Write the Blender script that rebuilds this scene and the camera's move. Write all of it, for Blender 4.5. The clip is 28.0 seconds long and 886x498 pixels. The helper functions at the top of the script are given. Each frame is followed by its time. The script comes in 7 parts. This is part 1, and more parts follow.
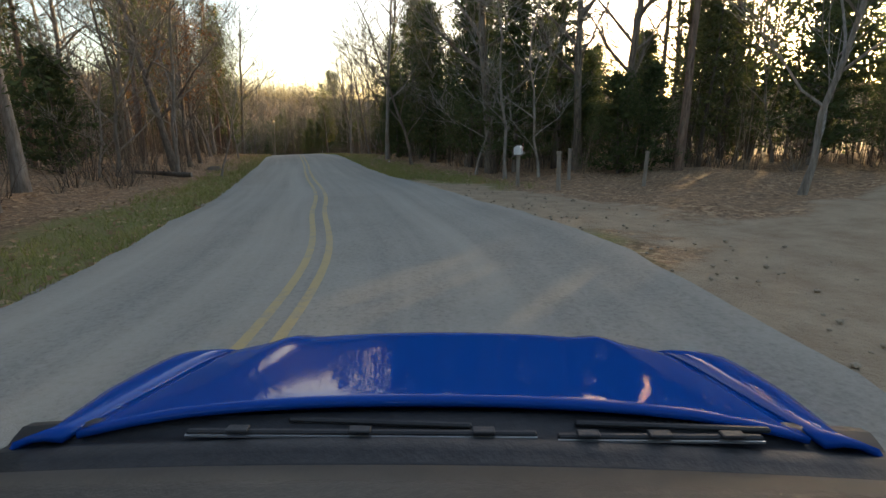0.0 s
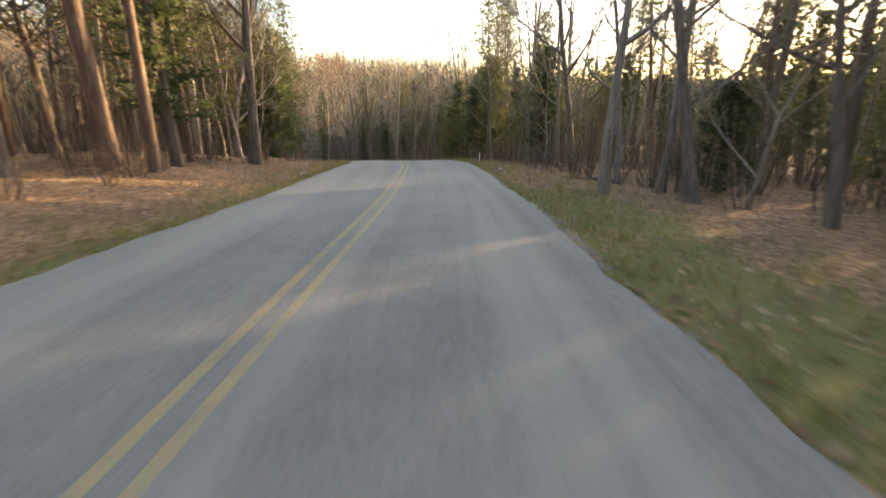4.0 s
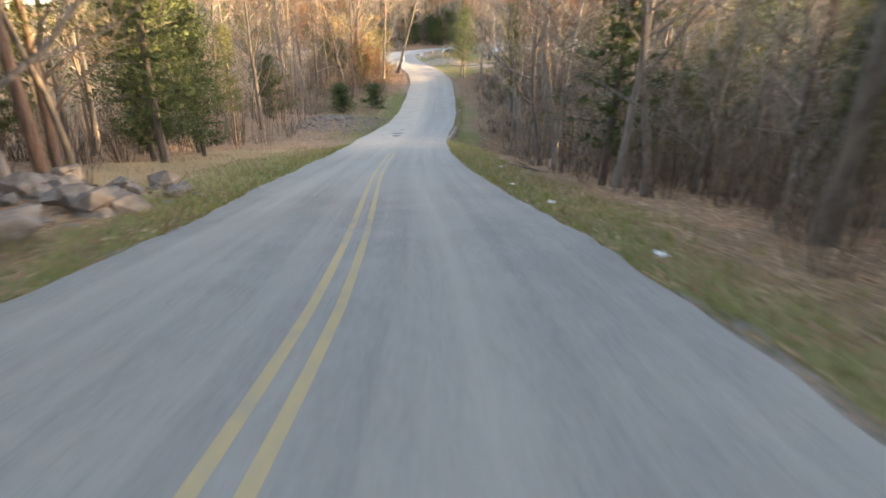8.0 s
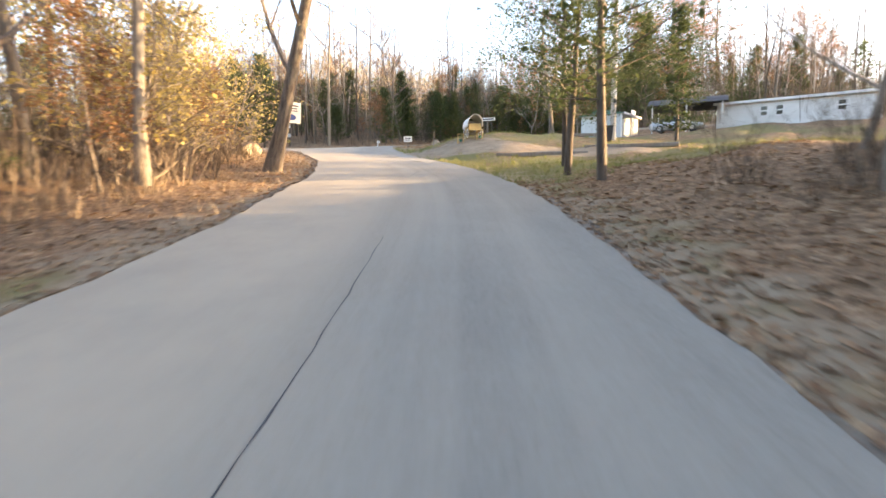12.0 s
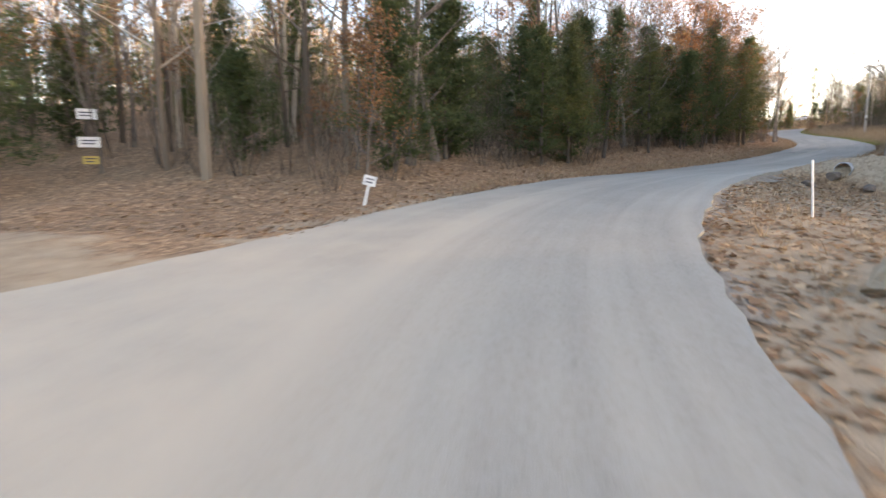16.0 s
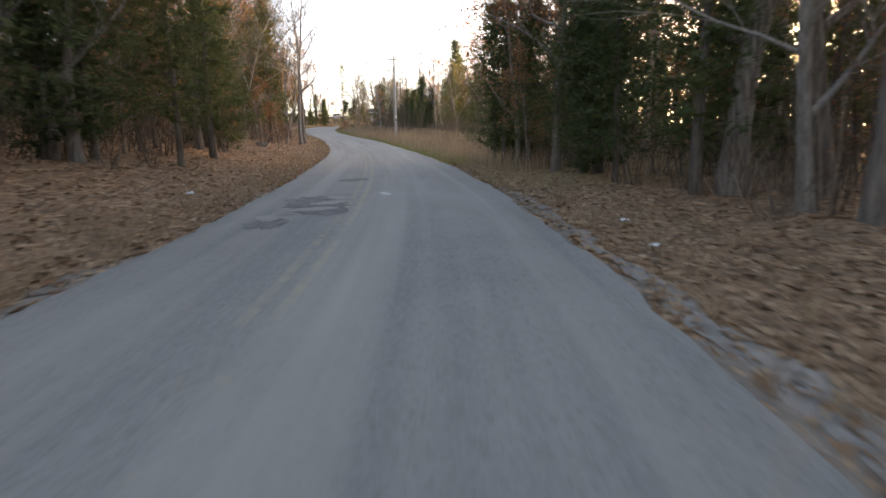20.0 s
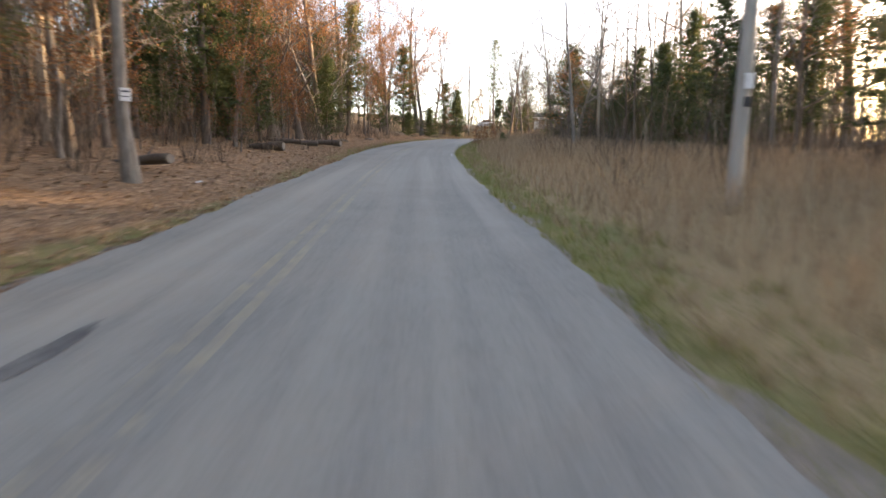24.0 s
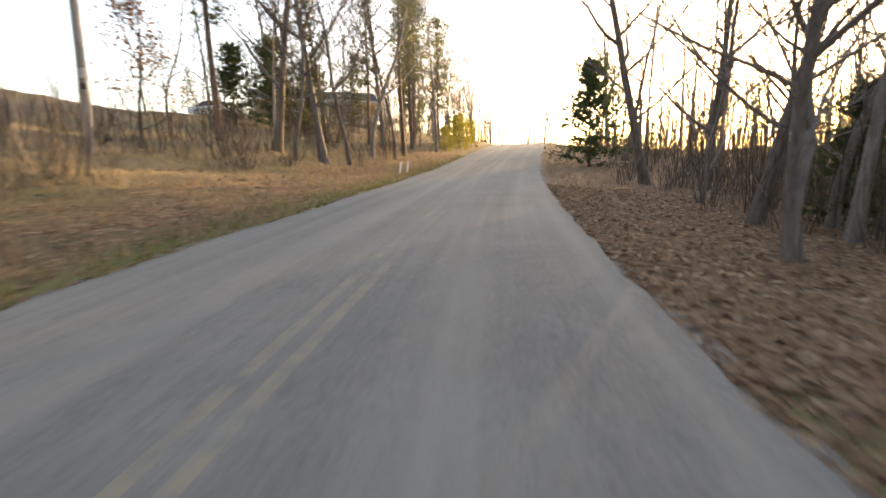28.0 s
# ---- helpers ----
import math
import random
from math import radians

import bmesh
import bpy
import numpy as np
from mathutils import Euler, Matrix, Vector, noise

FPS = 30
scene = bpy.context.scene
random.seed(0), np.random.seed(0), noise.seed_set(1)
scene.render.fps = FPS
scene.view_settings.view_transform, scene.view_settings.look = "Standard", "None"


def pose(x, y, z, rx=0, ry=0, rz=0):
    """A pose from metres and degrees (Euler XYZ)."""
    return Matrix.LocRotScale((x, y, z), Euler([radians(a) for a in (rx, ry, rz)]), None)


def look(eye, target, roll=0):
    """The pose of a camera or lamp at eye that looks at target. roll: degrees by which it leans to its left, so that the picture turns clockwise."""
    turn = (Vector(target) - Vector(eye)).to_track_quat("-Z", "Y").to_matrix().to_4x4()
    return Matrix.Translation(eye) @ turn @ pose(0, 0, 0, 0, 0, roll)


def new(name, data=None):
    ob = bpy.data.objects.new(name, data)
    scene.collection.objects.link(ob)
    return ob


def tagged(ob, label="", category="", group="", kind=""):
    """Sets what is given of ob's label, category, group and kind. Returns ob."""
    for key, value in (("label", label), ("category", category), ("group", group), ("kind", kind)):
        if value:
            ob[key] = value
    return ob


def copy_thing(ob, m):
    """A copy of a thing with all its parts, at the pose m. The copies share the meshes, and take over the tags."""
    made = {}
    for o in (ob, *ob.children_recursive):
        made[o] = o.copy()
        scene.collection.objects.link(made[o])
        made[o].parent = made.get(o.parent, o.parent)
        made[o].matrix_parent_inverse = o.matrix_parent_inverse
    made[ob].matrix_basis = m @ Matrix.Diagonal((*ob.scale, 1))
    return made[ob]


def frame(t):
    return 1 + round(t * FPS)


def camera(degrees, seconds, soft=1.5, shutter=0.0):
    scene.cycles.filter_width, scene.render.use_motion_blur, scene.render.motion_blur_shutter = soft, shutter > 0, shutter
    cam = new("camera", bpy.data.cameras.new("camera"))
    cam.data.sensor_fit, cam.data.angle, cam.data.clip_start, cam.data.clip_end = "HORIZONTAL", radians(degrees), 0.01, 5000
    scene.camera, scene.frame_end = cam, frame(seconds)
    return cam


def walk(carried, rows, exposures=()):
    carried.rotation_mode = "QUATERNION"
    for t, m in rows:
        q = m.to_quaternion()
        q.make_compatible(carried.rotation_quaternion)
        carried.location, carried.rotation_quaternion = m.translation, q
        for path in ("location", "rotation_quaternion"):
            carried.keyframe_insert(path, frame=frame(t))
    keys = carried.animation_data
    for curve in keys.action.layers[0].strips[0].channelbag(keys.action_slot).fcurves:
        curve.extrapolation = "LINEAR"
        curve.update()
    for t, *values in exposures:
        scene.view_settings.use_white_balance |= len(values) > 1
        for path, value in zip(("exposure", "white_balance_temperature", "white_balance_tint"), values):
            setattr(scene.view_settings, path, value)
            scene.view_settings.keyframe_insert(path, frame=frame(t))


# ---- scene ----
cam = camera(82.0, 28.0, shutter=0.3)
# seconds, x, y, z, heading, pitch, lean
ROWS = [
    (0, -1.18, -3.62, 7.98, -3.6, -14.65, -0.6), (0.5, -1.16, 1.64, 7.92, 2.45, -15.91, 0.29), (1, -1.68, 6.77, 7.61, 8.08, -15.8, 0.74),
    (1.5, -2.63, 11.76, 7.34, 12.15, -16.08, 0.99), (2, -3.68, 16.68, 7.09, 13.09, -16.21, -0.28), (2.5, -4.72, 21.7, 6.89, 13.41, -16.32, -0.22),
    (3, -5.82, 26.91, 6.71, 13.34, -15.96, -0.09), (3.5, -7.1, 32.35, 6.54, 13.16, -15.9, -0.04), (4, -8.41, 38.08, 6.35, 12.74, -16.3, -0.09),
    (4.5, -9.71, 44.12, 6.07, 12.73, -16.93, -0.32), (5, -11.18, 50.38, 5.6, 16.07, -18.21, -0.95), (5.5, -12.93, 56.61, 5.18, 18.17, -18.87, -0.6),
    (6, -14.97, 62.65, 4.8, 22.03, -19.98, 0.57), (6.5, -17.58, 68.53, 4.15, 27.13, -20.38, -0.02), (7, -20.99, 74.44, 3.29, 33.27, -20.43, -0.43),
    (7.5, -25.35, 80.31, 2.49, 39.53, -20.1, 0.03), (8, -30.55, 85.91, 1.75, 45.96, -20.65, 0.37), (8.5, -36.25, 91.04, 0.86, 50.32, -20.35, 0.34),
    (9, -42.07, 95.9, -0.09, 50.6, -20.05, 0.82), (9.5, -47.73, 100.78, -0.95, 48.71, -19.01, -0.24), (10, -53.06, 105.81, -1.57, 46.03, -17.73, -0.32),
    (10.5, -58.08, 110.98, -2.01, 43.39, -14.68, -0.15), (11, -62.94, 116.13, -1.98, 44.11, -11.6, -0.65), (11.5, -67.73, 120.99, -1.61, 46.84, -8.45, 0.01),
    (12, -72.34, 125.44, -0.97, 47.68, -6.68, -0.63), (12.5, -76.57, 129.48, -0.19, 49.16, -5.33, -1.03), (13, -80.57, 132.96, 0.42, 53.84, -5.51, 0.88),
    (13.5, -84.4, 135.78, 0.87, 58.48, -6.43, 0.9), (14, -88.22, 137.97, 1.42, 64.86, -6.82, 0.27), (14.5, -91.99, 139.69, 1.94, 67.51, -7.39, 0.12),
    (15, -95.61, 141.44, 2.42, 63.23, -7.79, 0.19), (15.5, -98.95, 143.67, 2.9, 54.55, -7.69, 0.07), (16, -101.88, 146.45, 3.38, 46.88, -7.82, -0.56),
    (16.5, -104.26, 149.64, 3.73, 36.5, -8.29, 0.92), (17, -106.12, 153.14, 4.09, 25.71, -8.66, 0.91), (17.5, -107.4, 156.84, 4.44, 14.19, -9.02, 0.68),
    (18, -107.98, 160.42, 4.67, 4.49, -8.89, 0.34), (18.5, -108.03, 163.7, 4.81, 0.22, -9.02, 0.31), (19, -107.95, 167.06, 4.99, -1.15, -9.21, 0.29),
    (19.5, -107.83, 170.71, 5.2, -0.71, -9.44, -0.08), (20, -107.74, 174.61, 5.46, 0.99, -9.34, -0.68), (20.5, -107.75, 178.74, 5.76, 2.86, -10.3, -0.88),
    (21, -108.02, 183.4, 6.09, 5.48, -10.14, -0.11), (21.5, -108.62, 188.83, 6.47, 7.49, -9.94, 0.11), (22, -109.51, 195.12, 6.91, 8.67, -9.64, 0.31),
    (22.5, -110.7, 202.19, 7.4, 10.07, -9.38, 0.81), (23, -112.31, 209.81, 7.89, 13.12, -9.13, 0), (23.5, -114.4, 217.69, 8.57, 15.67, -8.32, 0.22),
    (24, -116.84, 225.74, 9.33, 17.79, -8.12, 0.68), (24.5, -119.66, 233.84, 10.12, 19.83, -8.19, 0.5), (25, -122.62, 241.77, 10.88, 20.68, -8.37, -1),
    (25.5, -125.32, 249.33, 11.51, 19.29, -7.55, -0), (26, -127.4, 256.48, 12.39, 14.7, -7.33, 0.09), (26.5, -128.63, 263.26, 13.19, 9.1, -7.68, -0.15),
    (27, -129.09, 269.53, 13.82, 3.67, -7.54, -0.63), (27.5, -128.79, 275.16, 14.35, -2.7, -8.65, -0.9), (28, -127.86, 280.12, 14.7, -8.74, -9.11, -0.69),
]


def eye_pose(x, y, z, yaw, pitch, lean):
    a, b = radians(yaw), radians(pitch)
    way = Vector((-math.sin(a) * math.cos(b), math.cos(a) * math.cos(b), math.sin(b)))
    return look((x, y, z), Vector((x, y, z)) + way, lean)


EXPOSURES = [(0, 2.1, 7000, 14), (2, 2.25, 7000, 16), (4.5, 3.1, 7000, 19), (5.3, 3.2, 7000, 20), (6.2, 2.9, 6600, 18), (7, 3.25, 6800, 19), (8, 3.45, 6900, 20), (9, 3.3, 6900, 20), (10, 3.5, 7200, 23), (11, 3.55, 7200, 23), (12, 3.2, 6800, 21),
             (13, 3.05, 6800, 18), (13.5, 2.95, 6900, 19), (15.5, 3.1, 7100, 23), (17, 3.25, 7200, 24), (19, 3.05, 7200, 24), (20, 2.9, 7200, 24), (20.5, 2.9, 7200, 24), (22.5, 2.75, 7000, 22), (23.3, 2.75, 7000, 22), (24, 2.9, 7100, 23), (26, 2.9, 7100, 23), (28, 2.5, 7200, 21)]
PATH = [(r[0], eye_pose(*r[1:])) for r in ROWS]
PATH.insert(1, (0.06, PATH[0][1]))  # the car is just setting off
walk(cam, PATH, EXPOSURES)

# ---- world and sun: a low sun late in the day ----
SUN_TURN, SUN_HIGH = 39.1, 6.0
world = bpy.data.worlds.new("sky")
scene.world = world
world.use_nodes = True
wn = world.node_tree.nodes
sky = wn.new("ShaderNodeTexSky")
sky.sky_type, sky.sun_disc = "NISHITA", False
sky.sun_elevation, sky.sun_rotation = radians(SUN_HIGH), radians(SUN_TURN)
sky.dust_density, sky.air_density, sky.ozone_density = 1.6, 0.8, 0.8
world.node_tree.links.new(sky.outputs[0], wn["Background"].inputs[0])
wn["Background"].inputs[1].default_value = 0.15
sun = new("sun", bpy.data.lights.new("sun", "SUN"))
sun.data.energy, sun.data.angle, sun.data.color = 4.5, radians(0.6), (1.0, 0.72, 0.36)
sx, sy = math.sin(radians(SUN_TURN)), math.cos(radians(SUN_TURN))
sun.matrix_world = look((200 * sx, 200 * sy, 60), (200 * sx - sx, 200 * sy - sy, 60 - math.tan(radians(SUN_HIGH))))

# ---- materials ----


def links(m, a, b):
    m.node_tree.links.new(a, b)


def node(m, kind, **values):
    n = m.node_tree.nodes.new("ShaderNode" + kind)
    for key, value in values.items():
        n.inputs[key].default_value = value
    return n


def ramp(m, fac, stops):
    n = node(m, "ValToRGB")
    e = n.color_ramp.elements
    while len(e) < len(stops):
        e.new(0.5)
    for i, (at, c) in enumerate(stops):
        e[i].position, e[i].color = at, (*c, 1) if len(c) == 3 else c
    links(m, fac, n.inputs[0])
    return n.outputs[0]


def grey(v):
    return (v, v, v)


def coord(m, which="Object", stretch=(1, 1, 1)):
    tc, mp = node(m, "TexCoord"), node(m, "Mapping", Scale=stretch)
    links(m, tc.outputs[which], mp.inputs[0])
    return mp.outputs[0]


def noise_of(m, vec, scale, detail=5, rough=0.6):
    n = node(m, "TexNoise", Scale=scale, Detail=detail, Roughness=rough)
    links(m, vec, n.inputs["Vector"])
    return n.outputs["Fac"]


def mix(m, fac, a, b, how="MIX"):
    n = m.node_tree.nodes.new("ShaderNodeMix")
    n.data_type, n.blend_type = "RGBA", how
    for sock, val in ((n.inputs["Factor"], fac), (n.inputs["A"], a), (n.inputs["B"], b)):
        if isinstance(val, (int, float)):
            sock.default_value = val
        elif isinstance(val, tuple):
            sock.default_value = (*val, 1)
        else:
            links(m, val, sock)
    return n.outputs["Result"]


def times(m, a, b, how="MULTIPLY"):
    n = node(m, "Math")
    n.operation = how
    for i, val in enumerate((a, b)):
        if isinstance(val, (int, float)):
            n.inputs[i].default_value = val
        else:
            links(m, val, n.inputs[i])
    return n.outputs[0]


def attribute(m, name):
    n = node(m, "Attribute")
    n.attribute_name = name
    return n.outputs["Fac"]


def mat(name, rough=0.8, metal=0.0):
    m = bpy.data.materials.new(name)
    m.use_nodes = True
    b = m.node_tree.nodes["Principled BSDF"]
    b.inputs["Roughness"].default_value, b.inputs["Metallic"].default_value = rough, metal
    return m, b


def bump(m, b, height, strength=0.4, distance=0.02):
    n = node(m, "Bump", Strength=strength, Distance=distance)
    links(m, height, n.inputs["Height"])
    links(m, n.outputs[0], b.inputs["Normal"])


def simple(name, dark, light, scale=6.0, rough=0.7, metal=0.0, relief=0.2, stretch=(1, 1, 1), vary=0.15, fine=40.0):
    """Colour between dark and light at two scales, a random shift per object, and fine relief."""
    m, b = mat(name, rough, metal)
    v = coord(m, "Object", stretch)
    big, small = noise_of(m, v, scale), noise_of(m, v, fine, 3)
    c = mix(m, ramp(m, big, [(0.3, grey(0)), (0.7, grey(1))]), dark, light)
    c = mix(m, 0.35, c, mix(m, small, dark, light))
    if vary:
        info = node(m, "ObjectInfo")
        c = mix(m, times(m, info.outputs["Random"], vary), c, (dark[0] * 0.5, dark[1] * 0.5, dark[2] * 0.5))
    links(m, c, b.inputs["Base Color"])
    if relief:
        bump(m, b, small, relief)
    return m


def bark_material(name, dark, light):
    m, b = mat(name, 0.9)
    v = coord(m, "Object", (6, 6, 0.9))
    w, fine = noise_of(m, v, 2.2, 6, 0.7), noise_of(m, coord(m, "Object", (3, 3, 1)), 1.2, 3)
    info = node(m, "ObjectInfo")
    c = mix(m, ramp(m, w, [(0.36, grey(0)), (0.66, grey(1))]), dark, light)
    c = mix(m, ramp(m, fine, [(0.55, grey(0)), (0.75, grey(0.5))]), c, (0.20, 0.21, 0.17))
    c = mix(m, times(m, info.outputs["Random"], 0.35), c, dark)
    links(m, c, b.inputs["Base Color"])
    bump(m, b, w, 0.7, 0.03)
    return m


def leaf_material(name, stops, rough=0.75, thin=0.25):
    m, b = mat(name, rough)
    geo, info = node(m, "NewGeometry"), node(m, "ObjectInfo")
    c = ramp(m, geo.outputs["Random Per Island"], stops)
    n = noise_of(m, coord(m), 0.6, 2)
    c = mix(m, times(m, n, 0.6), c, stops[0][1])
    c = mix(m, times(m, info.outputs["Random"], 0.4), c, stops[-1][1])
    links(m, c, b.inputs["Base Color"])
    b.inputs["Specular IOR Level"].default_value = 0.2
    t = node(m, "BsdfTranslucent")
    links(m, c, t.inputs[0])
    mx = node(m, "MixShader", Fac=thin)
    out = m.node_tree.nodes["Material Output"]
    links(m, b.outputs[0], mx.inputs[1])
    links(m, t.outputs[0], mx.inputs[2])
    links(m, mx.outputs[0], out.inputs[0])
    return m


BARK = bark_material("grey_brown_bark", (0.075, 0.058, 0.046), (0.25, 0.205, 0.16))
BARK_DARK = bark_material("dark_bark", (0.05, 0.039, 0.030), (0.16, 0.128, 0.098))
BARK_RED = bark_material("reddish_pine_bark", (0.085, 0.052, 0.035), (0.25, 0.165, 0.115))
BARK_PALE = bark_material("pale_bark", (0.12, 0.10, 0.082), (0.34, 0.30, 0.25))
CEDAR = leaf_material("cedar_foliage", [(0.0, (0.04, 0.055, 0.024)), (0.5, (0.075, 0.105, 0.04)), (1.0, (0.125, 0.145, 0.058))], 0.75, 0.4)
CEDAR_PALE = leaf_material("olive_foliage", [(0.0, (0.055, 0.066, 0.026)), (0.5, (0.11, 0.125, 0.046)), (1.0, (0.17, 0.17, 0.07))], 0.75, 0.4)
OAKLEAF = leaf_material("dry_oak_leaves", [(0.0, (0.13, 0.062, 0.034)), (0.5, (0.24, 0.118, 0.058)), (1.0, (0.37, 0.20, 0.09))], 0.8, 0.4)
# dry leaves with the gold of low sun on bare twigs in their colour
SUN_GOLD = leaf_material("sun_gold_dry_leaves", [(0.0, (0.27, 0.20, 0.06)), (0.5, (0.45, 0.36, 0.11)), (1.0, (0.60, 0.51, 0.21))], 0.8, 0.45)
YELLOWLEAF = leaf_material("yellow_green_leaves", [(0.0, (0.14, 0.14, 0.02)), (1.0, (0.34, 0.31, 0.05))], 0.8, 0.35)
GRASS = leaf_material("verge_grass", [(0.0, (0.09, 0.135, 0.02)), (0.55, (0.19, 0.24, 0.05)), (1.0, (0.36, 0.31, 0.14))], 0.8, 0.3)
STRAW = leaf_material("dry_tall_grass", [(0.0, (0.21, 0.145, 0.09)), (0.5, (0.37, 0.27, 0.17)), (1.0, (0.54, 0.42, 0.28))], 0.8, 0.3)
LITTER = leaf_material("fallen_leaves", [(0.0, (0.12, 0.06, 0.035)), (0.4, (0.28, 0.155, 0.08)), (0.75, (0.43, 0.27, 0.15)), (1.0, (0.62, 0.47, 0.30))], 0.8, 0.3)
TWIGWOOD = leaf_material("pale_winter_twigs", [(0.0, (0.07, 0.055, 0.042)), (0.4, (0.19, 0.152, 0.115)), (0.8, (0.34, 0.285, 0.215)), (1.0, (0.50, 0.43, 0.335))], 0.9, 0.05)
TWIG = leaf_material("brush_twigs", [(0.0, (0.045, 0.034, 0.026)), (0.45, (0.13, 0.098, 0.072)), (0.8, (0.24, 0.185, 0.135)), (1.0, (0.42, 0.345, 0.26))], 0.9, 0.05)
ROCK = simple("grey_limestone", (0.085, 0.070, 0.055), (0.31, 0.265, 0.215), 2.5, 0.9, 0, 0.6)
ROCK_TAN = simple("tan_sandstone", (0.20, 0.155, 0.10), (0.42, 0.35, 0.26), 2.5, 0.9, 0, 0.6)
ROCK_BROWN = simple("brown_stained_rock", (0.07, 0.055, 0.045), (0.19, 0.155, 0.125), 2.5, 0.9, 0, 0.6)
WHITE = simple("white_paint", (0.62, 0.62, 0.60), (0.82, 0.82, 0.80), 3, 0.5, 0, 0.05)
GALV = simple("galvanised_steel", (0.30, 0.31, 0.32), (0.52, 0.53, 0.54), 8, 0.4, 0.8, 0.1)
DARKMETAL = simple("dark_metal", (0.02, 0.02, 0.022), (0.06, 0.06, 0.062), 6, 0.5, 0.3, 0.1)
WEATHERED = simple("weathered_wood", (0.14, 0.115, 0.09), (0.33, 0.29, 0.24), 4, 0.85, 0, 0.4, (4, 4, 0.6))
POLEWOOD = simple("bleached_pole_wood", (0.26, 0.235, 0.20), (0.48, 0.45, 0.40), 3, 0.85, 0, 0.3, (5, 5, 0.4))


def asphalt_material():
    m, b = mat("worn_asphalt", 0.85)
    uv = node(m, "UVMap")
    sep = node(m, "SeparateXYZ")
    links(m, uv.outputs[0], sep.inputs[0])
    v = coord(m)
    big, mid, fine = noise_of(m, v, 0.12, 4), noise_of(m, v, 0.9, 5, 0.65), noise_of(m, v, 90.0, 2)
    base = mix(m, ramp(m, big, [(0.35, grey(0)), (0.65, grey(1))]), (0.182, 0.180, 0.156), (0.275, 0.270, 0.228))
    base = mix(m, ramp(m, mid, [(0.4, grey(0)), (0.75, grey(0.7))]), base, (0.305, 0.302, 0.26))
    base = mix(m, times(m, fine, 0.4), base, (0.10, 0.10, 0.10))
    # wheel paths polished a little darker, streaked along the road
    mp = node(m, "Mapping", Scale=(3.0, 0.05, 1))
    links(m, uv.outputs[0], mp.inputs[0])
    streak = noise_of(m, mp.outputs[0], 1.0, 4)
    base = mix(m, ramp(m, streak, [(0.40, grey(0)), (0.68, grey(0.5))]), base, (0.135, 0.136, 0.125))
    grit = noise_of(m, v, 22.0, 4, 0.75)
    base = mix(m, ramp(m, grit, [(0.42, grey(0)), (0.72, grey(0.5))]), base, (0.30, 0.295, 0.28))
    base = mix(m, ramp(m, grit, [(0.25, grey(0.5)), (0.45, grey(0))]), base, (0.075, 0.075, 0.075))
    dust = node(m, "Mapping", Scale=(1.1, 0.035, 1))
    links(m, uv.outputs[0], dust.inputs[0])
    pale = noise_of(m, dust.outputs[0], 1.0, 3)
    base = mix(m, ramp(m, pale, [(0.47, grey(0)), (0.72, grey(0.8))]), base, (0.31, 0.298, 0.255))
    # pale dust carried out from the unpaved side road, thickest on the left lane
    hump = times(m, times(m, sep.outputs[1], -158.0, "ADD"), times(m, sep.outputs[1], -158.0, "ADD"))
    veil = node(m, "MapRange")
    links(m, hump, veil.inputs["Value"])
    veil.inputs["From Min"].default_value, veil.inputs["From Max"].default_value = 900.0, 2100.0
    veil.inputs["To Min"].default_value, veil.inputs["To Max"].default_value = 0.95, 0.0
    lane = node(m, "MapRange")
    links(m, times(m, sep.outputs[0], times(m, mid, 1.2), "ADD"), lane.inputs["Value"])
    lane.inputs["From Min"].default_value, lane.inputs["From Max"].default_value = 0.2, 1.3
    lane.inputs["To Min"].default_value, lane.inputs["To Max"].default_value = 1.0, 0.25
    veiled = times(m, times(m, veil.outputs[0], lane.outputs[0]), ramp(m, mid, [(0.3, grey(0.65)), (0.7, grey(1))]))
    base = mix(m, veiled, base, (0.42, 0.362, 0.275))
    links(m, base, b.inputs["Base Color"])
    b.inputs["Specular IOR Level"].default_value = 0.35
    bump(m, b, fine, 0.35, 0.01)
    return m


ASPHALT = asphalt_material()


def line_material(name, worn, paint=(0.42, 0.32, 0.13), most=0.68, soft=0.12):
    """The road's own surface with what is left of the paint on it."""
    m = ASPHALT.copy()
    m.name = name
    b = m.node_tree.nodes["Principled BSDF"]
    under = b.inputs["Base Color"].links[0].from_socket
    v = coord(m)
    f = times(m, noise_of(m, v, 5.0, 6, 0.75), times(m, noise_of(m, v, 0.35, 2), 0.5), "ADD")
    left = ramp(m, f, [(worn - soft, grey(most)), (worn + soft, grey(0))])
    links(m, mix(m, left, under, paint), b.inputs["Base Color"])
    return m


YELLOW = line_material("yellow_road_paint", 0.86)
YELLOW_WORN = line_material("worn_yellow_road_paint", 0.72, (0.36, 0.32, 0.20), 0.6)
YELLOW_GONE = line_material("almost_gone_yellow_road_paint", 0.54, (0.38, 0.32, 0.17), 0.5)
WHITE_WORN = simple("worn_white_road_paint", (0.25, 0.25, 0.24), (0.55, 0.55, 0.53), 6, 0.8, 0, 0.1)
TAR = simple("black_crack_tar", (0.03, 0.03, 0.031), (0.10, 0.098, 0.092), 6, 0.6, 0, 0.2)
PATCH = line_material("dark_asphalt_patch", 0.78, (0.055, 0.055, 0.057), 0.8, 0.16)
PATCH_PALE = line_material("pale_broken_asphalt", 0.74, (0.30, 0.285, 0.25), 0.8, 0.14)
CONCRETE = simple("stained_concrete", (0.20, 0.18, 0.145), (0.45, 0.415, 0.345), 2, 0.85, 0, 0.3)


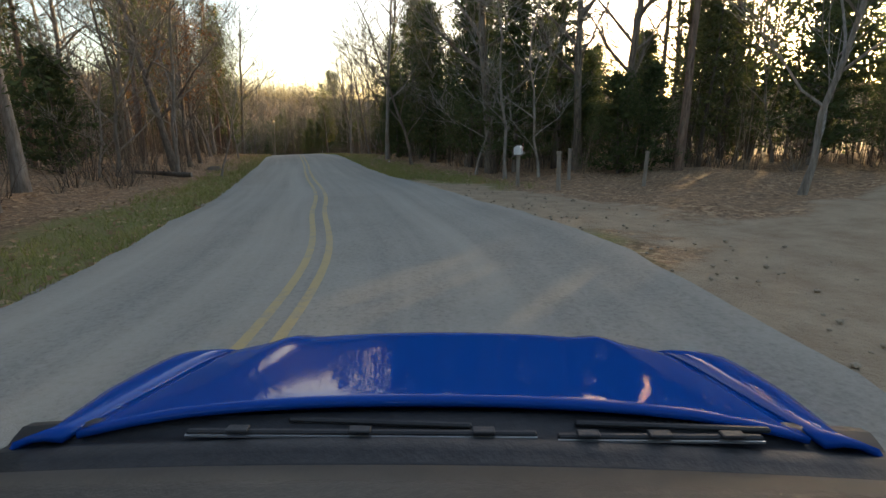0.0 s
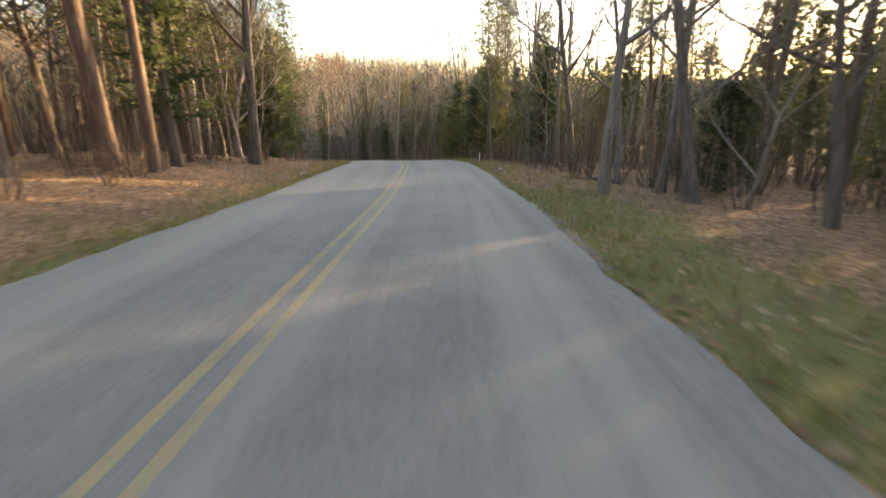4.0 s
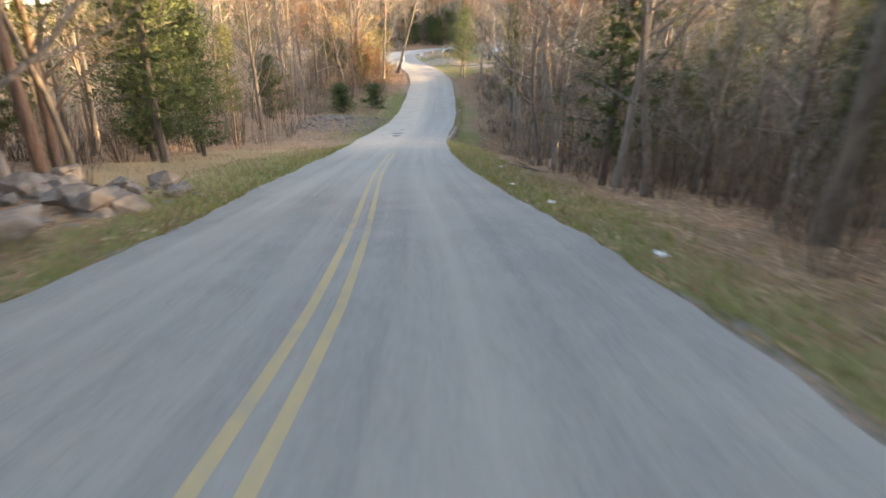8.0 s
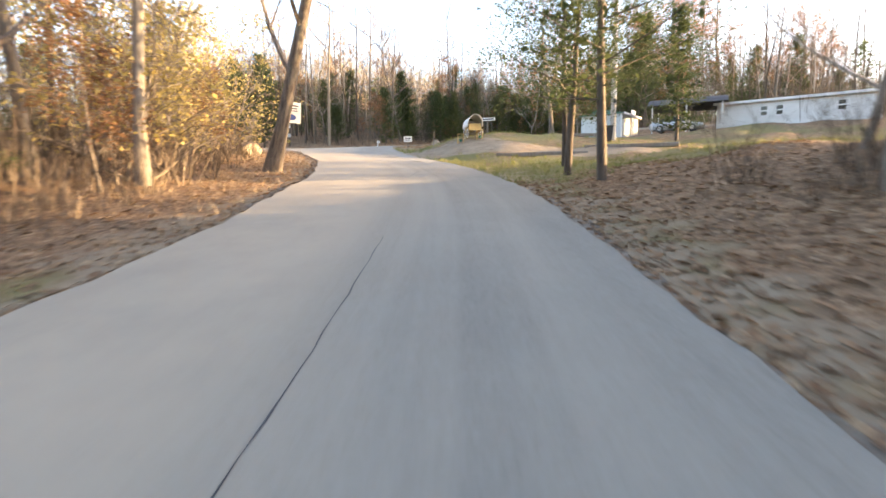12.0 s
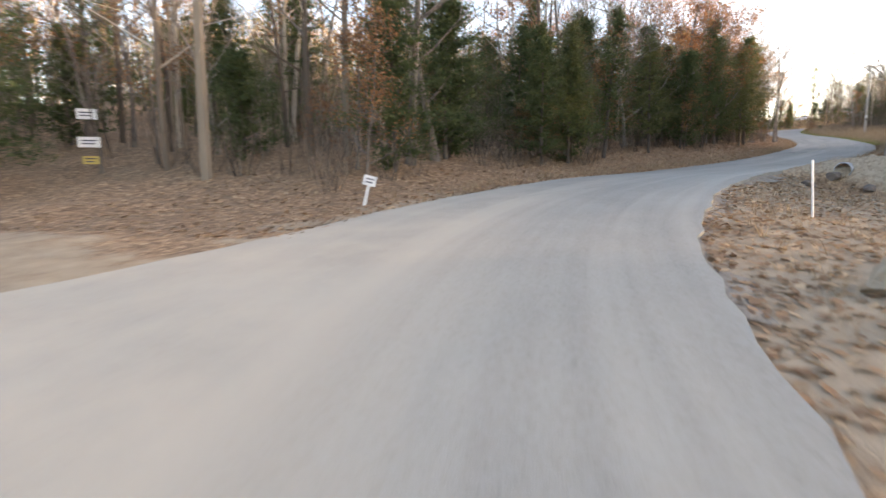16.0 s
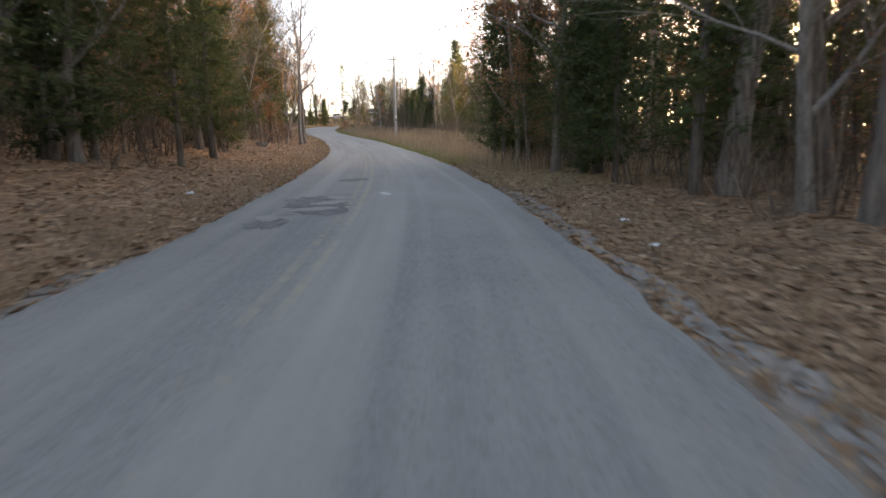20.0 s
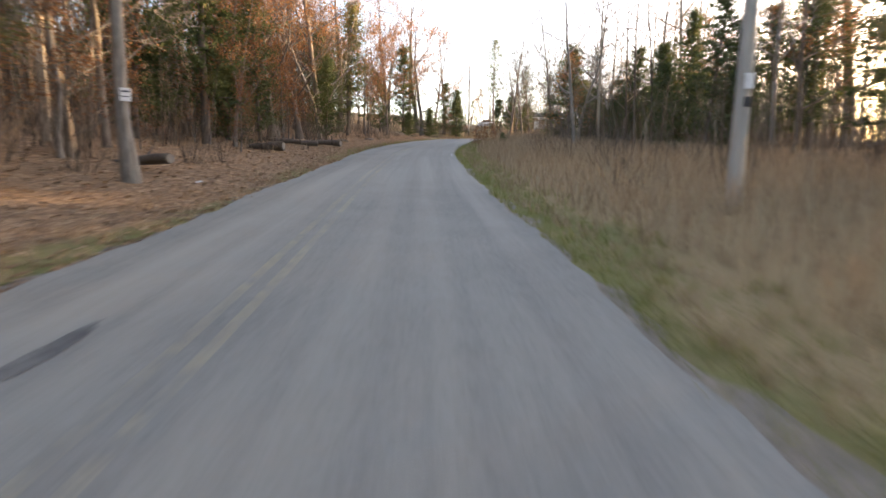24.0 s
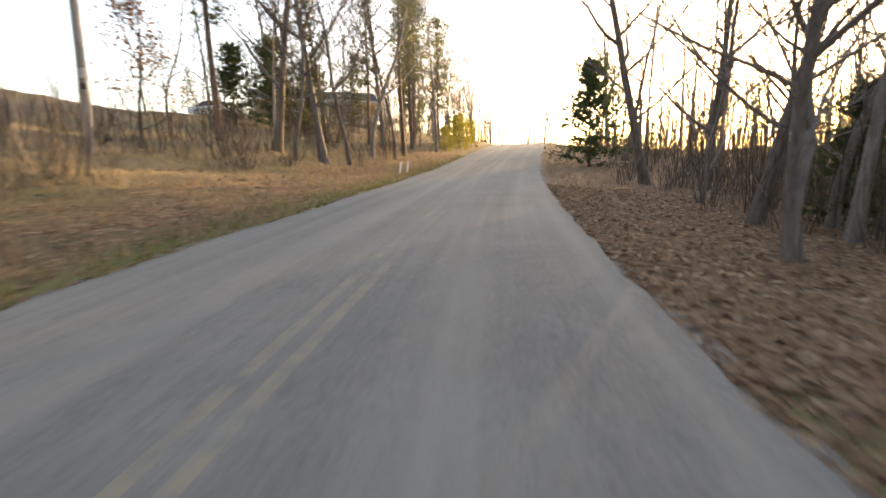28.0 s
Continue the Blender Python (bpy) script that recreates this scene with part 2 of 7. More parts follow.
def ground_material():
    m, b = mat("woodland_ground", 0.95)
    v = coord(m)
    big, mid, fine = noise_of(m, v, 0.15, 4), noise_of(m, v, 1.6, 6, 0.7), noise_of(m, v, 18.0, 4, 0.7)
    cell = node(m, "TexVoronoi", Scale=11.0, Randomness=1.0)
    small = node(m, "TexVoronoi", Scale=26.0, Randomness=1.0)
    links(m, v, cell.inputs["Vector"])
    links(m, v, small.inputs["Vector"])
    leaf = ramp(m, cell.outputs["Color"], [(0.15, (0.105, 0.064, 0.038)), (0.45, (0.27, 0.165, 0.092)), (0.7, (0.43, 0.27, 0.15)), (0.92, (0.62, 0.45, 0.28))])
    leaf = mix(m, 0.45, leaf, ramp(m, small.outputs["Color"], [(0.1, (0.07, 0.045, 0.03)), (0.6, (0.30, 0.19, 0.11)), (0.95, (0.55, 0.40, 0.26))]))
    leaf = mix(m, ramp(m, mid, [(0.42, grey(0)), (0.72, grey(0.6))]), leaf, (0.15, 0.108, 0.072))
    green = mix(m, ramp(m, fine, [(0.3, grey(0)), (0.7, grey(1))]), (0.095, 0.112, 0.032), (0.25, 0.25, 0.09))
    green = mix(m, ramp(m, mid, [(0.40, grey(0)), (0.66, grey(0.65))]), green, (0.28, 0.205, 0.115))
    straw = mix(m, fine, (0.21, 0.15, 0.075), (0.44, 0.335, 0.18))
    dirt = mix(m, ramp(m, mid, [(0.35, grey(0)), (0.7, grey(1))]), (0.29, 0.215, 0.14), (0.46, 0.37, 0.255))
    dirt = mix(m, times(m, fine, 0.5), dirt, (0.22, 0.18, 0.135))
    vor = node(m, "TexVoronoi", Scale=14.0)
    links(m, v, vor.inputs["Vector"])
    stone = mix(m, ramp(m, vor.outputs["Color"], [(0.0, grey(0)), (1.0, grey(1))]), (0.26, 0.20, 0.135), (0.43, 0.35, 0.25))
    edge = ramp(m, mid, [(0.35, grey(0.55)), (0.65, grey(1.25))])
    c = leaf
    for name, col in (("straw", straw), ("grass", green), ("dirt", dirt), ("gravel", stone)):
        f = times(m, attribute(m, name), edge)
        c = mix(m, ramp(m, f, [(0.25, grey(0)), (0.6, grey(1))]), c, col)
    c = mix(m, times(m, big, 0.15), c, (0.09, 0.075, 0.055))
    links(m, c, b.inputs["Base Color"])
    b.inputs["Specular IOR Level"].default_value = 0.15
    bump(m, b, fine, 0.9, 0.05)
    return m


GROUND = ground_material()

# ---- the plan: the road's middle line ----
ROAD_X = [-15.36, -7.47, -2.28, -2.8, -4.77, -6.91, -9.49, -12.28, -15.98, -21.92, -31.28, -42.78, -53.79, -63.76, -73.07, -81.26, -88.65, -96.15, -102.66, -107.17, -109.05, -109.06, -108.81, -109.15, -110.64, -113.41, -117.86, -123.7, -128.48, -130.18, -128.93, -121.74, -109.12, -95]
ROAD_Y = [-61.25, -27.57, -3.47, 6.62, 16.46, 26.65, 37.82, 50.06, 62.28, 73.83, 85.08, 95.01, 105.04, 115.38, 124.61, 132.1, 137, 140.44, 145.74, 152.72, 160.29, 167.14, 174.62, 183.36, 195, 209.55, 225.43, 241.41, 256.2, 269.47, 280.41, 304.83, 338.47, 370.73]
ROAD_Z = [8.56, 7.44, 6.61, 6.22, 5.7, 5.31, 4.95, 4.21, 3.38, 1.9, 0.34, -1.49, -2.98, -3.38, -2.37, -0.99, 0.02, 1.02, 1.97, 2.69, 3.26, 3.59, 4.06, 4.69, 5.51, 6.5, 7.93, 9.47, 10.99, 12.42, 13.36, 14.5, 17.2, 17.3]
ROAD_S = [-59.98, -25, 0, 9.5, 19, 29, 40.5, 52.5, 65, 78, 92.5, 108, 123, 137, 150, 160.5, 169.5, 177.5, 186, 194, 202, 210, 218.5, 228, 240.5, 256, 273.5, 291.5, 308, 322.5, 334.5, 359.5, 395, 429.66]


def road_curve():
    """The middle line every half metre of s: s and x, y, z."""
    k = np.stack([ROAD_X, ROAD_Y, ROAD_Z, ROAD_S], 1)
    k = np.concatenate([[2 * k[0] - k[1]], k, [2 * k[-1] - k[-2]]])
    out = []
    for i in range(1, len(k) - 2):
        a, b, c, d = k[i - 1:i + 3]
        n = max(2, int((c - b)[3] / 0.5))
        u = (np.arange(n) / n)[:, None]
        out.append(b + 0.5 * u * (c - a + u * (2 * a - 5 * b + 4 * c - d + u * (3 * (b - c) + d - a))))
    pts = np.concatenate(out)
    s = np.arange(math.ceil(pts[0, 3]), pts[-1, 3], 0.5)
    return s, np.stack([np.interp(s, pts[:, 3], pts[:, j]) for j in range(3)], 1)


RS, RP = road_curve()
RD = np.gradient(RP[:, :2], axis=0)
RD /= np.linalg.norm(RD, axis=1)[:, None]
RN = np.stack([RD[:, 1], -RD[:, 0]], 1)  # to the right


def on_road(s, d):
    """x, y of the place s metres along and d metres to the right of the middle line, with the road's height there."""
    p = np.array([np.interp(s, RS, RP[:, j]) for j in range(3)])
    n = np.array([np.interp(s, RS, RN[:, j]) for j in range(2)])
    return p[0] + n[0] * d, p[1] + n[1] * d, p[2]


def heading(s):
    i = int(np.clip(np.searchsorted(RS, s), 0, len(RS) - 1))
    return math.degrees(math.atan2(-RD[i, 0], RD[i, 1]))


LEFT_EDGE, RIGHT_EDGE = -2.6, 2.8
EDGE_S = [-60, 10, 23, 57, 69, 96, 112, 127, 141, 165, 178, 186, 190, 196, 204, 209, 222, 252, 295, 312, 327, 345, 430]
EDGE_L = [-2.6, -2.6, -2.9, -2.85, -2.4, -2.2, -2.6, -2.95, -2.45, -2.25, -2.3, -2.7, -2.6, -2.5, -2.4, -2.35, -2.25, -2.4, -2.45, -2.8, -3.0, -2.9, -2.9]
EDGE_R = [2.8, 2.85, 2.55, 2.8, 3.0, 3.1, 2.7, 2.55, 2.9, 2.85, 2.8, 2.1, 2.6, 2.95, 3.0, 2.6, 2.65, 2.7, 2.5, 2.6, 2.4, 2.45, 2.6]
LINE_D = [-0.2, -0.2, -0.32, -0.08, 0.15, 0.26, 0.0, -0.15, 0.0, 0.0, -0.06, -0.1, -0.12, -0.14, -0.18, -0.2, -0.3, -0.35, -0.5, -0.35, -0.35, -0.05, 0.0]
# heights of the ground beside the road at 1.2, 4, 9, 20 and 45 m past its edge, along s
BANKS = {
    -1: [(-60, 0.0, 0.2, 0.5, 0.8, 1), (0, -0.1, 0.0, 0.3, 0.6, 1), (24, -0.1, 0.1, 0.5, 1.0, 2), (60, 0.0, 0.35, 0.7, 1.2, 3), (95, 0.0, 0.3, 0.4, 0.4, 2),
         (118, -0.1, -0.1, -0.2, 0.0, 1), (126, -0.15, -0.2, -0.5, -0.6, 0), (131, 0.1, 0.55, 0.6, 0.2, 1), (136, 0.05, 0.4, 0.5, 0.3, 1), (140, -0.1, 0.0, 0.1, 0.3, 2), (155, 0.0, 0.0, 0.0, 0.5, 3), (168, 0.0, 0.1, 0.2, 0.5, 3),
         (178, 0.0, 0.0, 0.0, 0.3, 2), (192, 0.02, 0.02, 0.0, 0.2, 2.5), (195, 0.03, 0.1, 0.4, 1.0, 4), (199, 0.15, 0.75, 1.4, 2.4, 6), (220, 0.2, 0.95, 1.6, 2.6, 6), (250, 0.1, 0.5, 1.0, 1.9, 5), (300, 0.0, 0.4, 1.0, 2.2, 5),
         (325, 0.0, 0.4, 1.2, 2.8, 5), (345, 0.1, 0.5, 1.2, 3.2, 6.5), (372, 0.1, 0.7, 1.8, 3.4, 6), (440, 0.1, 0.6, 1.2, 2.0, 3)],
    1: [(-60, 0.0, 0.1, 0.2, 0.4, 1), (0, -0.05, -0.1, -0.1, 0.0, 0), (24, -0.1, -0.1, 0.0, 0.2, 0), (60, -0.1, -0.2, -0.4, -0.6, -1), (95, -0.1, -0.3, -0.7, -1.0, -1),
        (122, -0.2, -0.7, -1.2, -1.0, 0), (128, -0.5, -1.3, -1.2, -0.2, 2), (136, 0.0, 0.9, 1.8, 2.6, 4), (150, 0.1, 1.0, 1.7, 2.2, 3), (160, 0.1, 0.7, 1.2, 1.0, 0.3),
        (168, 0.0, 0.1, 0.6, 0.8, 0.6), (176, -0.1, 0.3, 0.85, 1.0, 1.2), (184, -0.1, -0.2, 0.0, 0.6, 2), (194, -0.12, -0.25, -0.15, 0.2, 1), (200, -0.4, -0.5, -0.4, 0.1, 1), (208.1, -0.68, -0.72, -0.45, 0.1, 1), (209.1, 0.34, 0.42, 0.35, 0.4, 1), (213, 0.2, 0.35, 0.4, 0.6, 1),
        (216, -0.05, 0.1, 0.3, 0.6, 1), (250, -0.05, -0.05, 0.1, 0.4, 1), (300, -0.1, -0.05, 0.1, 0.3, 0), (325, -0.1, -0.3, -0.6, -0.8, -1), (440, 0.0, -0.4, -1.0, -1.5, -3)],
}
REACH = np.array([0.0, 1.2, 4.0, 9.0, 20.0, 45.0])


def smooth(a, b, x):
    t = np.clip((x - a) / (b - a), 0, 1)
    return t * t * (3 - 2 * t)


def waves(x, y, size, seed):
    """A soft uneven field between about -1 and 1."""
    r = np.random.RandomState(seed)
    out = 0
    for i in range(5):
        a, p, f = r.uniform(0, 6.28), r.uniform(0, 6.28), r.uniform(0.6, 1.8) * 6.28 / size
        out = out + np.sin((x * np.cos(a) + y * np.sin(a)) * f + p)
    return out / 3


def side_of(x, y):
    """For arrays of places: s, signed distance from the middle line, road height (blended far away)."""
    x, y = np.atleast_1d(x).astype(float), np.atleast_1d(y).astype(float)
    px, py, pz, ps, n = RP[::3, 0], RP[::3, 1], RP[::3, 2], RS[::3], RN[::3]
    s, d, z = np.empty(len(x)), np.empty(len(x)), np.empty(len(x))
    for a in range(0, len(x), 20000):
        sl = slice(a, a + 20000)
        dx, dy = x[sl, None] - px, y[sl, None] - py
        q = dx * dx + dy * dy
        i = q.argmin(1)
        j = np.arange(len(i))
        lat = dx[j, i] * n[i, 0] + dy[j, i] * n[i, 1]
        along = -dx[j, i] * n[i, 1] + dy[j, i] * n[i, 0]
        end = (i == 0) | (i == len(px) - 1)
        s[sl] = ps[i] + np.where(end, 0, along)
        d[sl] = np.where(end, np.sign(lat + 1e-9) * np.sqrt(q[j, i]), lat)
        w = 1 / (q + 30.0) ** 2
        far = (w * pz).sum(1) / w.sum(1)
        near = np.interp(s[sl], RS, RP[:, 2])
        k = smooth(5, 30, np.abs(d[sl]))
        z[sl] = near * (1 - k) + far * k
    return s, d, z


def past_edge(s, d):
    """How far outside the asphalt a place lies."""
    return np.where(d < 0, -d + np.interp(s, EDGE_S, EDGE_L), d - np.interp(s, EDGE_S, EDGE_R))


def bank_height(s, d):
    out = np.zeros_like(s)
    for sign, edge in ((-1, -np.interp(s, EDGE_S, EDGE_L)), (1, np.interp(s, EDGE_S, EDGE_R))):
        table = np.array(BANKS[sign])
        cols = [-0.005 + (0.035 * np.exp(-((s - 186) / 7.0) ** 2) if sign < 0 else 0.0) * np.ones_like(s)] + [np.interp(s, table[:, 0], table[:, j + 1]) for j in range(5)]
        past = np.abs(d) - edge
        h = cols[-1].copy()
        for j in range(5):
            a, b = REACH[j], REACH[j + 1]
            inside = (past >= a) & (past < b)
            t = (past - a) / (b - a)
            h = np.where(inside, cols[j] * (1 - t) + cols[j + 1] * t, h)
        h = np.where(past < 0, cols[0] - 0.40 * smooth(-0.9, -1.7, past), h)
        out = np.where(np.sign(d + 1e-9) == sign, h, out)
    return out


def land_z(x, y):
    s, d, z = side_of(x, y)
    a = np.abs(d)
    h = z + bank_height(s, d)
    h = h + smooth(3.4, 8, a) * (0.10 * waves(x, y, 5, 3) + 0.07 * waves(x, y, 2.3, 4)) + smooth(12, 60, a) * 0.8 * waves(x, y, 40, 5)
    # the valley's far sides
    h = h + smooth(60, 420, a) * (16 + 9 * waves(x, y, 260, 6)) + smooth(350, 1500, a) * 25
    # the wooded hill that the road climbs round
    h = h + np.where(d < 0, smooth(38, 120, a) * 22, 0) * smooth(150, 215, y) * (1 - smooth(310, 375, y))
    # the stream bed below the headwall
    h = h - 1.0 * np.exp(-((s - 129.6) / 1.7) ** 2) * smooth(2.95, 3.7, d) * (1 - smooth(14, 26, d))
    # the knoll with the covered wagon, and the level drives
    k = np.exp(-((x + 91.9) ** 2 + (y - 146.6) ** 2) / 24.0)
    h = h + 0.8 * k * smooth(3.2, 6.0, d)
    return h


def gz(x, y):
    return float(ground_z(np.array([x]), np.array([y]))[0])


def at(s, d, lift=0.0):
    x, y, _ = on_road(s, d)
    return x, y, gz(x, y) + lift


# ---- making meshes ----


def mesh_of(name, verts, faces, materials=(), smooth_shade=False):
    me = bpy.data.meshes.new(name)
    verts = np.asarray(verts, np.float32)
    if isinstance(faces, np.ndarray):
        me.vertices.add(len(verts))
        me.vertices.foreach_set("co", verts.ravel())
        n, k = faces.shape
        me.loops.add(n * k)
        me.loops.foreach_set("vertex_index", faces.ravel().astype(np.int32))
        me.polygons.add(n)
        me.polygons.foreach_set("loop_start", np.arange(0, n * k, k, dtype=np.int32))
        me.update(calc_edges=True)
    else:
        me.from_pydata([tuple(v) for v in verts.tolist()], [], [tuple(f) for f in faces])
    for m in materials:
        me.materials.append(m)
    me.polygons.foreach_set("use_smooth", [bool(smooth_shade)] * len(me.polygons))
    me.update()
    return me


def part(name, data, material, parent, label=""):
    """Links a bmesh or a mesh as one mesh object under parent."""
    if isinstance(data, bmesh.types.BMesh):
        me = bpy.data.meshes.new(name)
        data.to_mesh(me)
        data.free()
    else:
        me = data
    if material is not None and not me.materials:
        me.materials.append(material)
    ob = new(name, me)
    ob.parent = parent
    if label:
        ob["label"] = label
    return ob


def thing(name, m, label, category, group=""):
    ob = new(name)
    ob.matrix_world = m
    return tagged(ob, label, category, group)


def box(bm, x0, x1, y0, y1, z0, z1, bev=0.0, m=None):
    r = bmesh.ops.create_cube(bm, size=1.0)
    vs = r["verts"]
    bmesh.ops.transform(bm, verts=vs, matrix=Matrix.Translation(((x0 + x1) / 2, (y0 + y1) / 2, (z0 + z1) / 2)) @ Matrix.Diagonal((x1 - x0, y1 - y0, z1 - z0, 1)))
    if bev:
        es = list({e for v in vs for e in v.link_edges})
        r2 = bmesh.ops.bevel(bm, geom=es, offset=bev, segments=1, affect="EDGES")
        vs = list({v for v in r2["verts"]} | {v for v in vs if v.is_valid})
    if m is not None:
        bmesh.ops.transform(bm, verts=[v for v in vs if v.is_valid], matrix=m)
    return bm


def boxed(x0, x1, y0, y1, z0, z1, bev=0.004):
    return box(bmesh.new(), x0, x1, y0, y1, z0, z1, bev)


def cyl(r0, r1, h, n=12, z0=0.0, m=None, bm=None):
    bm = bm or bmesh.new()
    r = bmesh.ops.create_cone(bm, cap_ends=True, segments=n, radius1=r0, radius2=r1, depth=h)
    bmesh.ops.transform(bm, verts=r["verts"], matrix=(m or Matrix()) @ Matrix.Translation((0, 0, z0 + h / 2)))
    return bm


def tube(pts, radii, sides):
    """A tapered tube along points; returns verts and quads."""
    pts = np.asarray(pts, float)
    d = np.gradient(pts, axis=0)
    d /= np.linalg.norm(d, axis=1)[:, None] + 1e-9
    ref = np.array([1.0, 0.13, 0.07]) if abs(d[0][0]) < 0.8 else np.array([0.1, 1.0, 0.05])
    u = np.cross(d, ref)
    u /= np.linalg.norm(u, axis=1)[:, None]
    w = np.cross(d, u)
    a = np.arange(sides) * 2 * np.pi / sides
    ring = (u[:, None] * np.cos(a)[None, :, None] + w[:, None] * np.sin(a)[None, :, None]) * np.asarray(radii, float)[:, None, None]
    v = (pts[:, None] + ring).reshape(-1, 3)
    f = []
    for i in range(len(pts) - 1):
        for j in range(sides):
            k = (j + 1) % sides
            f.append((i * sides + j, i * sides + k, (i + 1) * sides + k, (i + 1) * sides + j))
    return v, np.array(f)


class Heap:
    """Gathers quads into one mesh."""

    def __init__(self):
        self.v, self.f, self.n = [], [], 0

    def add(self, v, f):
        self.v.append(v)
        self.f.append(np.asarray(f) + self.n)
        self.n += len(v)

    def arrays(self):
        return np.concatenate(self.v), np.concatenate(self.f)

    def mesh(self, name, materials=(), soft=False):
        v, f = self.arrays()
        return mesh_of(name, v, f, materials, soft)


def stamp(v, f, places):
    """Copies of one mesh at many places: rows of x, y, z, size, height factor, turn."""
    places = np.asarray(places, float)
    c, s = np.cos(places[:, 5])[:, None], np.sin(places[:, 5])[:, None]
    x, y, z = v[None, :, 0], v[None, :, 1], v[None, :, 2]
    k, h = places[:, 3][:, None], places[:, 4][:, None]
    out = np.stack([(x * c - y * s) * k + places[:, 0][:, None], (x * s + y * c) * k + places[:, 1][:, None], z * k * h + places[:, 2][:, None]], 2).reshape(-1, 3)
    faces = (f[None] + (np.arange(len(places)) * len(v))[:, None, None]).reshape(-1, f.shape[1])
    return out, faces


# ---- ground ----


def lines(core0, core1, step, ends):
    a = list(np.arange(core0, core1 + 0.01, step))
    grow, left, right = step, [core0], [core1]
    while left[-1] > ends[0]:
        grow *= 1.25
        left.append(left[-1] - grow)
    grow = step
    while right[-1] < ends[1]:
        grow *= 1.25
        right.append(right[-1] + grow)
    return np.array(left[:0:-1] + a + right[1:])


GX, GY = lines(-165, 30, 0.8, (-2200, 2200)), lines(-25, 375, 0.8, (-2200, 2400))
GZ = land_z(*[g.ravel() for g in np.meshgrid(GX, GY)]).reshape(len(GY), len(GX))


def ground_z(x, y):
    """The height of the ground's sheet at places, between its corners."""
    x, y = np.atleast_1d(x).astype(float), np.atleast_1d(y).astype(float)
    i, j = np.clip(np.searchsorted(GX, x) - 1, 0, len(GX) - 2), np.clip(np.searchsorted(GY, y) - 1, 0, len(GY) - 2)
    u, v = (x - GX[i]) / (GX[i + 1] - GX[i]), (y - GY[j]) / (GY[j + 1] - GY[j])
    return (GZ[j, i] * (1 - u) + GZ[j, i + 1] * u) * (1 - v) + (GZ[j + 1, i] * (1 - u) + GZ[j + 1, i + 1] * u) * v


def side_drives(x, y):
    """How much a place belongs to a dirt or gravel drive: dirt, gravel."""
    def strip(ax, ay, bx, by, w0, w1):
        ux, uy = bx - ax, by - ay
        t = np.clip(((x - ax) * ux + (y - ay) * uy) / (ux * ux + uy * uy), 0, 1)
        r = np.hypot(x - ax - t * ux, y - ay - t * uy)
        w = w0 + (w1 - w0) * t
        return 1 - smooth(w - 0.4, w + 0.9, r + 0.4 * waves(x, y, 4, 8))
    dirt = strip(5.32, -3.29, 10.7, 2.06, 6.0, 5.0)
    dirt = np.maximum(dirt, strip(6.73, 0.91, 24.57, 14.39, 4.0, 1.6))
    dirt = np.maximum(dirt, strip(1.85, 5.04, -1.04, 13.46, 1.6, 0.5))
    dirt = np.maximum(dirt, strip(-92.97, 143.34, -72.79, 148.87, 1.0, 0.9))
    ax, ay, _ = on_road(186, -5)
    dirt = np.maximum(dirt, strip(ax - 3, ay - 1, ax - 26, ay - 8, 6.2, 4.0))
    ax, ay, _ = on_road(330.5, -3)
    dirt = np.maximum(dirt, 0.6 * strip(ax, ay, ax - 16, ay + 3, 0.9, 0.9))
    gravel = strip(-107, 167.67, -83.94, 167, 1.8, 1.2)
    return dirt, gravel


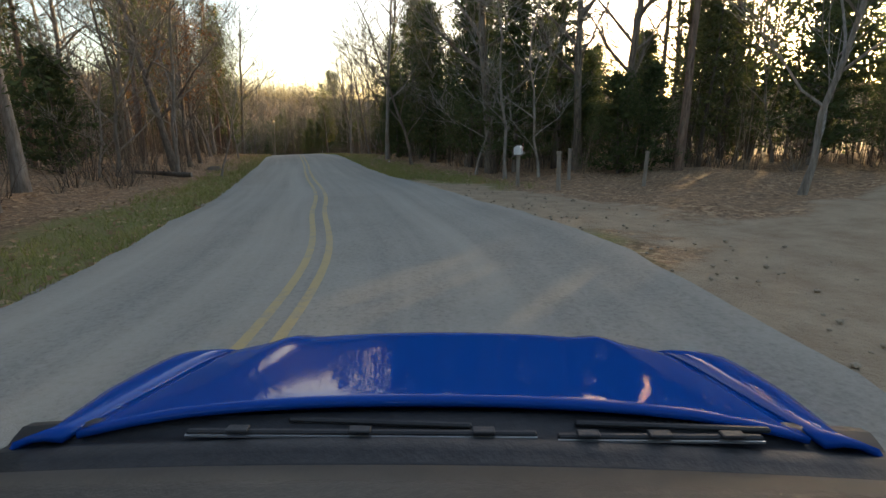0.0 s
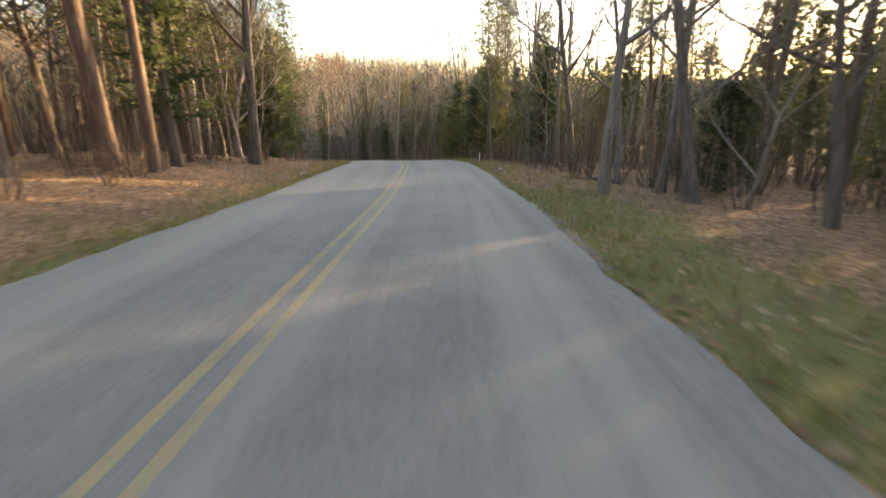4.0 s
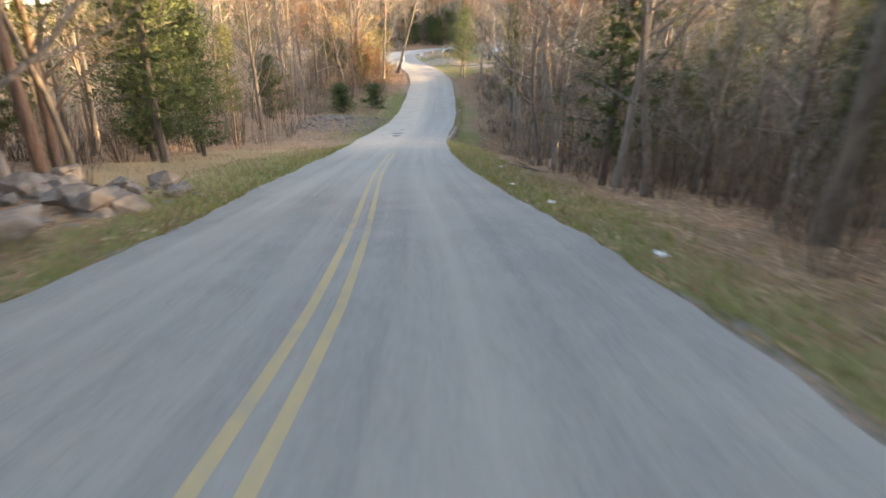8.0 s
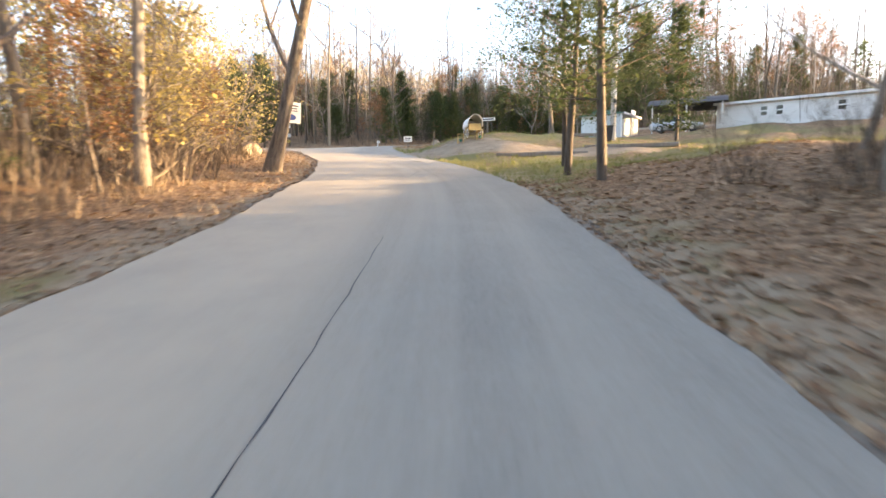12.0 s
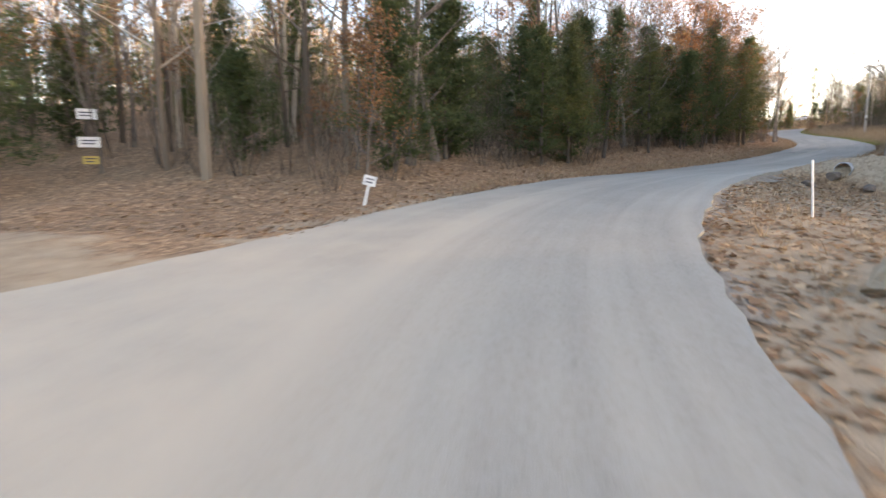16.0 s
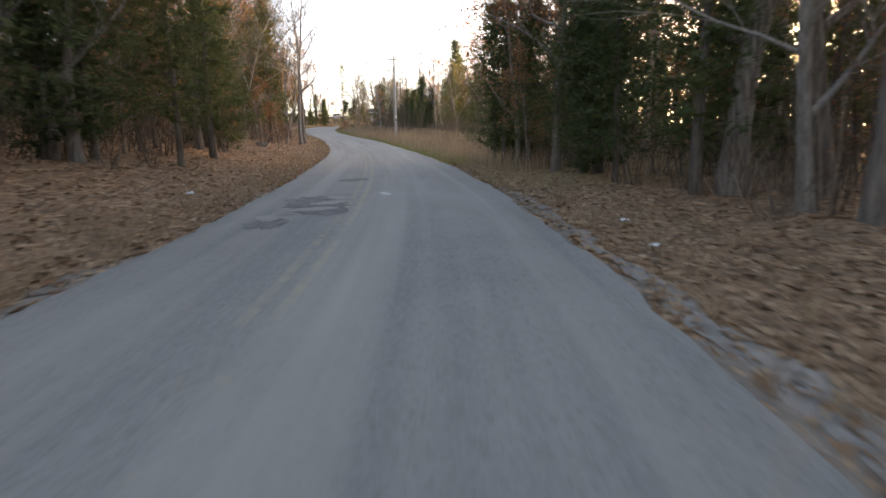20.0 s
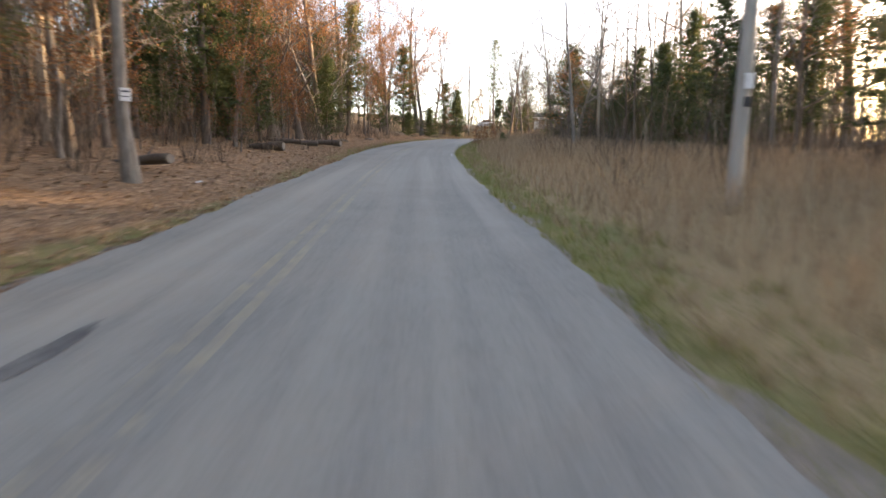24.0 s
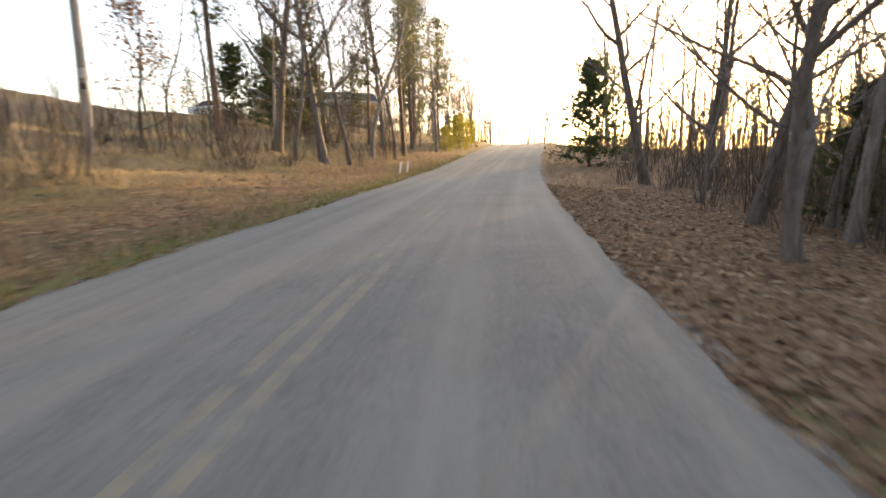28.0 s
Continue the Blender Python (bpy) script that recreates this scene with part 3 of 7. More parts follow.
def build_ground():
    x, y = np.meshgrid(GX, GY)
    x, y = x.ravel(), y.ravel()
    z = GZ.ravel()
    nx, ny = len(GX), len(GY)
    i = (np.arange(ny - 1)[:, None] * nx + np.arange(nx - 1)[None]).ravel()
    me = mesh_of("ground", np.stack([x, y, z], 1), np.stack([i, i + 1, i + nx + 1, i + nx], 1), (GROUND,), True)
    s, d, _ = side_of(x, y)
    past = past_edge(s, d)
    wob = 0.5 * waves(x, y, 7, 11)
    width = np.where(d < 0, np.interp(s, [0, 24, 47, 60, 85, 95, 110, 122, 132, 150, 160, 250, 310], [1.9, 1.2, 0.3, 0.2, 0.3, 0.6, 3.0, 0.3, 1.0, 1.2, 0.0, 0.0, 0.3]),
                     np.interp(s, [0, 9, 14, 24, 51, 55, 80, 95, 115, 125, 132, 142, 152, 156, 164, 180, 186, 230, 245, 300, 320, 330, 338], [0, 0.3, 2.4, 2.0, 1.8, 0.15, 0.8, 0.9, 2.0, 2.2, 1.5, 1.2, 0.4, 0.6, 0.6, 0.6, 0, 0, 0.7, 1.1, 1.6, 1.4, 0.0]))
    grass = 1 - smooth(width - 0.5, width + 0.9, past + wob)
    grass[(width < 0.05)] = 0
    lawn = (d > 3.4) & (d < 26) & (s > 161) & (s < 184)
    grass = np.where(lawn, np.maximum(grass, 0.50 + 0.3 * waves(x, y, 6, 13)), grass)
    grass = np.where((d < 0) & (s > 338), np.maximum(grass, 0.30 + 0.22 * waves(x, y, 5, 17)), grass)
    straw = np.where((d > 0) & (s > 232) & (s < 330), 1 - smooth(12, 17, past + 2 * wob), 0)
    straw = np.maximum(straw, np.where((d < 0) & (s > 138) & (s < 152), 1 - smooth(5, 9, past), 0))
    straw = np.maximum(straw, np.where((d < 0) & (s > 334), smooth(1.5, 5, past) * (1 - smooth(16, 24, past)), 0) * 0.7)
    straw = np.maximum(straw, np.where((d < 0) & (s > 104) & (s < 120), 1 - smooth(6, 8, past), 0) * 0.7)
    dirt, gravel = side_drives(x, y)
    dirt = np.maximum(dirt, np.where((np.abs(past) < 0.9) & (s > 150) & (s < 198), 0.75, 0))
    dirt = np.maximum(dirt, np.where((d > 0) & (past < 5) & (s > 184) & (s < 207), 0.72 + 0.2 * waves(x, y, 3, 21), 0))
    gravel = np.maximum(gravel, np.where((d > 0) & (past < 0.5) & (s > 196) & (s < 214), 0.6, 0))
    for name, val in (("grass", grass), ("straw", straw), ("dirt", dirt), ("gravel", gravel)):
        a = me.attributes.new(name, "FLOAT", "POINT")
        a.data.foreach_set("value", np.clip(val, 0, 1).astype(np.float32))
    return tagged(new("ground", me), "woodland floor of fallen leaves with grassy verges", "ground", kind="structure")


ground = build_ground()


def edge_shift(s, side):
    return 0.03 * np.sin(s * 0.9 + side) + 0.025 * np.sin(s * 2.3 + 2 * side) + 0.03 * np.sin(s * 5.1 + side) + 0.02 * np.sin(s * 11.7)


def build_road():
    keep = (RS > -58) & (RS < 425)
    s, p, n = RS[keep], RP[keep], RN[keep]
    left = np.interp(s, EDGE_S, EDGE_L) + edge_shift(s, -1) - 3.0 * np.exp(-((s - 185) / 5.0) ** 2)
    right = np.interp(s, EDGE_S, EDGE_R) + edge_shift(s, 1) + 0.5 * np.exp(-((s - 4) / 6.0) ** 2)
    cross = np.linspace(0, 1, 13)
    d = left[:, None] + (right - left)[:, None] * cross
    x, y = p[:, 0, None] + n[:, 0, None] * d, p[:, 1, None] + n[:, 1, None] * d
    z = p[:, 2, None] + 0.05 - 0.005 * np.abs(d) + 0.006 * np.sin(s * 0.7)[:, None] * np.cos(d)
    skirt = 0.35
    x = np.concatenate([x[:, :1], x, x[:, -1:]], 1)
    y = np.concatenate([y[:, :1], y, y[:, -1:]], 1)
    z = np.concatenate([z[:, :1] - skirt, z, z[:, -1:] - skirt], 1)
    m = x.shape[1]
    i = (np.arange(len(s) - 1)[:, None] * m + np.arange(m - 1)[None]).ravel()
    f = np.stack([i, i + 1, i + m + 1, i + m], 1)
    me = mesh_of("road", np.stack([x, y, z], 2).reshape(-1, 3), f, (ASPHALT,), False)
    uv = me.uv_layers.new(name="UVMap")
    dd = np.concatenate([d[:, :1], d, d[:, -1:]], 1)
    co = np.stack([dd, np.repeat(s[:, None], m, 1)], 2).reshape(-1, 2)
    uv.data.foreach_set("uv", co[f.ravel()].astype(np.float32).ravel())
    return tagged(new("road", me), "worn grey two-lane asphalt road with ragged edges", "road", kind="structure")


road = build_road()


def road_top(s, d):
    x, y, z = on_road(s, d)
    return x, y, z + 0.05 - 0.005 * abs(d) + 0.006 * math.sin(s * 0.7) * math.cos(d)


def ribbon(name, run, width, material, parent, lift=0.0009, jag=0.0):
    """A thin strip on the road along rows of (s, d)."""
    v, f = [], []
    rnd = random.Random(len(run) + int(run[0][0] * 7))
    for k, (s, d) in enumerate(run):
        w = width * (1 + jag * rnd.uniform(-0.8, 0.8)) / 2
        for e in (-w, w):
            x, y, z = road_top(s, d + e)
            v.append((x, y, z + lift))
        if k:
            f.append((2 * k - 2, 2 * k - 1, 2 * k + 1, 2 * k))
    ob = part(name, mesh_of(name, v, f), material, parent)
    co = [(d + e, s) for s, d in run for e in (-width / 2, width / 2)]
    uv = ob.data.uv_layers.new(name="UVMap")
    uv.data.foreach_set("uv", [c for l in ob.data.loops for c in co[l.vertex_index]])
    return ob


for side in (-0.11, 0.11):
    ribbon("centre_line", [(s, side + np.interp(s, EDGE_S, LINE_D)) for s in np.arange(-50, 116, 0.5)], 0.085, YELLOW, road)
    ribbon("worn_centre_line", [(s, side + np.interp(s, EDGE_S, LINE_D)) for s in np.arange(116.5, 168, 0.5)], 0.10, YELLOW_GONE, road)
    ribbon("worn_centre_line", [(s, side + np.interp(s, EDGE_S, LINE_D)) for s in np.arange(212, 345, 0.5)], 0.10, YELLOW_WORN, road)


SHOULDER = simple("crumbled_edge_gravel", (0.10, 0.085, 0.065), (0.30, 0.26, 0.205), 7.0, 0.95, 0, 0.9, (1, 1, 1), 0.0, 55.0)


def build_shoulder(name, side, s0, s1, wide, label, material=SHOULDER, off=0.0, rise=0.0):
    """A ragged strip of crumbled asphalt and gravel along the road's edge."""
    s = np.arange(s0, s1, 0.25)
    edge = np.interp(s, EDGE_S, EDGE_L if side < 0 else EDGE_R) + edge_shift(s, side) + side * off
    r = np.random.RandomState(int(s0) + 107)
    out = wide * np.clip(0.55 + 0.35 * np.sin(s * 0.8 + side) + 0.25 * np.sin(s * 2.9) + r.normal(0, 0.16, len(s)), 0.12, 1.5)
    rows = []
    for d in (edge - side * 0.12, edge + side * out * 0.5, edge + side * out):
        x = np.interp(s, RS, RP[:, 0]) + np.interp(s, RS, RN[:, 0]) * d
        y = np.interp(s, RS, RP[:, 1]) + np.interp(s, RS, RN[:, 1]) * d
        z = np.maximum(ground_z(x, y), np.interp(s, RS, RP[:, 2]) - 0.12) + 0.012 + rise
        rows.append(np.stack([x, y, z], 1))
    if not off:
        rows[0][:, 2] = np.interp(s, RS, RP[:, 2]) + 0.024
    rows[2][:, 2] -= 0.02 + rise
    v = np.stack(rows, 1).reshape(-1, 3)
    i = (np.arange(len(s) - 1)[:, None] * 3 + np.arange(2)[None]).ravel()
    tagged(new(name, mesh_of(name, v, np.stack([i, i + 1, i + 4, i + 3], 1), (material,))), label, "road shoulder", kind="structure")


build_shoulder("shoulder_1", 1, 16, 171, 0.36, "narrow strip of crumbled gravel along the asphalt's edge")
build_shoulder("shoulder_2", 1, 190, 300, 0.42, "narrow strip of crumbled gravel along the asphalt's edge")
build_shoulder("shoulder_3", 1, 300, 420, 0.30, "narrow strip of crumbled gravel along the asphalt's edge")
build_shoulder("shoulder_4", -1, -40, 178, 0.24, "narrow strip of crumbled gravel along the asphalt's edge")
build_shoulder("shoulder_5", -1, 196, 420, 0.30, "narrow strip of crumbled gravel along the asphalt's edge")
BERM = simple("broken_pale_concrete", (0.10, 0.088, 0.07), (0.36, 0.335, 0.29), 5.0, 0.95, 0, 1.0, (1, 1, 1), 0.0, 22.0)
build_shoulder("shoulder_6", 1, 212, 232, 0.40, "ragged pale rim of broken concrete beside the asphalt", BERM, 0.30, 0.0)

# ---- trees ----


def limb(rnd, start, way, length, radius, segs, sides, droop, wander, tip=0.15):
    pts, p, w = [Vector(start)], Vector(start), Vector(way).normalized()
    for i in range(segs):
        w = (w + Vector((rnd.uniform(-1, 1), rnd.uniform(-1, 1), rnd.uniform(-1, 1))) * wander + Vector((0, 0, droop))).normalized()
        p = p + w * length / segs
        pts.append(p.copy())
    radii = [radius * (1 - (1 - tip) * i / segs) for i in range(segs + 1)]
    return pts, radii


def bare_tree(seed, height, radius, fork=0.4, spread=0.8, limbs=12, twigs=6, sub=5, crooked=0.10, leaves=0):
    """Trunk, limbs and, if asked, dry leaves, as three heaps."""
    rnd = random.Random(seed)
    trunk, crown, leaf = Heap(), Heap(), Heap()
    pts, radii = limb(rnd, (0, 0, -0.3), (0, 0, 1), height * 0.97, radius, 9, 7, 0.12, crooked, 0.16)
    radii[0] *= 1.5
    trunk.add(*tube(pts, radii, 8))
    leaf_pts = []
    for k in range(limbs):
        u = fork + (1 - fork) * (k + rnd.random()) / limbs
        i = min(len(pts) - 2, int(u * 9))
        start = pts[i].lerp(pts[i + 1], u * 9 - i)
        a = k * 2.4 + rnd.uniform(-0.5, 0.5)
        way = (math.cos(a) * spread, math.sin(a) * spread, rnd.uniform(0.35, 0.9))
        size = height * rnd.uniform(0.22, 0.38) * (1.25 - 0.75 * u)
        r0 = radii[i] * rnd.uniform(0.40, 0.68)
        lp, lr = limb(rnd, start, way, size, r0, 5, 5, 0.10, 0.22)
        crown.add(*tube(lp, lr, 4))
        for b in range(sub):
            v = rnd.uniform(0.25, 1.0)
            j = min(4, int(v * 5))
            q = lp[j].lerp(lp[j + 1], v * 5 - j)
            bw = Vector((lp[j + 1] - lp[j])).normalized() + Vector((rnd.uniform(-1, 1), rnd.uniform(-1, 1), rnd.uniform(-0.3, 0.9))) * 0.9
            bp, br = limb(rnd, q, bw, size * rnd.uniform(0.3, 0.6), lr[j] * 0.5, 3, 3, 0.05, 0.25)
            crown.add(*tube(bp, br, 3))
            for w in range(twigs):
                g = rnd.randrange(1, 4)
                tw = Vector((bp[g] - bp[g - 1])).normalized() + Vector((rnd.uniform(-1, 1), rnd.uniform(-1, 1), rnd.uniform(-0.4, 0.8)))
                tp, tr = limb(rnd, bp[g], tw, size * rnd.uniform(0.22, 0.46), max(0.011, br[g] * 0.5), 2, 3, 0.0, 0.3, 0.3)
                flat = Vector((tp[2] - tp[0])).cross(Vector((rnd.gauss(0, 1), rnd.gauss(0, 1), rnd.gauss(0, 1)))).normalized()
                crown.add(np.array([q + flat * e * r for q, r in zip(tp, tr) for e in (-1, 1)]), np.array([(0, 1, 3, 2), (2, 3, 5, 4)]))
                leaf_pts += tp[1:]
    for q in range(leaves):
        c = leaf_pts[rnd.randrange(len(leaf_pts))] + Vector((rnd.gauss(0, 0.18), rnd.gauss(0, 0.18), rnd.gauss(0, 0.15)))
        leaf.add(*flake(rnd, c, rnd.uniform(0.07, 0.14), 0.75))
    return trunk, crown, leaf


def flake(rnd, c, size, aspect=0.5, way=None):
    """One small leaf-like blade, slightly folded."""
    u = Vector(way) if way is not None else Vector((rnd.gauss(0, 1), rnd.gauss(0, 1), rnd.gauss(0, 0.6)))
    u.normalize()
    w = u.cross(Vector((rnd.gauss(0, 1), rnd.gauss(0, 1), rnd.gauss(0, 1)))).normalized()
    n = u.cross(w)
    a, b = u * size, w * size * aspect * 0.5
    return np.array([c, c + a * 0.5 + b + n * size * 0.08, c + a, c + a * 0.5 - b - n * size * 0.06]), np.array([(0, 1, 2, 3)])


def cedar_tree(seed, height, width, blades=1500, bare=0.12, radius=0.10, lump=0.35, size=0.22, inner=0, slim=0.3, top=0.75):
    rnd = random.Random(seed)
    trunk, crown = Heap(), Heap()
    pts, radii = limb(rnd, (0, 0, -0.3), (0, 0, 1), height, radius, 6, 6, 0.3, 0.05, 0.1)
    trunk.add(*tube(pts, radii, 6))
    boughs = []
    n = int(30 + height * 4)
    for k in range(n):
        u = bare + (0.99 - bare) * (k / n) ** 0.9
        a = k * 2.4 + rnd.uniform(-0.4, 0.4)
        r = width * (1 - u) ** top * rnd.uniform(1 - lump, 1.0) * (0.7 + 0.3 * min(1, (u - bare) * 8)) + 0.12
        z = u * height
        tip = Vector((math.cos(a) * r, math.sin(a) * r, z + r * rnd.uniform(-0.05, 0.4)))
        boughs.append((Vector((0, 0, z)), tip))
        if k % 2 == 0:
            bp, br = limb(rnd, (0, 0, z), tip - Vector((0, 0, z)), r * 0.9, 0.025, 2, 3, 0.05, 0.08)
            trunk.add(*tube(bp, br, 3))
    for q in range(inner):
        b0, b1 = boughs[rnd.randrange(n)]
        c = b0.lerp(b1, rnd.uniform(0.05, 0.7))
        crown.add(*flake(rnd, c, rnd.uniform(0.2, 0.42) * (0.7 + size), 0.55))
    for q in range(blades):
        b0, b1 = boughs[rnd.randrange(n)]
        v = 1 - rnd.random() ** 1.7 * 0.9
        c = b0.lerp(b1, v) + Vector((rnd.gauss(0, 0.14), rnd.gauss(0, 0.14), rnd.gauss(0, 0.12))) * (0.6 + width * 0.3)
        out = (b1 - b0).normalized()
        way = out + Vector((rnd.gauss(0, 0.45), rnd.gauss(0, 0.45), rnd.gauss(0.25, 0.45)))
        crown.add(*flake(rnd, c, size * rnd.uniform(0.6, 1.4), slim, way))
    return trunk, crown


def tree_kind(name, heaps, materials, label, category="tree"):
    """A tree with its trunk, limbs and leaves as parts, kept aside below as a pattern to copy."""
    ob = thing(name, pose(0, 0, 0), label, category)
    for pn, heap, m in zip(("trunk", "branchwork", "crown"), heaps, materials):
        if heap is not None and heap.v:
            part(pn, heap.mesh(pn, (m,), pn == "trunk"), m, ob)
    return ob


BARE, OAKS, CEDARS, PINES = [], [], [], []
for k in range(7):
    h = [12, 14.5, 10, 15, 10.5, 12.5, 8][k]
    t, l, _ = bare_tree(40 + k, h, [0.10, 0.14, 0.08, 0.19, 0.09, 0.12, 0.055][k], [0.14, 0.26, 0.13, 0.2, 0.16, 0.15, 0.12][k], 0.9, [14, 14, 13, 17, 13, 14, 12][k], 8, 5, [0.15, 0.10, 0.22, 0.15, 0.17, 0.18, 0.22][k])
    BARE.append(tree_kind("bare_tree", (t, l), ([BARK, BARK_PALE, BARK_PALE, BARK][k % 4],) * 2, "leafless grey-brown hardwood tree at the wood's edge"))
for k in range(4):
    t, l, f = bare_tree(60 + k, [9, 12, 6, 14][k], [0.12, 0.18, 0.07, 0.26][k], [0.2, 0.22, 0.12, 0.22][k], 0.9, 10, 4, 4, 0.12, [2600, 3600, 1600, 4200][k])
    OAKS.append(tree_kind("oak_tree", (t, l, f), (BARK, BARK, OAKLEAF), "oak tree still holding its dry brown leaves"))
for k in range(5):
    h = [6.5, 8.5, 10.5, 4.0, 9.0][k]
    t, f = cedar_tree(80 + k, h, [2.7, 3.0, 3.1, 2.1, 2.8][k], [9500, 11000, 12000, 6500, 9000][k], [0.04, 0.07, 0.12, 0.02, 0.16][k], [0.10, 0.13, 0.17, 0.07, 0.12][k], 0.65, 0.125, [1300, 1600, 1800, 800, 1000][k], 0.26, 0.6)
    CEDARS.append(tree_kind("cedar_tree", (t, None, f), (BARK_DARK, None, CEDAR if k != 4 else CEDAR_PALE), "dark green red cedar with dense foliage"))
for k in range(3):
    t, f = cedar_tree(95 + k, [14, 16, 12][k], [3.4, 3.6, 3.0][k], 9500, [0.36, 0.42, 0.3][k], [0.18, 0.2, 0.15][k], 0.75, 0.13, 500, 0.26, 0.45)
    PINES.append(tree_kind("pine_tree", (t, None, f), (BARK_RED, None, CEDAR if k == 1 else CEDAR_PALE), "tall evergreen with a bare trunk and a high ragged crown"))
USED = set()


def plant(pattern, x, y, size=1.0, turn=None, lean=(0, 0), label="", group="", sink=0.0, tall=1.0):
    rnd = random.Random(int(x * 131 + y * 17))
    turn = rnd.uniform(0, 360) if turn is None else turn
    m = pose(x, y, gz(x, y) - sink, lean[0], lean[1], 0) @ pose(0, 0, 0, 0, 0, turn)
    if pattern not in USED:
        USED.add(pattern)
        ob = pattern
        ob.matrix_world = m
    else:
        ob = copy_thing(pattern, m)
    ob.scale = (size, size, size * tall)
    if label:
        ob["label"] = label
    if group:
        ob["group"] = group
    return ob


# where trees may stand beside the road: side, s from, s to, nearest and farthest past the edge, spacing, share of bare, oak, cedar, pine
BELTS = [
    (-1, -40, 25, 4.0, 13, 4.4, (7, 1, 3, 2)), (-1, 25, 47, 3.5, 13, 3.6, (8, 1, 2, 4)), (-1, 47, 62, 4.2, 13, 3.4, (8, 1, 1, 4)), (-1, 62, 84, 4.2, 15, 3.0, (8, 0, 1, 4)), (-1, 84, 104, 5.4, 15, 3.0, (8, 0, 1, 5)),
    (-1, 104, 122, 8, 18, 3.4, (8, 0, 3, 1)), (-1, 122, 150, 9.5, 19, 5.0, (10, 2, 1, 1)), (-1, 150, 176, 5.5, 16, 3.8, (7, 5, 1, 0)),
    (-1, 197, 216, 3.6, 13, 3.0, (6, 3, 4, 0)), (-1, 214, 246, 3.8, 14, 3.2, (5, 5, 3, 0)), (-1, 246, 300, 4.6, 15, 3.2, (6, 7, 2, 0)), (-1, 300, 326, 4.5, 15, 3.2, (5, 8, 2, 0)), (-1, 326, 334, 11, 28, 3.6, (4, 5, 3, 0)), (-1, 334, 345, 7.5, 30, 4.2, (4, 5, 2, 0)),
    (1, -40, -12, 3, 12, 5, (5, 0, 2, 1)), (1, -12, 18, 15, 32, 3.0, (3, 0, 8, 1)), (1, 16, 47, 4.5, 15, 3.0, (6, 0, 6, 1)), (1, 47, 70, 4.0, 14, 3.2, (8, 0, 3, 2)), (1, 70, 82, 4.0, 14, 3.0, (7, 0, 5, 2)), (1, 82, 98, 4.0, 14, 2.6, (10, 0, 4, 2)),
    (1, 96, 122, 4.2, 15, 2.7, (11, 0, 2, 0)), (1, 130, 158, 4.6, 18, 3.2, (9, 2, 2, 0)), (1, 215, 225, 4.8, 14, 3.2, (8, 4, 2, 0)), (1, 225, 244, 4.0, 14, 3.0, (5, 5, 3, 0)), (1, 244, 312, 14, 24, 3.5, (6, 4, 6, 0)),
    (1, 312, 338, 6.5, 16, 4.4, (9, 1, 1, 0)), (1, 338, 410, 5.5, 18, 4.6, (10, 0, 0, 0)), (-1, 350, 410, 5, 14, 7.0, (6, 1, 1, 2)),
]
FAR_BARE = []
TREES = []  # x, y of each tree that stands singly


def belts():
    rnd = random.Random(5)
    for side, s0, s1, near, far, gap, share in BELTS:
        for s in np.arange(s0, s1, gap / 2):
            row = 0
            for d in np.arange(near, far, gap):
                row += 1
                if rnd.random() < 0.25:
                    continue
                e = 2.7 + d + rnd.uniform(-0.4, 0.4) * gap + 0.3
                x, y, _ = on_road(s + rnd.uniform(-0.5, 0.5) * gap, side * max(e, 2.9 + near))
                q, dd, _ = side_of(x, y)
                if abs(dd[0]) < 2.9 + near - 0.3 or max(side_drives(np.array([x]), np.array([y])))[0] > 0.2 or any((x - a) ** 2 + (y - b) ** 2 < (gap * 0.38) ** 2 for a, b in TREES[-160:]):
                    continue
                TREES.append((x, y))
                kind = rnd.choices((BARE, OAKS, CEDARS, PINES), share)[0]
                pat = rnd.choice(kind)
                if kind is BARE and d > near + 2.8 and s % 3 < 2.4:
                    FAR_BARE.append((x, y))      # joins the mass of the woods behind
                    continue
                plant(pat, x, y, rnd.uniform(0.8, 1.25) * (0.62 if side > 0 and 94 < s < 124 and d > near + 2.5 else 0.76 if side > 0 and 47 < s < 114 else 0.78 if side < 0 and 176 < s < 250 else 1), None, (rnd.gauss(0, 2.5), rnd.gauss(0, 2.5)), "", "roadside trees")


belts()


# ---- deeper woods, as one mass each ----


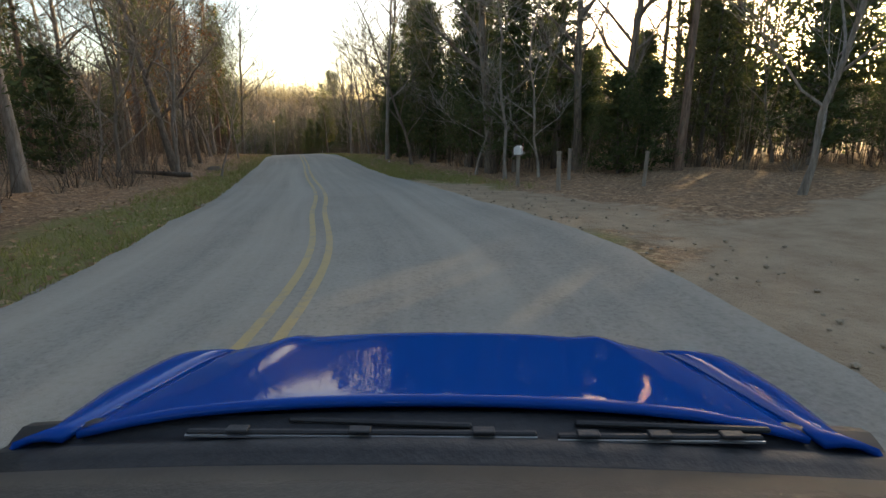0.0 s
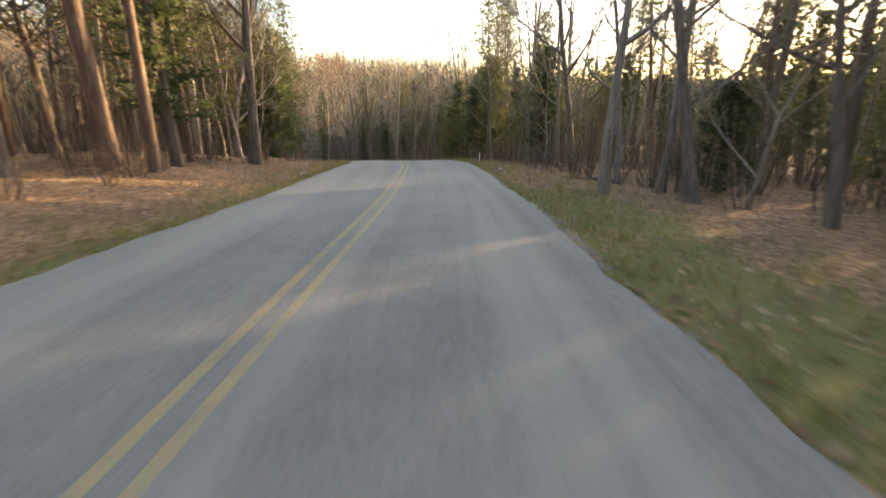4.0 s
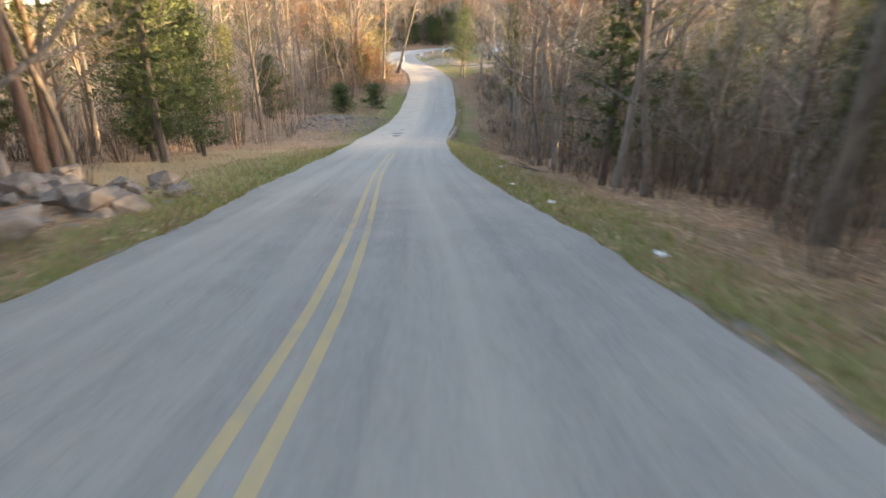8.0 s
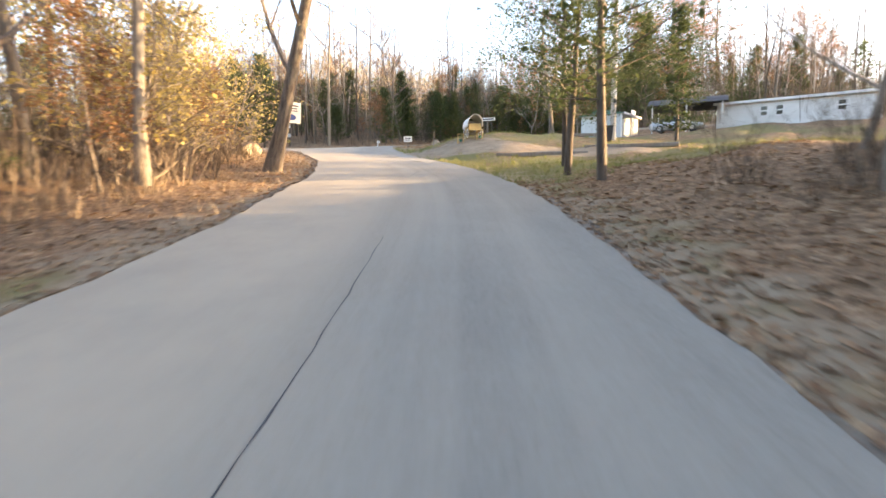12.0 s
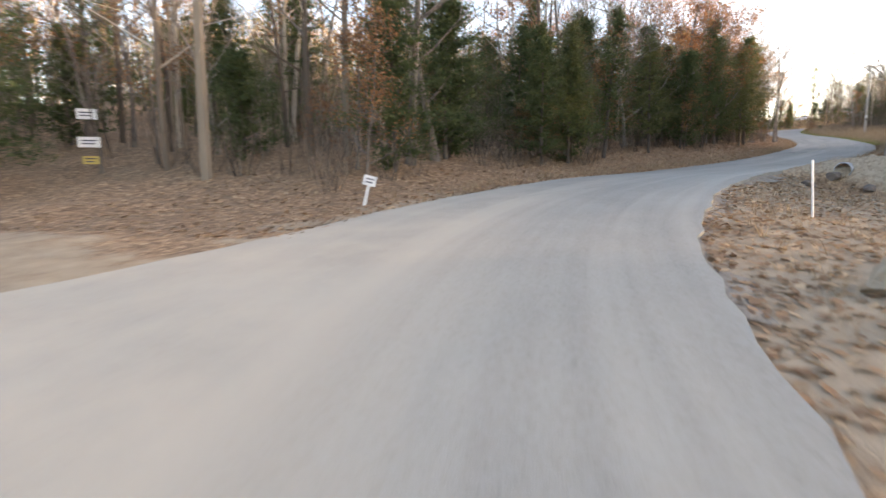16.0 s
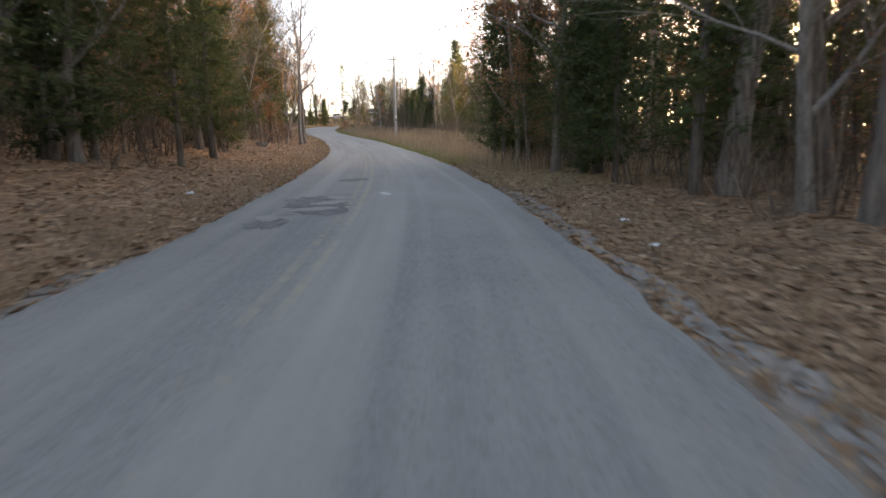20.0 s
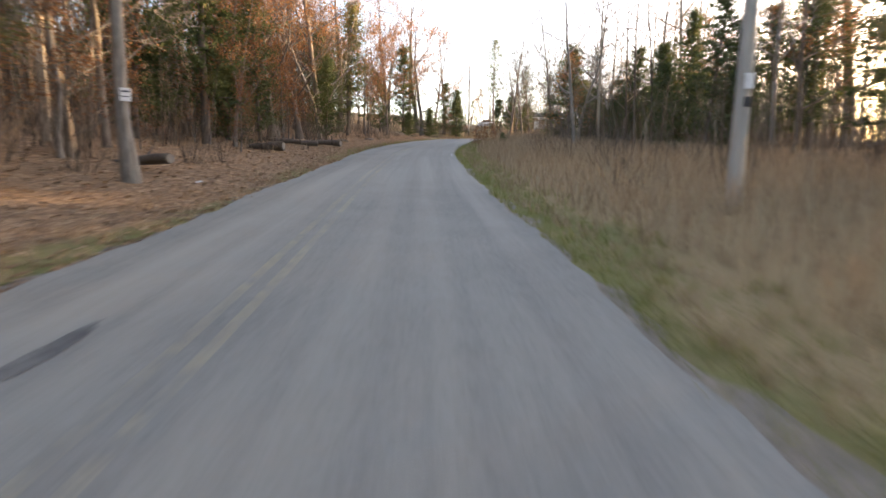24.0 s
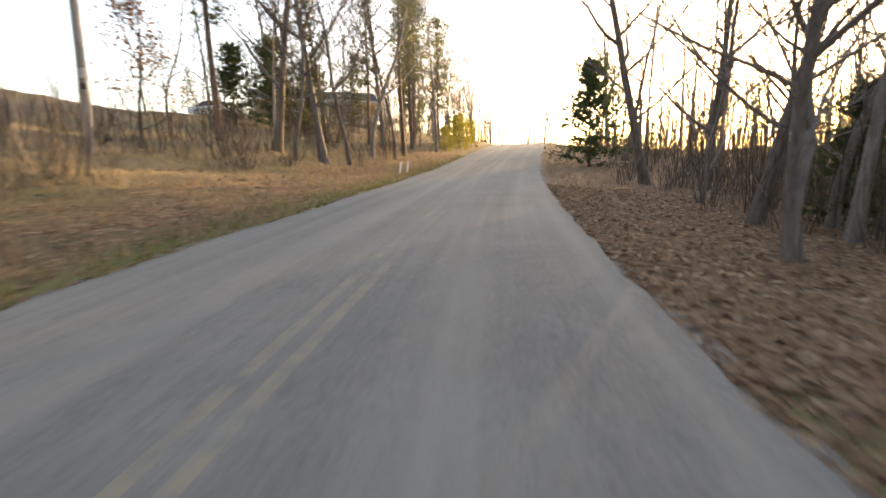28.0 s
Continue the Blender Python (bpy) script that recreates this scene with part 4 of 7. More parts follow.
def thin_tree(seed, height, radius):
    """A light leafless tree: a tube for the trunk, flat strips for its branches."""
    rnd = random.Random(seed)
    h = Heap()
    pts, radii = limb(rnd, (0, 0, -0.3), (0, 0, 1), height, radius, 5, 5, 0.15, 0.06, 0.12)
    h.add(*tube(pts, radii, 5))

    def strip(p, q, w0, w1):
        w = (Vector(q) - Vector(p)).cross(Vector((rnd.gauss(0, 1), rnd.gauss(0, 1), rnd.gauss(0, 1)))).normalized()
        h.add(np.array([p - w * w0, p + w * w0, q + w * w1, q - w * w1]), np.array([(0, 1, 2, 3)]))
    for k in range(17):
        u = 0.22 + 0.76 * k / 17
        i = min(4, int(u * 5))
        a = k * 2.4 + rnd.uniform(-0.5, 0.5)
        p = pts[i].lerp(pts[i + 1], u * 5 - i)
        size = height * rnd.uniform(0.16, 0.28) * (1.2 - 0.7 * u)
        q = p + Vector((math.cos(a), math.sin(a), rnd.uniform(0.3, 1.0))) * size * 0.6
        e = q + Vector((math.cos(a) * 0.7, math.sin(a) * 0.7, rnd.uniform(0.3, 1.0))) * size * 0.6
        strip(p, q, radius * 0.3, radius * 0.18)
        strip(q, e, radius * 0.18, 0.006)
        for j in range(4):
            b = (p if j < 1 else q).lerp(q if j < 1 else e, rnd.random())
            strip(b, b + Vector((rnd.gauss(0, 1), rnd.gauss(0, 1), rnd.uniform(0, 1))) * size * 0.3, 0.012, 0.004)
    return h.arrays()


def build_woods():
    rnd = random.Random(9)
    r = np.random.RandomState(9)
    bare_p, green_p = [], []
    protos = []
    for k in range(3):
        protos.append(thin_tree(200 + k, 12 + k, 0.11 + 0.02 * k))
    greens = []
    for k in range(3):
        t, c = cedar_tree(220 + k, 9, 2.4, 420, 0.06, 0.1, 0.4, 0.42, 130, 0.35, 0.65)
        u, e = cedar_tree(225 + k, 9, 2.4, 1700, 0.04, 0.1, 0.4, 0.22, 360, 0.28, 0.65)
        greens.append((t.arrays(), c.arrays(), u.arrays(), e.arrays()))
    browns = bare_tree(230, 11, 0.12, 0.3, 0.9, 7, 1, 2, 0.1, 420)
    n = 15500
    x, y = r.uniform(-215, 75, n), r.uniform(-60, 430, n)
    s, d, _ = side_of(x, y)
    a = np.abs(d)
    ok = (a > 16) & (a < 56) & (r.rand(n) < np.interp(a, [16, 30, 75], [0.9, 0.6, 0.22]))
    ok &= ~((d > 0) & (s > 157) & (s < 182) & (a < 62) & ~((s < 166) & (a > 26)))          # lawn and yard
    ok &= ~((d > 0) & (s > -14) & (s < 16) & (a < 26))           # dirt pull-out
    ok &= ~((d > 0) & (s > 244) & (s < 316) & (a < 26))          # field
    ok &= ~((d < 0) & (s > 339) & (s < 400) & (a < 75))          # house slope
    ok &= ~((x > -92) & (x < -74) & (y > 150) & (y < 173))       # open yard before the long house
    dirt, gravel = side_drives(x, y)
    ok &= (dirt < 0.15) & (gravel < 0.15)
    ok &= ~((d < 0) & (s > 112) & (s < 180) & (r.rand(n) < 0.62))
    off = (x + 93.33) * sy - (y - 140.75) * sx                      # strip cut clear on the sunny side of the yard to let the low sun in
    ok &= ~((np.abs(off + 4) < 10) & ((x + 93.33) * sx + (y - 140.75) * sy > 0))
    x, y, s, d = x[ok], y[ok], s[ok], d[ok]
    z = ground_z(x, y)
    rows = np.stack([x, y, z - 0.1, r.uniform(0.8, 1.25, len(x)) * np.where((d < 0) & (s > 112) & (s < 182), 0.72, np.where((d > 0) & (s > 62) & (s < 84) & (d < 26), 0.8, 1.0)), r.uniform(0.85, 1.15, len(x)), r.uniform(0, 6.28, len(x))], 1)
    pick = r.rand(len(x))
    green = pick < np.where((d < 0) & (s > 184) & (s < 240), 0.42, np.where(s > 305, 0.06, np.where(s > 184, 0.25, 0.50)))
    rows[green & (s > 140), 3] *= 0.75
    rows[(d > 14) & (s > 200), 3] *= 0.75
    rows[(d > 18) & (s > 104) & (s < 152), 3] *= 0.7     # low growth along the stream
    near = np.abs(d) < 27
    brown = (pick > 0.80) & (s > 140)
    bark, leafm, brownm = Heap(), Heap(), Heap()
    which = r.randint(0, 3, len(x))
    for k in range(3):
        sel = rows[~green & ~brown & (which == k)]
        if len(sel):
            bark.add(*stamp(*protos[k], sel))
        for sel, j in ((rows[green & ~near & (which == k)], 0), (rows[green & near & (which == k)], 2)):
            if len(sel):
                bark.add(*stamp(*greens[k][j], sel))
                leafm.add(*stamp(*greens[k][j + 1], sel))
    # the upper slopes of the hill: thin crowns, low-sun gold put into added leaves
    m = 3600
    hx, hy = r.uniform(-290, -40, m), r.uniform(130, 380, m)
    hs, hd, _ = side_of(hx, hy)
    keep = (np.abs(hd) > 40) & (np.abs(hd) < 150) & (hs > 190) & (hs < 330)
    hx, hy = hx[keep], hy[keep]
    hill = np.stack([hx, hy, ground_z(hx, hy) - 0.1, r.uniform(0.7, 1.1, len(hx)), r.uniform(0.9, 1.2, len(hx)), r.uniform(0, 6.28, len(hx))], 1)
    golds = bare_tree(231, 11, 0.12, 0.2, 0.9, 8, 1, 2, 0.1, 260)
    goldm = Heap()
    for k in range(3):
        bark.add(*stamp(*protos[k], hill[k::8]))
    for k in range(3, 8):
        for q in golds[:2]:
            bark.add(*stamp(*q.arrays(), hill[k::8]))
        goldm.add(*stamp(*golds[2].arrays(), hill[k::8]))
    tagged(new("hillside_foliage", goldm.mesh("hillside_foliage", (SUN_GOLD,))), "added leaves coloured gold for low sun on the hill's bare trees", "woods", kind="stuff")
    fx, fy = np.array(FAR_BARE).T
    fs, fd, _ = side_of(fx, fy)
    low = np.where((fd > 8) & (fs > 94) & (fs < 124), 0.75, 1.0)
    far = np.stack([fx, fy, ground_z(fx, fy) - 0.1, low * r.uniform(0.85, 1.2, len(fx)), r.uniform(0.85, 1.15, len(fx)), r.uniform(0, 6.28, len(fx))], 1)
    for k in range(3):
        bark.add(*stamp(*protos[k], far[k::3]))
    sel = rows[brown]
    for q in browns[:2]:
        bark.add(*stamp(*q.arrays(), sel))
    brownm.add(*stamp(*browns[2].arrays(), sel))
    tagged(new("bare_woods", bark.mesh("bare_woods", (TWIGWOOD,))), "deep stand of leafless grey-brown woodland trunks", "woods", kind="stuff")
    tagged(new("evergreen_woods", leafm.mesh("evergreen_woods", (CEDAR,))), "dark cedar foliage deep in the woods", "woods", kind="stuff")
    tagged(new("oak_leaf_woods", brownm.mesh("oak_leaf_woods", (OAKLEAF,))), "dry brown oak foliage deep in the woods", "woods", kind="stuff")


build_woods()


# ---- undergrowth, grasses and leaves, each as one mass ----


def scatter(seed, n, s0, s1, side, p0, p1, power=1.0):
    """Random places beside the road, as x, y, s, d."""
    r = np.random.RandomState(seed)
    s = r.uniform(s0, s1, n)
    edge = np.where(side < 0, -np.interp(s, EDGE_S, EDGE_L), np.interp(s, EDGE_S, EDGE_R))
    d = side * (edge + p0 + (p1 - p0) * r.rand(n) ** power)
    x = np.interp(s, RS, RP[:, 0]) + np.interp(s, RS, RN[:, 0]) * d
    y = np.interp(s, RS, RP[:, 1]) + np.interp(s, RS, RN[:, 1]) * d
    q, dd, _ = side_of(x, y)
    ok = past_edge(q, dd) > p0 * 0.9
    dirt, gravel = side_drives(x, y)
    ok &= (dirt < 0.3) & (gravel < 0.3)
    return x[ok], y[ok], s[ok], d[ok]


def blades_mesh(name, spots, low, high, width, lean, material, label, category, bend=0.35, seed=1):
    """Upright bent blades at (x, y) spots."""
    r = np.random.RandomState(seed)
    x, y = np.concatenate([p[0] for p in spots]), np.concatenate([p[1] for p in spots])
    z = ground_z(x, y)
    n = len(x)
    h, a = r.uniform(low, high, n), r.uniform(0, 6.28, n)
    lx, ly = np.cos(a) * lean * h, np.sin(a) * lean * h
    b = r.uniform(0, 6.28, n)
    wx, wy = np.cos(b) * width * r.uniform(0.6, 1.4, n), np.sin(b) * width * r.uniform(0.6, 1.4, n)
    g = np.stack([x, y, z - 0.02], 1)
    w = np.stack([wx, wy, np.zeros(n)], 1)
    mid = g + np.stack([lx * bend, ly * bend, h * 0.6], 1)
    tip = g + np.stack([lx, ly, h], 1)
    v = np.stack([g - w, g + w, mid + w * 0.7, mid - w * 0.7, tip], 1).reshape(-1, 3)
    k = np.arange(n)[:, None] * 5
    f = np.concatenate([k + [0, 1, 2], k + [0, 2, 3], k + [3, 2, 4]])
    return tagged(new(name, mesh_of(name, v, f, (material,))), label, category, kind="stuff")


VERGE = []
for sd, s0, s1, wide, n in ((-1, -10, 26, 1.9, 9000), (-1, 26, 48, 0.9, 2600), (-1, 48, 86, 0.6, 2500), (-1, 86, 104, 1.3, 4000), (-1, 104, 121, 3.0, 5000), (-1, 126, 152, 2.2, 5000),
                            (1, 13, 27, 3.2, 7000), (1, 27, 53, 2.2, 7000), (1, 57, 78, 0.9, 2400), (1, 78, 100, 1.6, 5500), (1, 100, 124, 2.6, 9000), (1, 132, 150, 0.9, 2400), (1, 161, 172, 14, 12000),
                            (1, 176, 182, 6, 2500), (1, 240, 300, 1.2, 7000), (1, 300, 334, 1.7, 6000), (-1, 300, 345, 0.5, 1500), (-1, 336, 366, 9, 9000)):
    VERGE.append(scatter(len(VERGE) + 70, n, s0, s1, sd, 0.02, wide, 1.3))
blades_mesh("verge_grass", VERGE, 0.04, 0.15, 0.006, 0.7, GRASS, "short green and straw-coloured grass along the road's edge", "grass")
FIELD = [scatter(120, 46000, 236, 332, 1, 1.3, 14, 0.9), scatter(121, 3000, 139, 152, -1, 1.8, 8), scatter(131, 9000, 306, 334, 1, 2.0, 10)]
blades_mesh("tall_dry_grass", FIELD, 0.3, 0.95, 0.009, 0.4, STRAW, "tall dry straw-coloured grass standing in the field", "grass", seed=2)
LOW_DRY = [scatter(122, 14000, 336, 380, -1, 0.8, 20), scatter(123, 2600, 104, 122, -1, 1.2, 8), scatter(125, 3200, 150, 180, -1, 0.3, 5), scatter(126, 3600, 26, 92, -1, 0.4, 4), scatter(127, 3600, 48, 125, 1, 0.8, 5), scatter(128, 1400, 197, 246, -1, 0.2, 2.4),
           scatter(129, 1500, 336, 400, 1, 0.6, 8), scatter(132, 2200, 125, 140, -1, 0.3, 3), scatter(133, 1500, 127, 160, 1, 0.3, 5)]
blades_mesh("low_dry_grass", LOW_DRY, 0.06, 0.28, 0.006, 0.7, STRAW, "low dry grass and dead stems among fallen leaves", "grass", seed=3)


def grass_tufts(name, zones, material, label, low, high, seed):
    """Clumps of bent blades, thickest at the road's edge."""
    r = np.random.RandomState(seed)
    xs, ys = [], []
    for k, (sd, s0, s1, p0, p1, n) in enumerate(zones):
        x, y, s, d = scatter(seed * 10 + k, n, s0, s1, sd, p0, p1, 1.4)
        many = r.randint(7, 15, len(x))
        x, y = np.repeat(x, many), np.repeat(y, many)
        xs.append(x + r.normal(0, 0.05, len(x)))
        ys.append(y + r.normal(0, 0.05, len(y)))
    blades_mesh(name, [(np.concatenate(xs), np.concatenate(ys))], low, high, 0.005, 0.8, material, label, "grass", 0.3, seed)


grass_tufts("green_tufts", ((-1, -8, 48, 0.05, 2.2, 700), (-1, 48, 122, 0.05, 1.6, 700), (-1, 126, 152, 0.05, 2.6, 420), (1, 12, 60, 0.05, 3.2, 900), (1, 60, 126, 0.05, 2.4, 900), (1, 161, 184, 0.1, 12, 700), (1, 240, 335, 0.05, 1.8, 1100),
                            (-1, 300, 372, 0.05, 1.0, 320)), GRASS, "uneven green tufts of grass along the verges", 0.08, 0.28, 41)
grass_tufts("straw_tufts", ((-1, 26, 122, 0.1, 2.6, 500), (-1, 196, 246, 0.05, 1.2, 260), (-1, 246, 345, 0.05, 1.4, 420), (1, 20, 126, 0.3, 3.2, 600), (1, 184, 209, 0.6, 5.0, 110), (1, 212, 246, 0.2, 2.4, 220), (1, 240, 335, 0.4, 3.2, 1200),
                            (1, 335, 372, 0.3, 3.0, 160), (-1, 338, 372, 0.6, 8.0, 600)), STRAW, "pale dry tufts of grass along the verges", 0.10, 0.34, 42)


def leaf_litter():
    r = np.random.RandomState(31)
    spots = [scatter(130 + k, n, s0, s1, sd, 0.03, far, 1.5) for k, (sd, s0, s1, far, n) in enumerate((
        (-1, 0, 48, 7, 6000), (-1, 48, 104, 7, 11000), (-1, 150, 178, 6, 7000), (-1, 192, 246, 7, 20000), (-1, 246, 345, 7, 24000), (1, 14, 70, 8, 9000), (1, 70, 126, 7, 9000),
        (1, 128, 162, 7, 18000), (1, 186, 209, 7, 9000), (1, 212, 246, 7, 17000), (1, 330, 352, 8, 15000), (-1, 345, 372, 6, 6000)))]
    x, y = np.concatenate([p[0] for p in spots]), np.concatenate([p[1] for p in spots])
    n = len(x)
    z = ground_z(x, y) + r.uniform(0.004, 0.02, n)
    a, size = r.uniform(0, 6.28, n), r.uniform(0.03, 0.08, n)
    u = np.stack([np.cos(a), np.sin(a), r.normal(0, 0.2, n)], 1) * size[:, None]
    w = np.stack([-np.sin(a), np.cos(a), r.normal(0, 0.2, n)], 1) * size[:, None] * 0.6
    c = np.stack([x, y, z], 1)
    v = np.stack([c - u, c - w, c + u, c + w + [0, 0, 0.008]], 1).reshape(-1, 3)
    f = np.arange(n * 4).reshape(-1, 4)
    tagged(new("leaf_litter", mesh_of("leaf_litter", v, f, (LITTER,))), "fallen brown leaves strewn over the ground", "leaves", kind="stuff")


leaf_litter()


def shrub_proto(seed, stems=26, height=1.5, spread=0.8, subs=3):
    """A leafless bush of thin flat stems."""
    rnd = random.Random(seed)
    h = Heap()

    def strip(p, q, w0, w1):
        a = rnd.uniform(0, 6.28)
        w = np.array([math.cos(a), math.sin(a), 0])
        p, q = np.array(p), np.array(q)
        h.add(np.array([p - w * w0, p + w * w0, q + w * w1, q - w * w1]), np.array([(0, 1, 2, 3)]))
    for k in range(stems):
        a, r0 = rnd.uniform(0, 6.28), rnd.uniform(0, 0.4) * spread
        base = (math.cos(a) * r0, math.sin(a) * r0, -0.05)
        hh = height * rnd.uniform(0.5, 1.1)
        mid = (base[0] + math.cos(a) * spread * rnd.uniform(0.05, 0.4), base[1] + math.sin(a) * spread * rnd.uniform(0.05, 0.4), hh * 0.55)
        tip = (mid[0] + math.cos(a) * spread * rnd.uniform(-0.1, 0.5), mid[1] + math.sin(a) * spread * rnd.uniform(-0.1, 0.5), hh)
        strip(base, mid, 0.012, 0.008)
        strip(mid, tip, 0.008, 0.003)
        for q in range(subs):
            u = rnd.random()
            p = [mid[i] + (tip[i] - mid[i]) * u for i in range(3)]
            strip(p, [p[0] + rnd.gauss(0, 0.28) * spread, p[1] + rnd.gauss(0, 0.28) * spread, p[2] + rnd.uniform(0.05, 0.4)], 0.005, 0.002)
    return h.arrays()


def brush():
    protos = [shrub_proto(300, 16, 1.2, 0.9), shrub_proto(301, 12, 2.2, 0.8), shrub_proto(302, 9, 3.6, 1.0, 5)]
    heap = Heap()
    r = np.random.RandomState(17)
    zones = ((-1, -20, 26, 3.0, 13, 200), (-1, 26, 104, 2.4, 13, 420), (-1, 104, 124, 7, 15, 110), (-1, 122, 152, 4.5, 15, 150), (-1, 150, 178, 2.2, 12, 330), (-1, 196, 246, 2.2, 13, 360),
             (-1, 246, 327, 2.6, 14, 430), (-1, 334, 345, 4, 14, 60), (-1, 340, 375, 3.0, 16, 110), (1, 15, 56, 4.0, 14, 330), (1, 56, 100, 2.2, 14, 480), (1, 100, 126, 3.4, 14, 300), (1, 127, 158, 2.2, 16, 720), (1, 208, 244, 3.0, 13, 230),
             (1, 250, 330, 3.0, 13, 150), (1, 244, 318, 12, 22, 330), (1, 318, 338, 4.0, 15, 130), (1, 338, 356, 3.4, 12, 130), (1, -3, 18, 13, 24, 160), (-1, 350, 420, 3.0, 12, 120), (1, 352, 420, 2.5, 12, 200))
    for k, (sd, s0, s1, p0, p1, n) in enumerate(zones):
        x, y, s, d = scatter(150 + k, n, s0, s1, sd, p0, p1, 0.8)
        z = ground_z(x, y)
        past = np.abs(d) - 2.7
        which = np.where(past < 4.5, 0, r.randint(0, 3, len(x)))
        size = r.uniform(0.6, 1.2, len(x)) * np.interp(past, [2, 6], [0.9, 1.25])
        rows = np.stack([x, y, z, size, r.uniform(0.7, 1.2, len(x)), r.uniform(0, 6.28, len(x))], 1)
        for j in range(3):
            if (which == j).any():
                heap.add(*stamp(*protos[j], rows[which == j]))
    for k, (sd, s0, s1, p0, p1, n) in enumerate(((-1, -20, 104, 11, 30, 260), (-1, 120, 178, 12, 30, 60), (-1, 188, 325, 11, 32, 420), (1, 15, 126, 12, 30, 260), (1, 127, 150, 12, 28, 130), (1, 208, 244, 11, 28, 110), (1, 244, 345, 20, 36, 200), (1, 334, 395, 8, 30, 330))):
        x, y, s, d = scatter(180 + k, n, s0, s1, sd, p0, p1, 1.0)
        rows = np.stack([x, y, ground_z(x, y), r.uniform(1.0, 1.6, len(x)), r.uniform(0.8, 1.1, len(x)), r.uniform(0, 6.28, len(x))], 1)
        heap.add(*stamp(*protos[2], rows))
    tagged(new("brush", heap.mesh("brush", (TWIG,))), "leafless tangled grey-brown brush along the wood's edge", "brush", kind="stuff")


brush()

# ---- stones ----


def stone(name, x, y, size, seed, material=ROCK, sink=0.25, label="grey weathered limestone boulder lying by the road", category="boulder", group="", turn=0.0):
    rnd = random.Random(seed)
    bm = bmesh.new()
    bmesh.ops.create_icosphere(bm, subdivisions=3, radius=1.0)
    cuts = [(Vector((rnd.gauss(0, 1), rnd.gauss(0, 1), rnd.gauss(0, 0.8))).normalized(), rnd.uniform(0.45, 0.8)) for _ in range(13)]
    for v in bm.verts:
        for n, d in cuts:
            over = v.co.dot(n) - d
            if over > 0:
                v.co -= n * over * 0.98
        v.co += v.co.normalized() * 0.09 * noise.noise(v.co * 2.7 + Vector((seed, 0, 0)))
    bmesh.ops.scale(bm, vec=size, verts=bm.verts)
    me = bpy.data.meshes.new(name)
    bm.to_mesh(me)
    bm.free()
    me.materials.append(material)
    ob = new(name, me)
    ob.matrix_world = pose(x, y, gz(x, y) + size[2] * (1 - 2 * sink) * 0.7, 0, 0, turn)
    return tagged(ob, label, category, group)


def stone_at(s, d, size, seed, **kw):
    x, y, _ = on_road(s, d)
    return stone("boulder", x, y, size, seed, **kw)


stone_at(86.4, -4.2, (0.5, 0.75, 0.7), 1, label="tall pale grey boulder standing in dry grass")
stone_at(87.6, -5.6, (0.5, 0.6, 0.3), 2)
stone_at(93.0, -4.3, (0.95, 0.75, 0.42), 3, label="flat-topped pale limestone slab on the leafy bank")
stone_at(98.6, -3.9, (0.55, 0.45, 0.33), 4)
stone_at(99.6, -4.5, (0.4, 0.5, 0.25), 5)
stone_at(103.0, -5.9, (0.9, 0.5, 0.28), 6, label="long flat limestone ledge among the trees")
stone_at(96.5, -5.2, (0.5, 0.4, 0.3), 7)
stone_at(94.5, -4.4, (0.3, 0.4, 0.2), 8)
stone_at(27.0, -4.9, (0.5, 0.4, 0.25), 9, label="low grey stone in the verge")
stone_at(174.3, -4.7, (0.9, 0.6, 0.42), 10, material=ROCK_TAN, label="pale tan boulder lit by the low sun")
stone_at(175.3, -5.6, (0.55, 0.5, 0.3), 11, material=ROCK_TAN, label="pale tan stone beside a boulder")
stone_at(190.2, 4.3, (0.42, 0.5, 0.4), 12, material=ROCK_TAN, label="large tan boulder at the drive's corner")
stone_at(191.3, 4.1, (0.34, 0.34, 0.28), 13, material=ROCK_TAN, label="tan boulder at the drive's corner")
stone_at(192.2, 4.8, (0.36, 0.3, 0.22), 14, material=ROCK_TAN, label="low tan stone at the drive's corner")
stone_at(207.4, 3.6, (0.26, 0.2, 0.15), 15, material=ROCK_BROWN, label="dark stone beside the culvert's mouth")
stone_at(208.5, 3.95, (0.24, 0.2, 0.18), 16, material=ROCK_BROWN, label="dark stone above the culvert's mouth")
stone_at(208.1, 4.9, (0.22, 0.24, 0.17), 17, material=ROCK_BROWN, label="brown stone beside the culvert's mouth")
stone_at(251.5, -6.2, (0.45, 0.3, 0.22), 18, label="pale stone on the leafy bank")
stone_at(317, -5.6, (0.6, 0.3, 0.15), 19, label="flat stone ledge on the leafy bank")
stone_at(313, -6.3, (0.7, 0.35, 0.16), 20, label="flat stone ledge on the leafy bank")


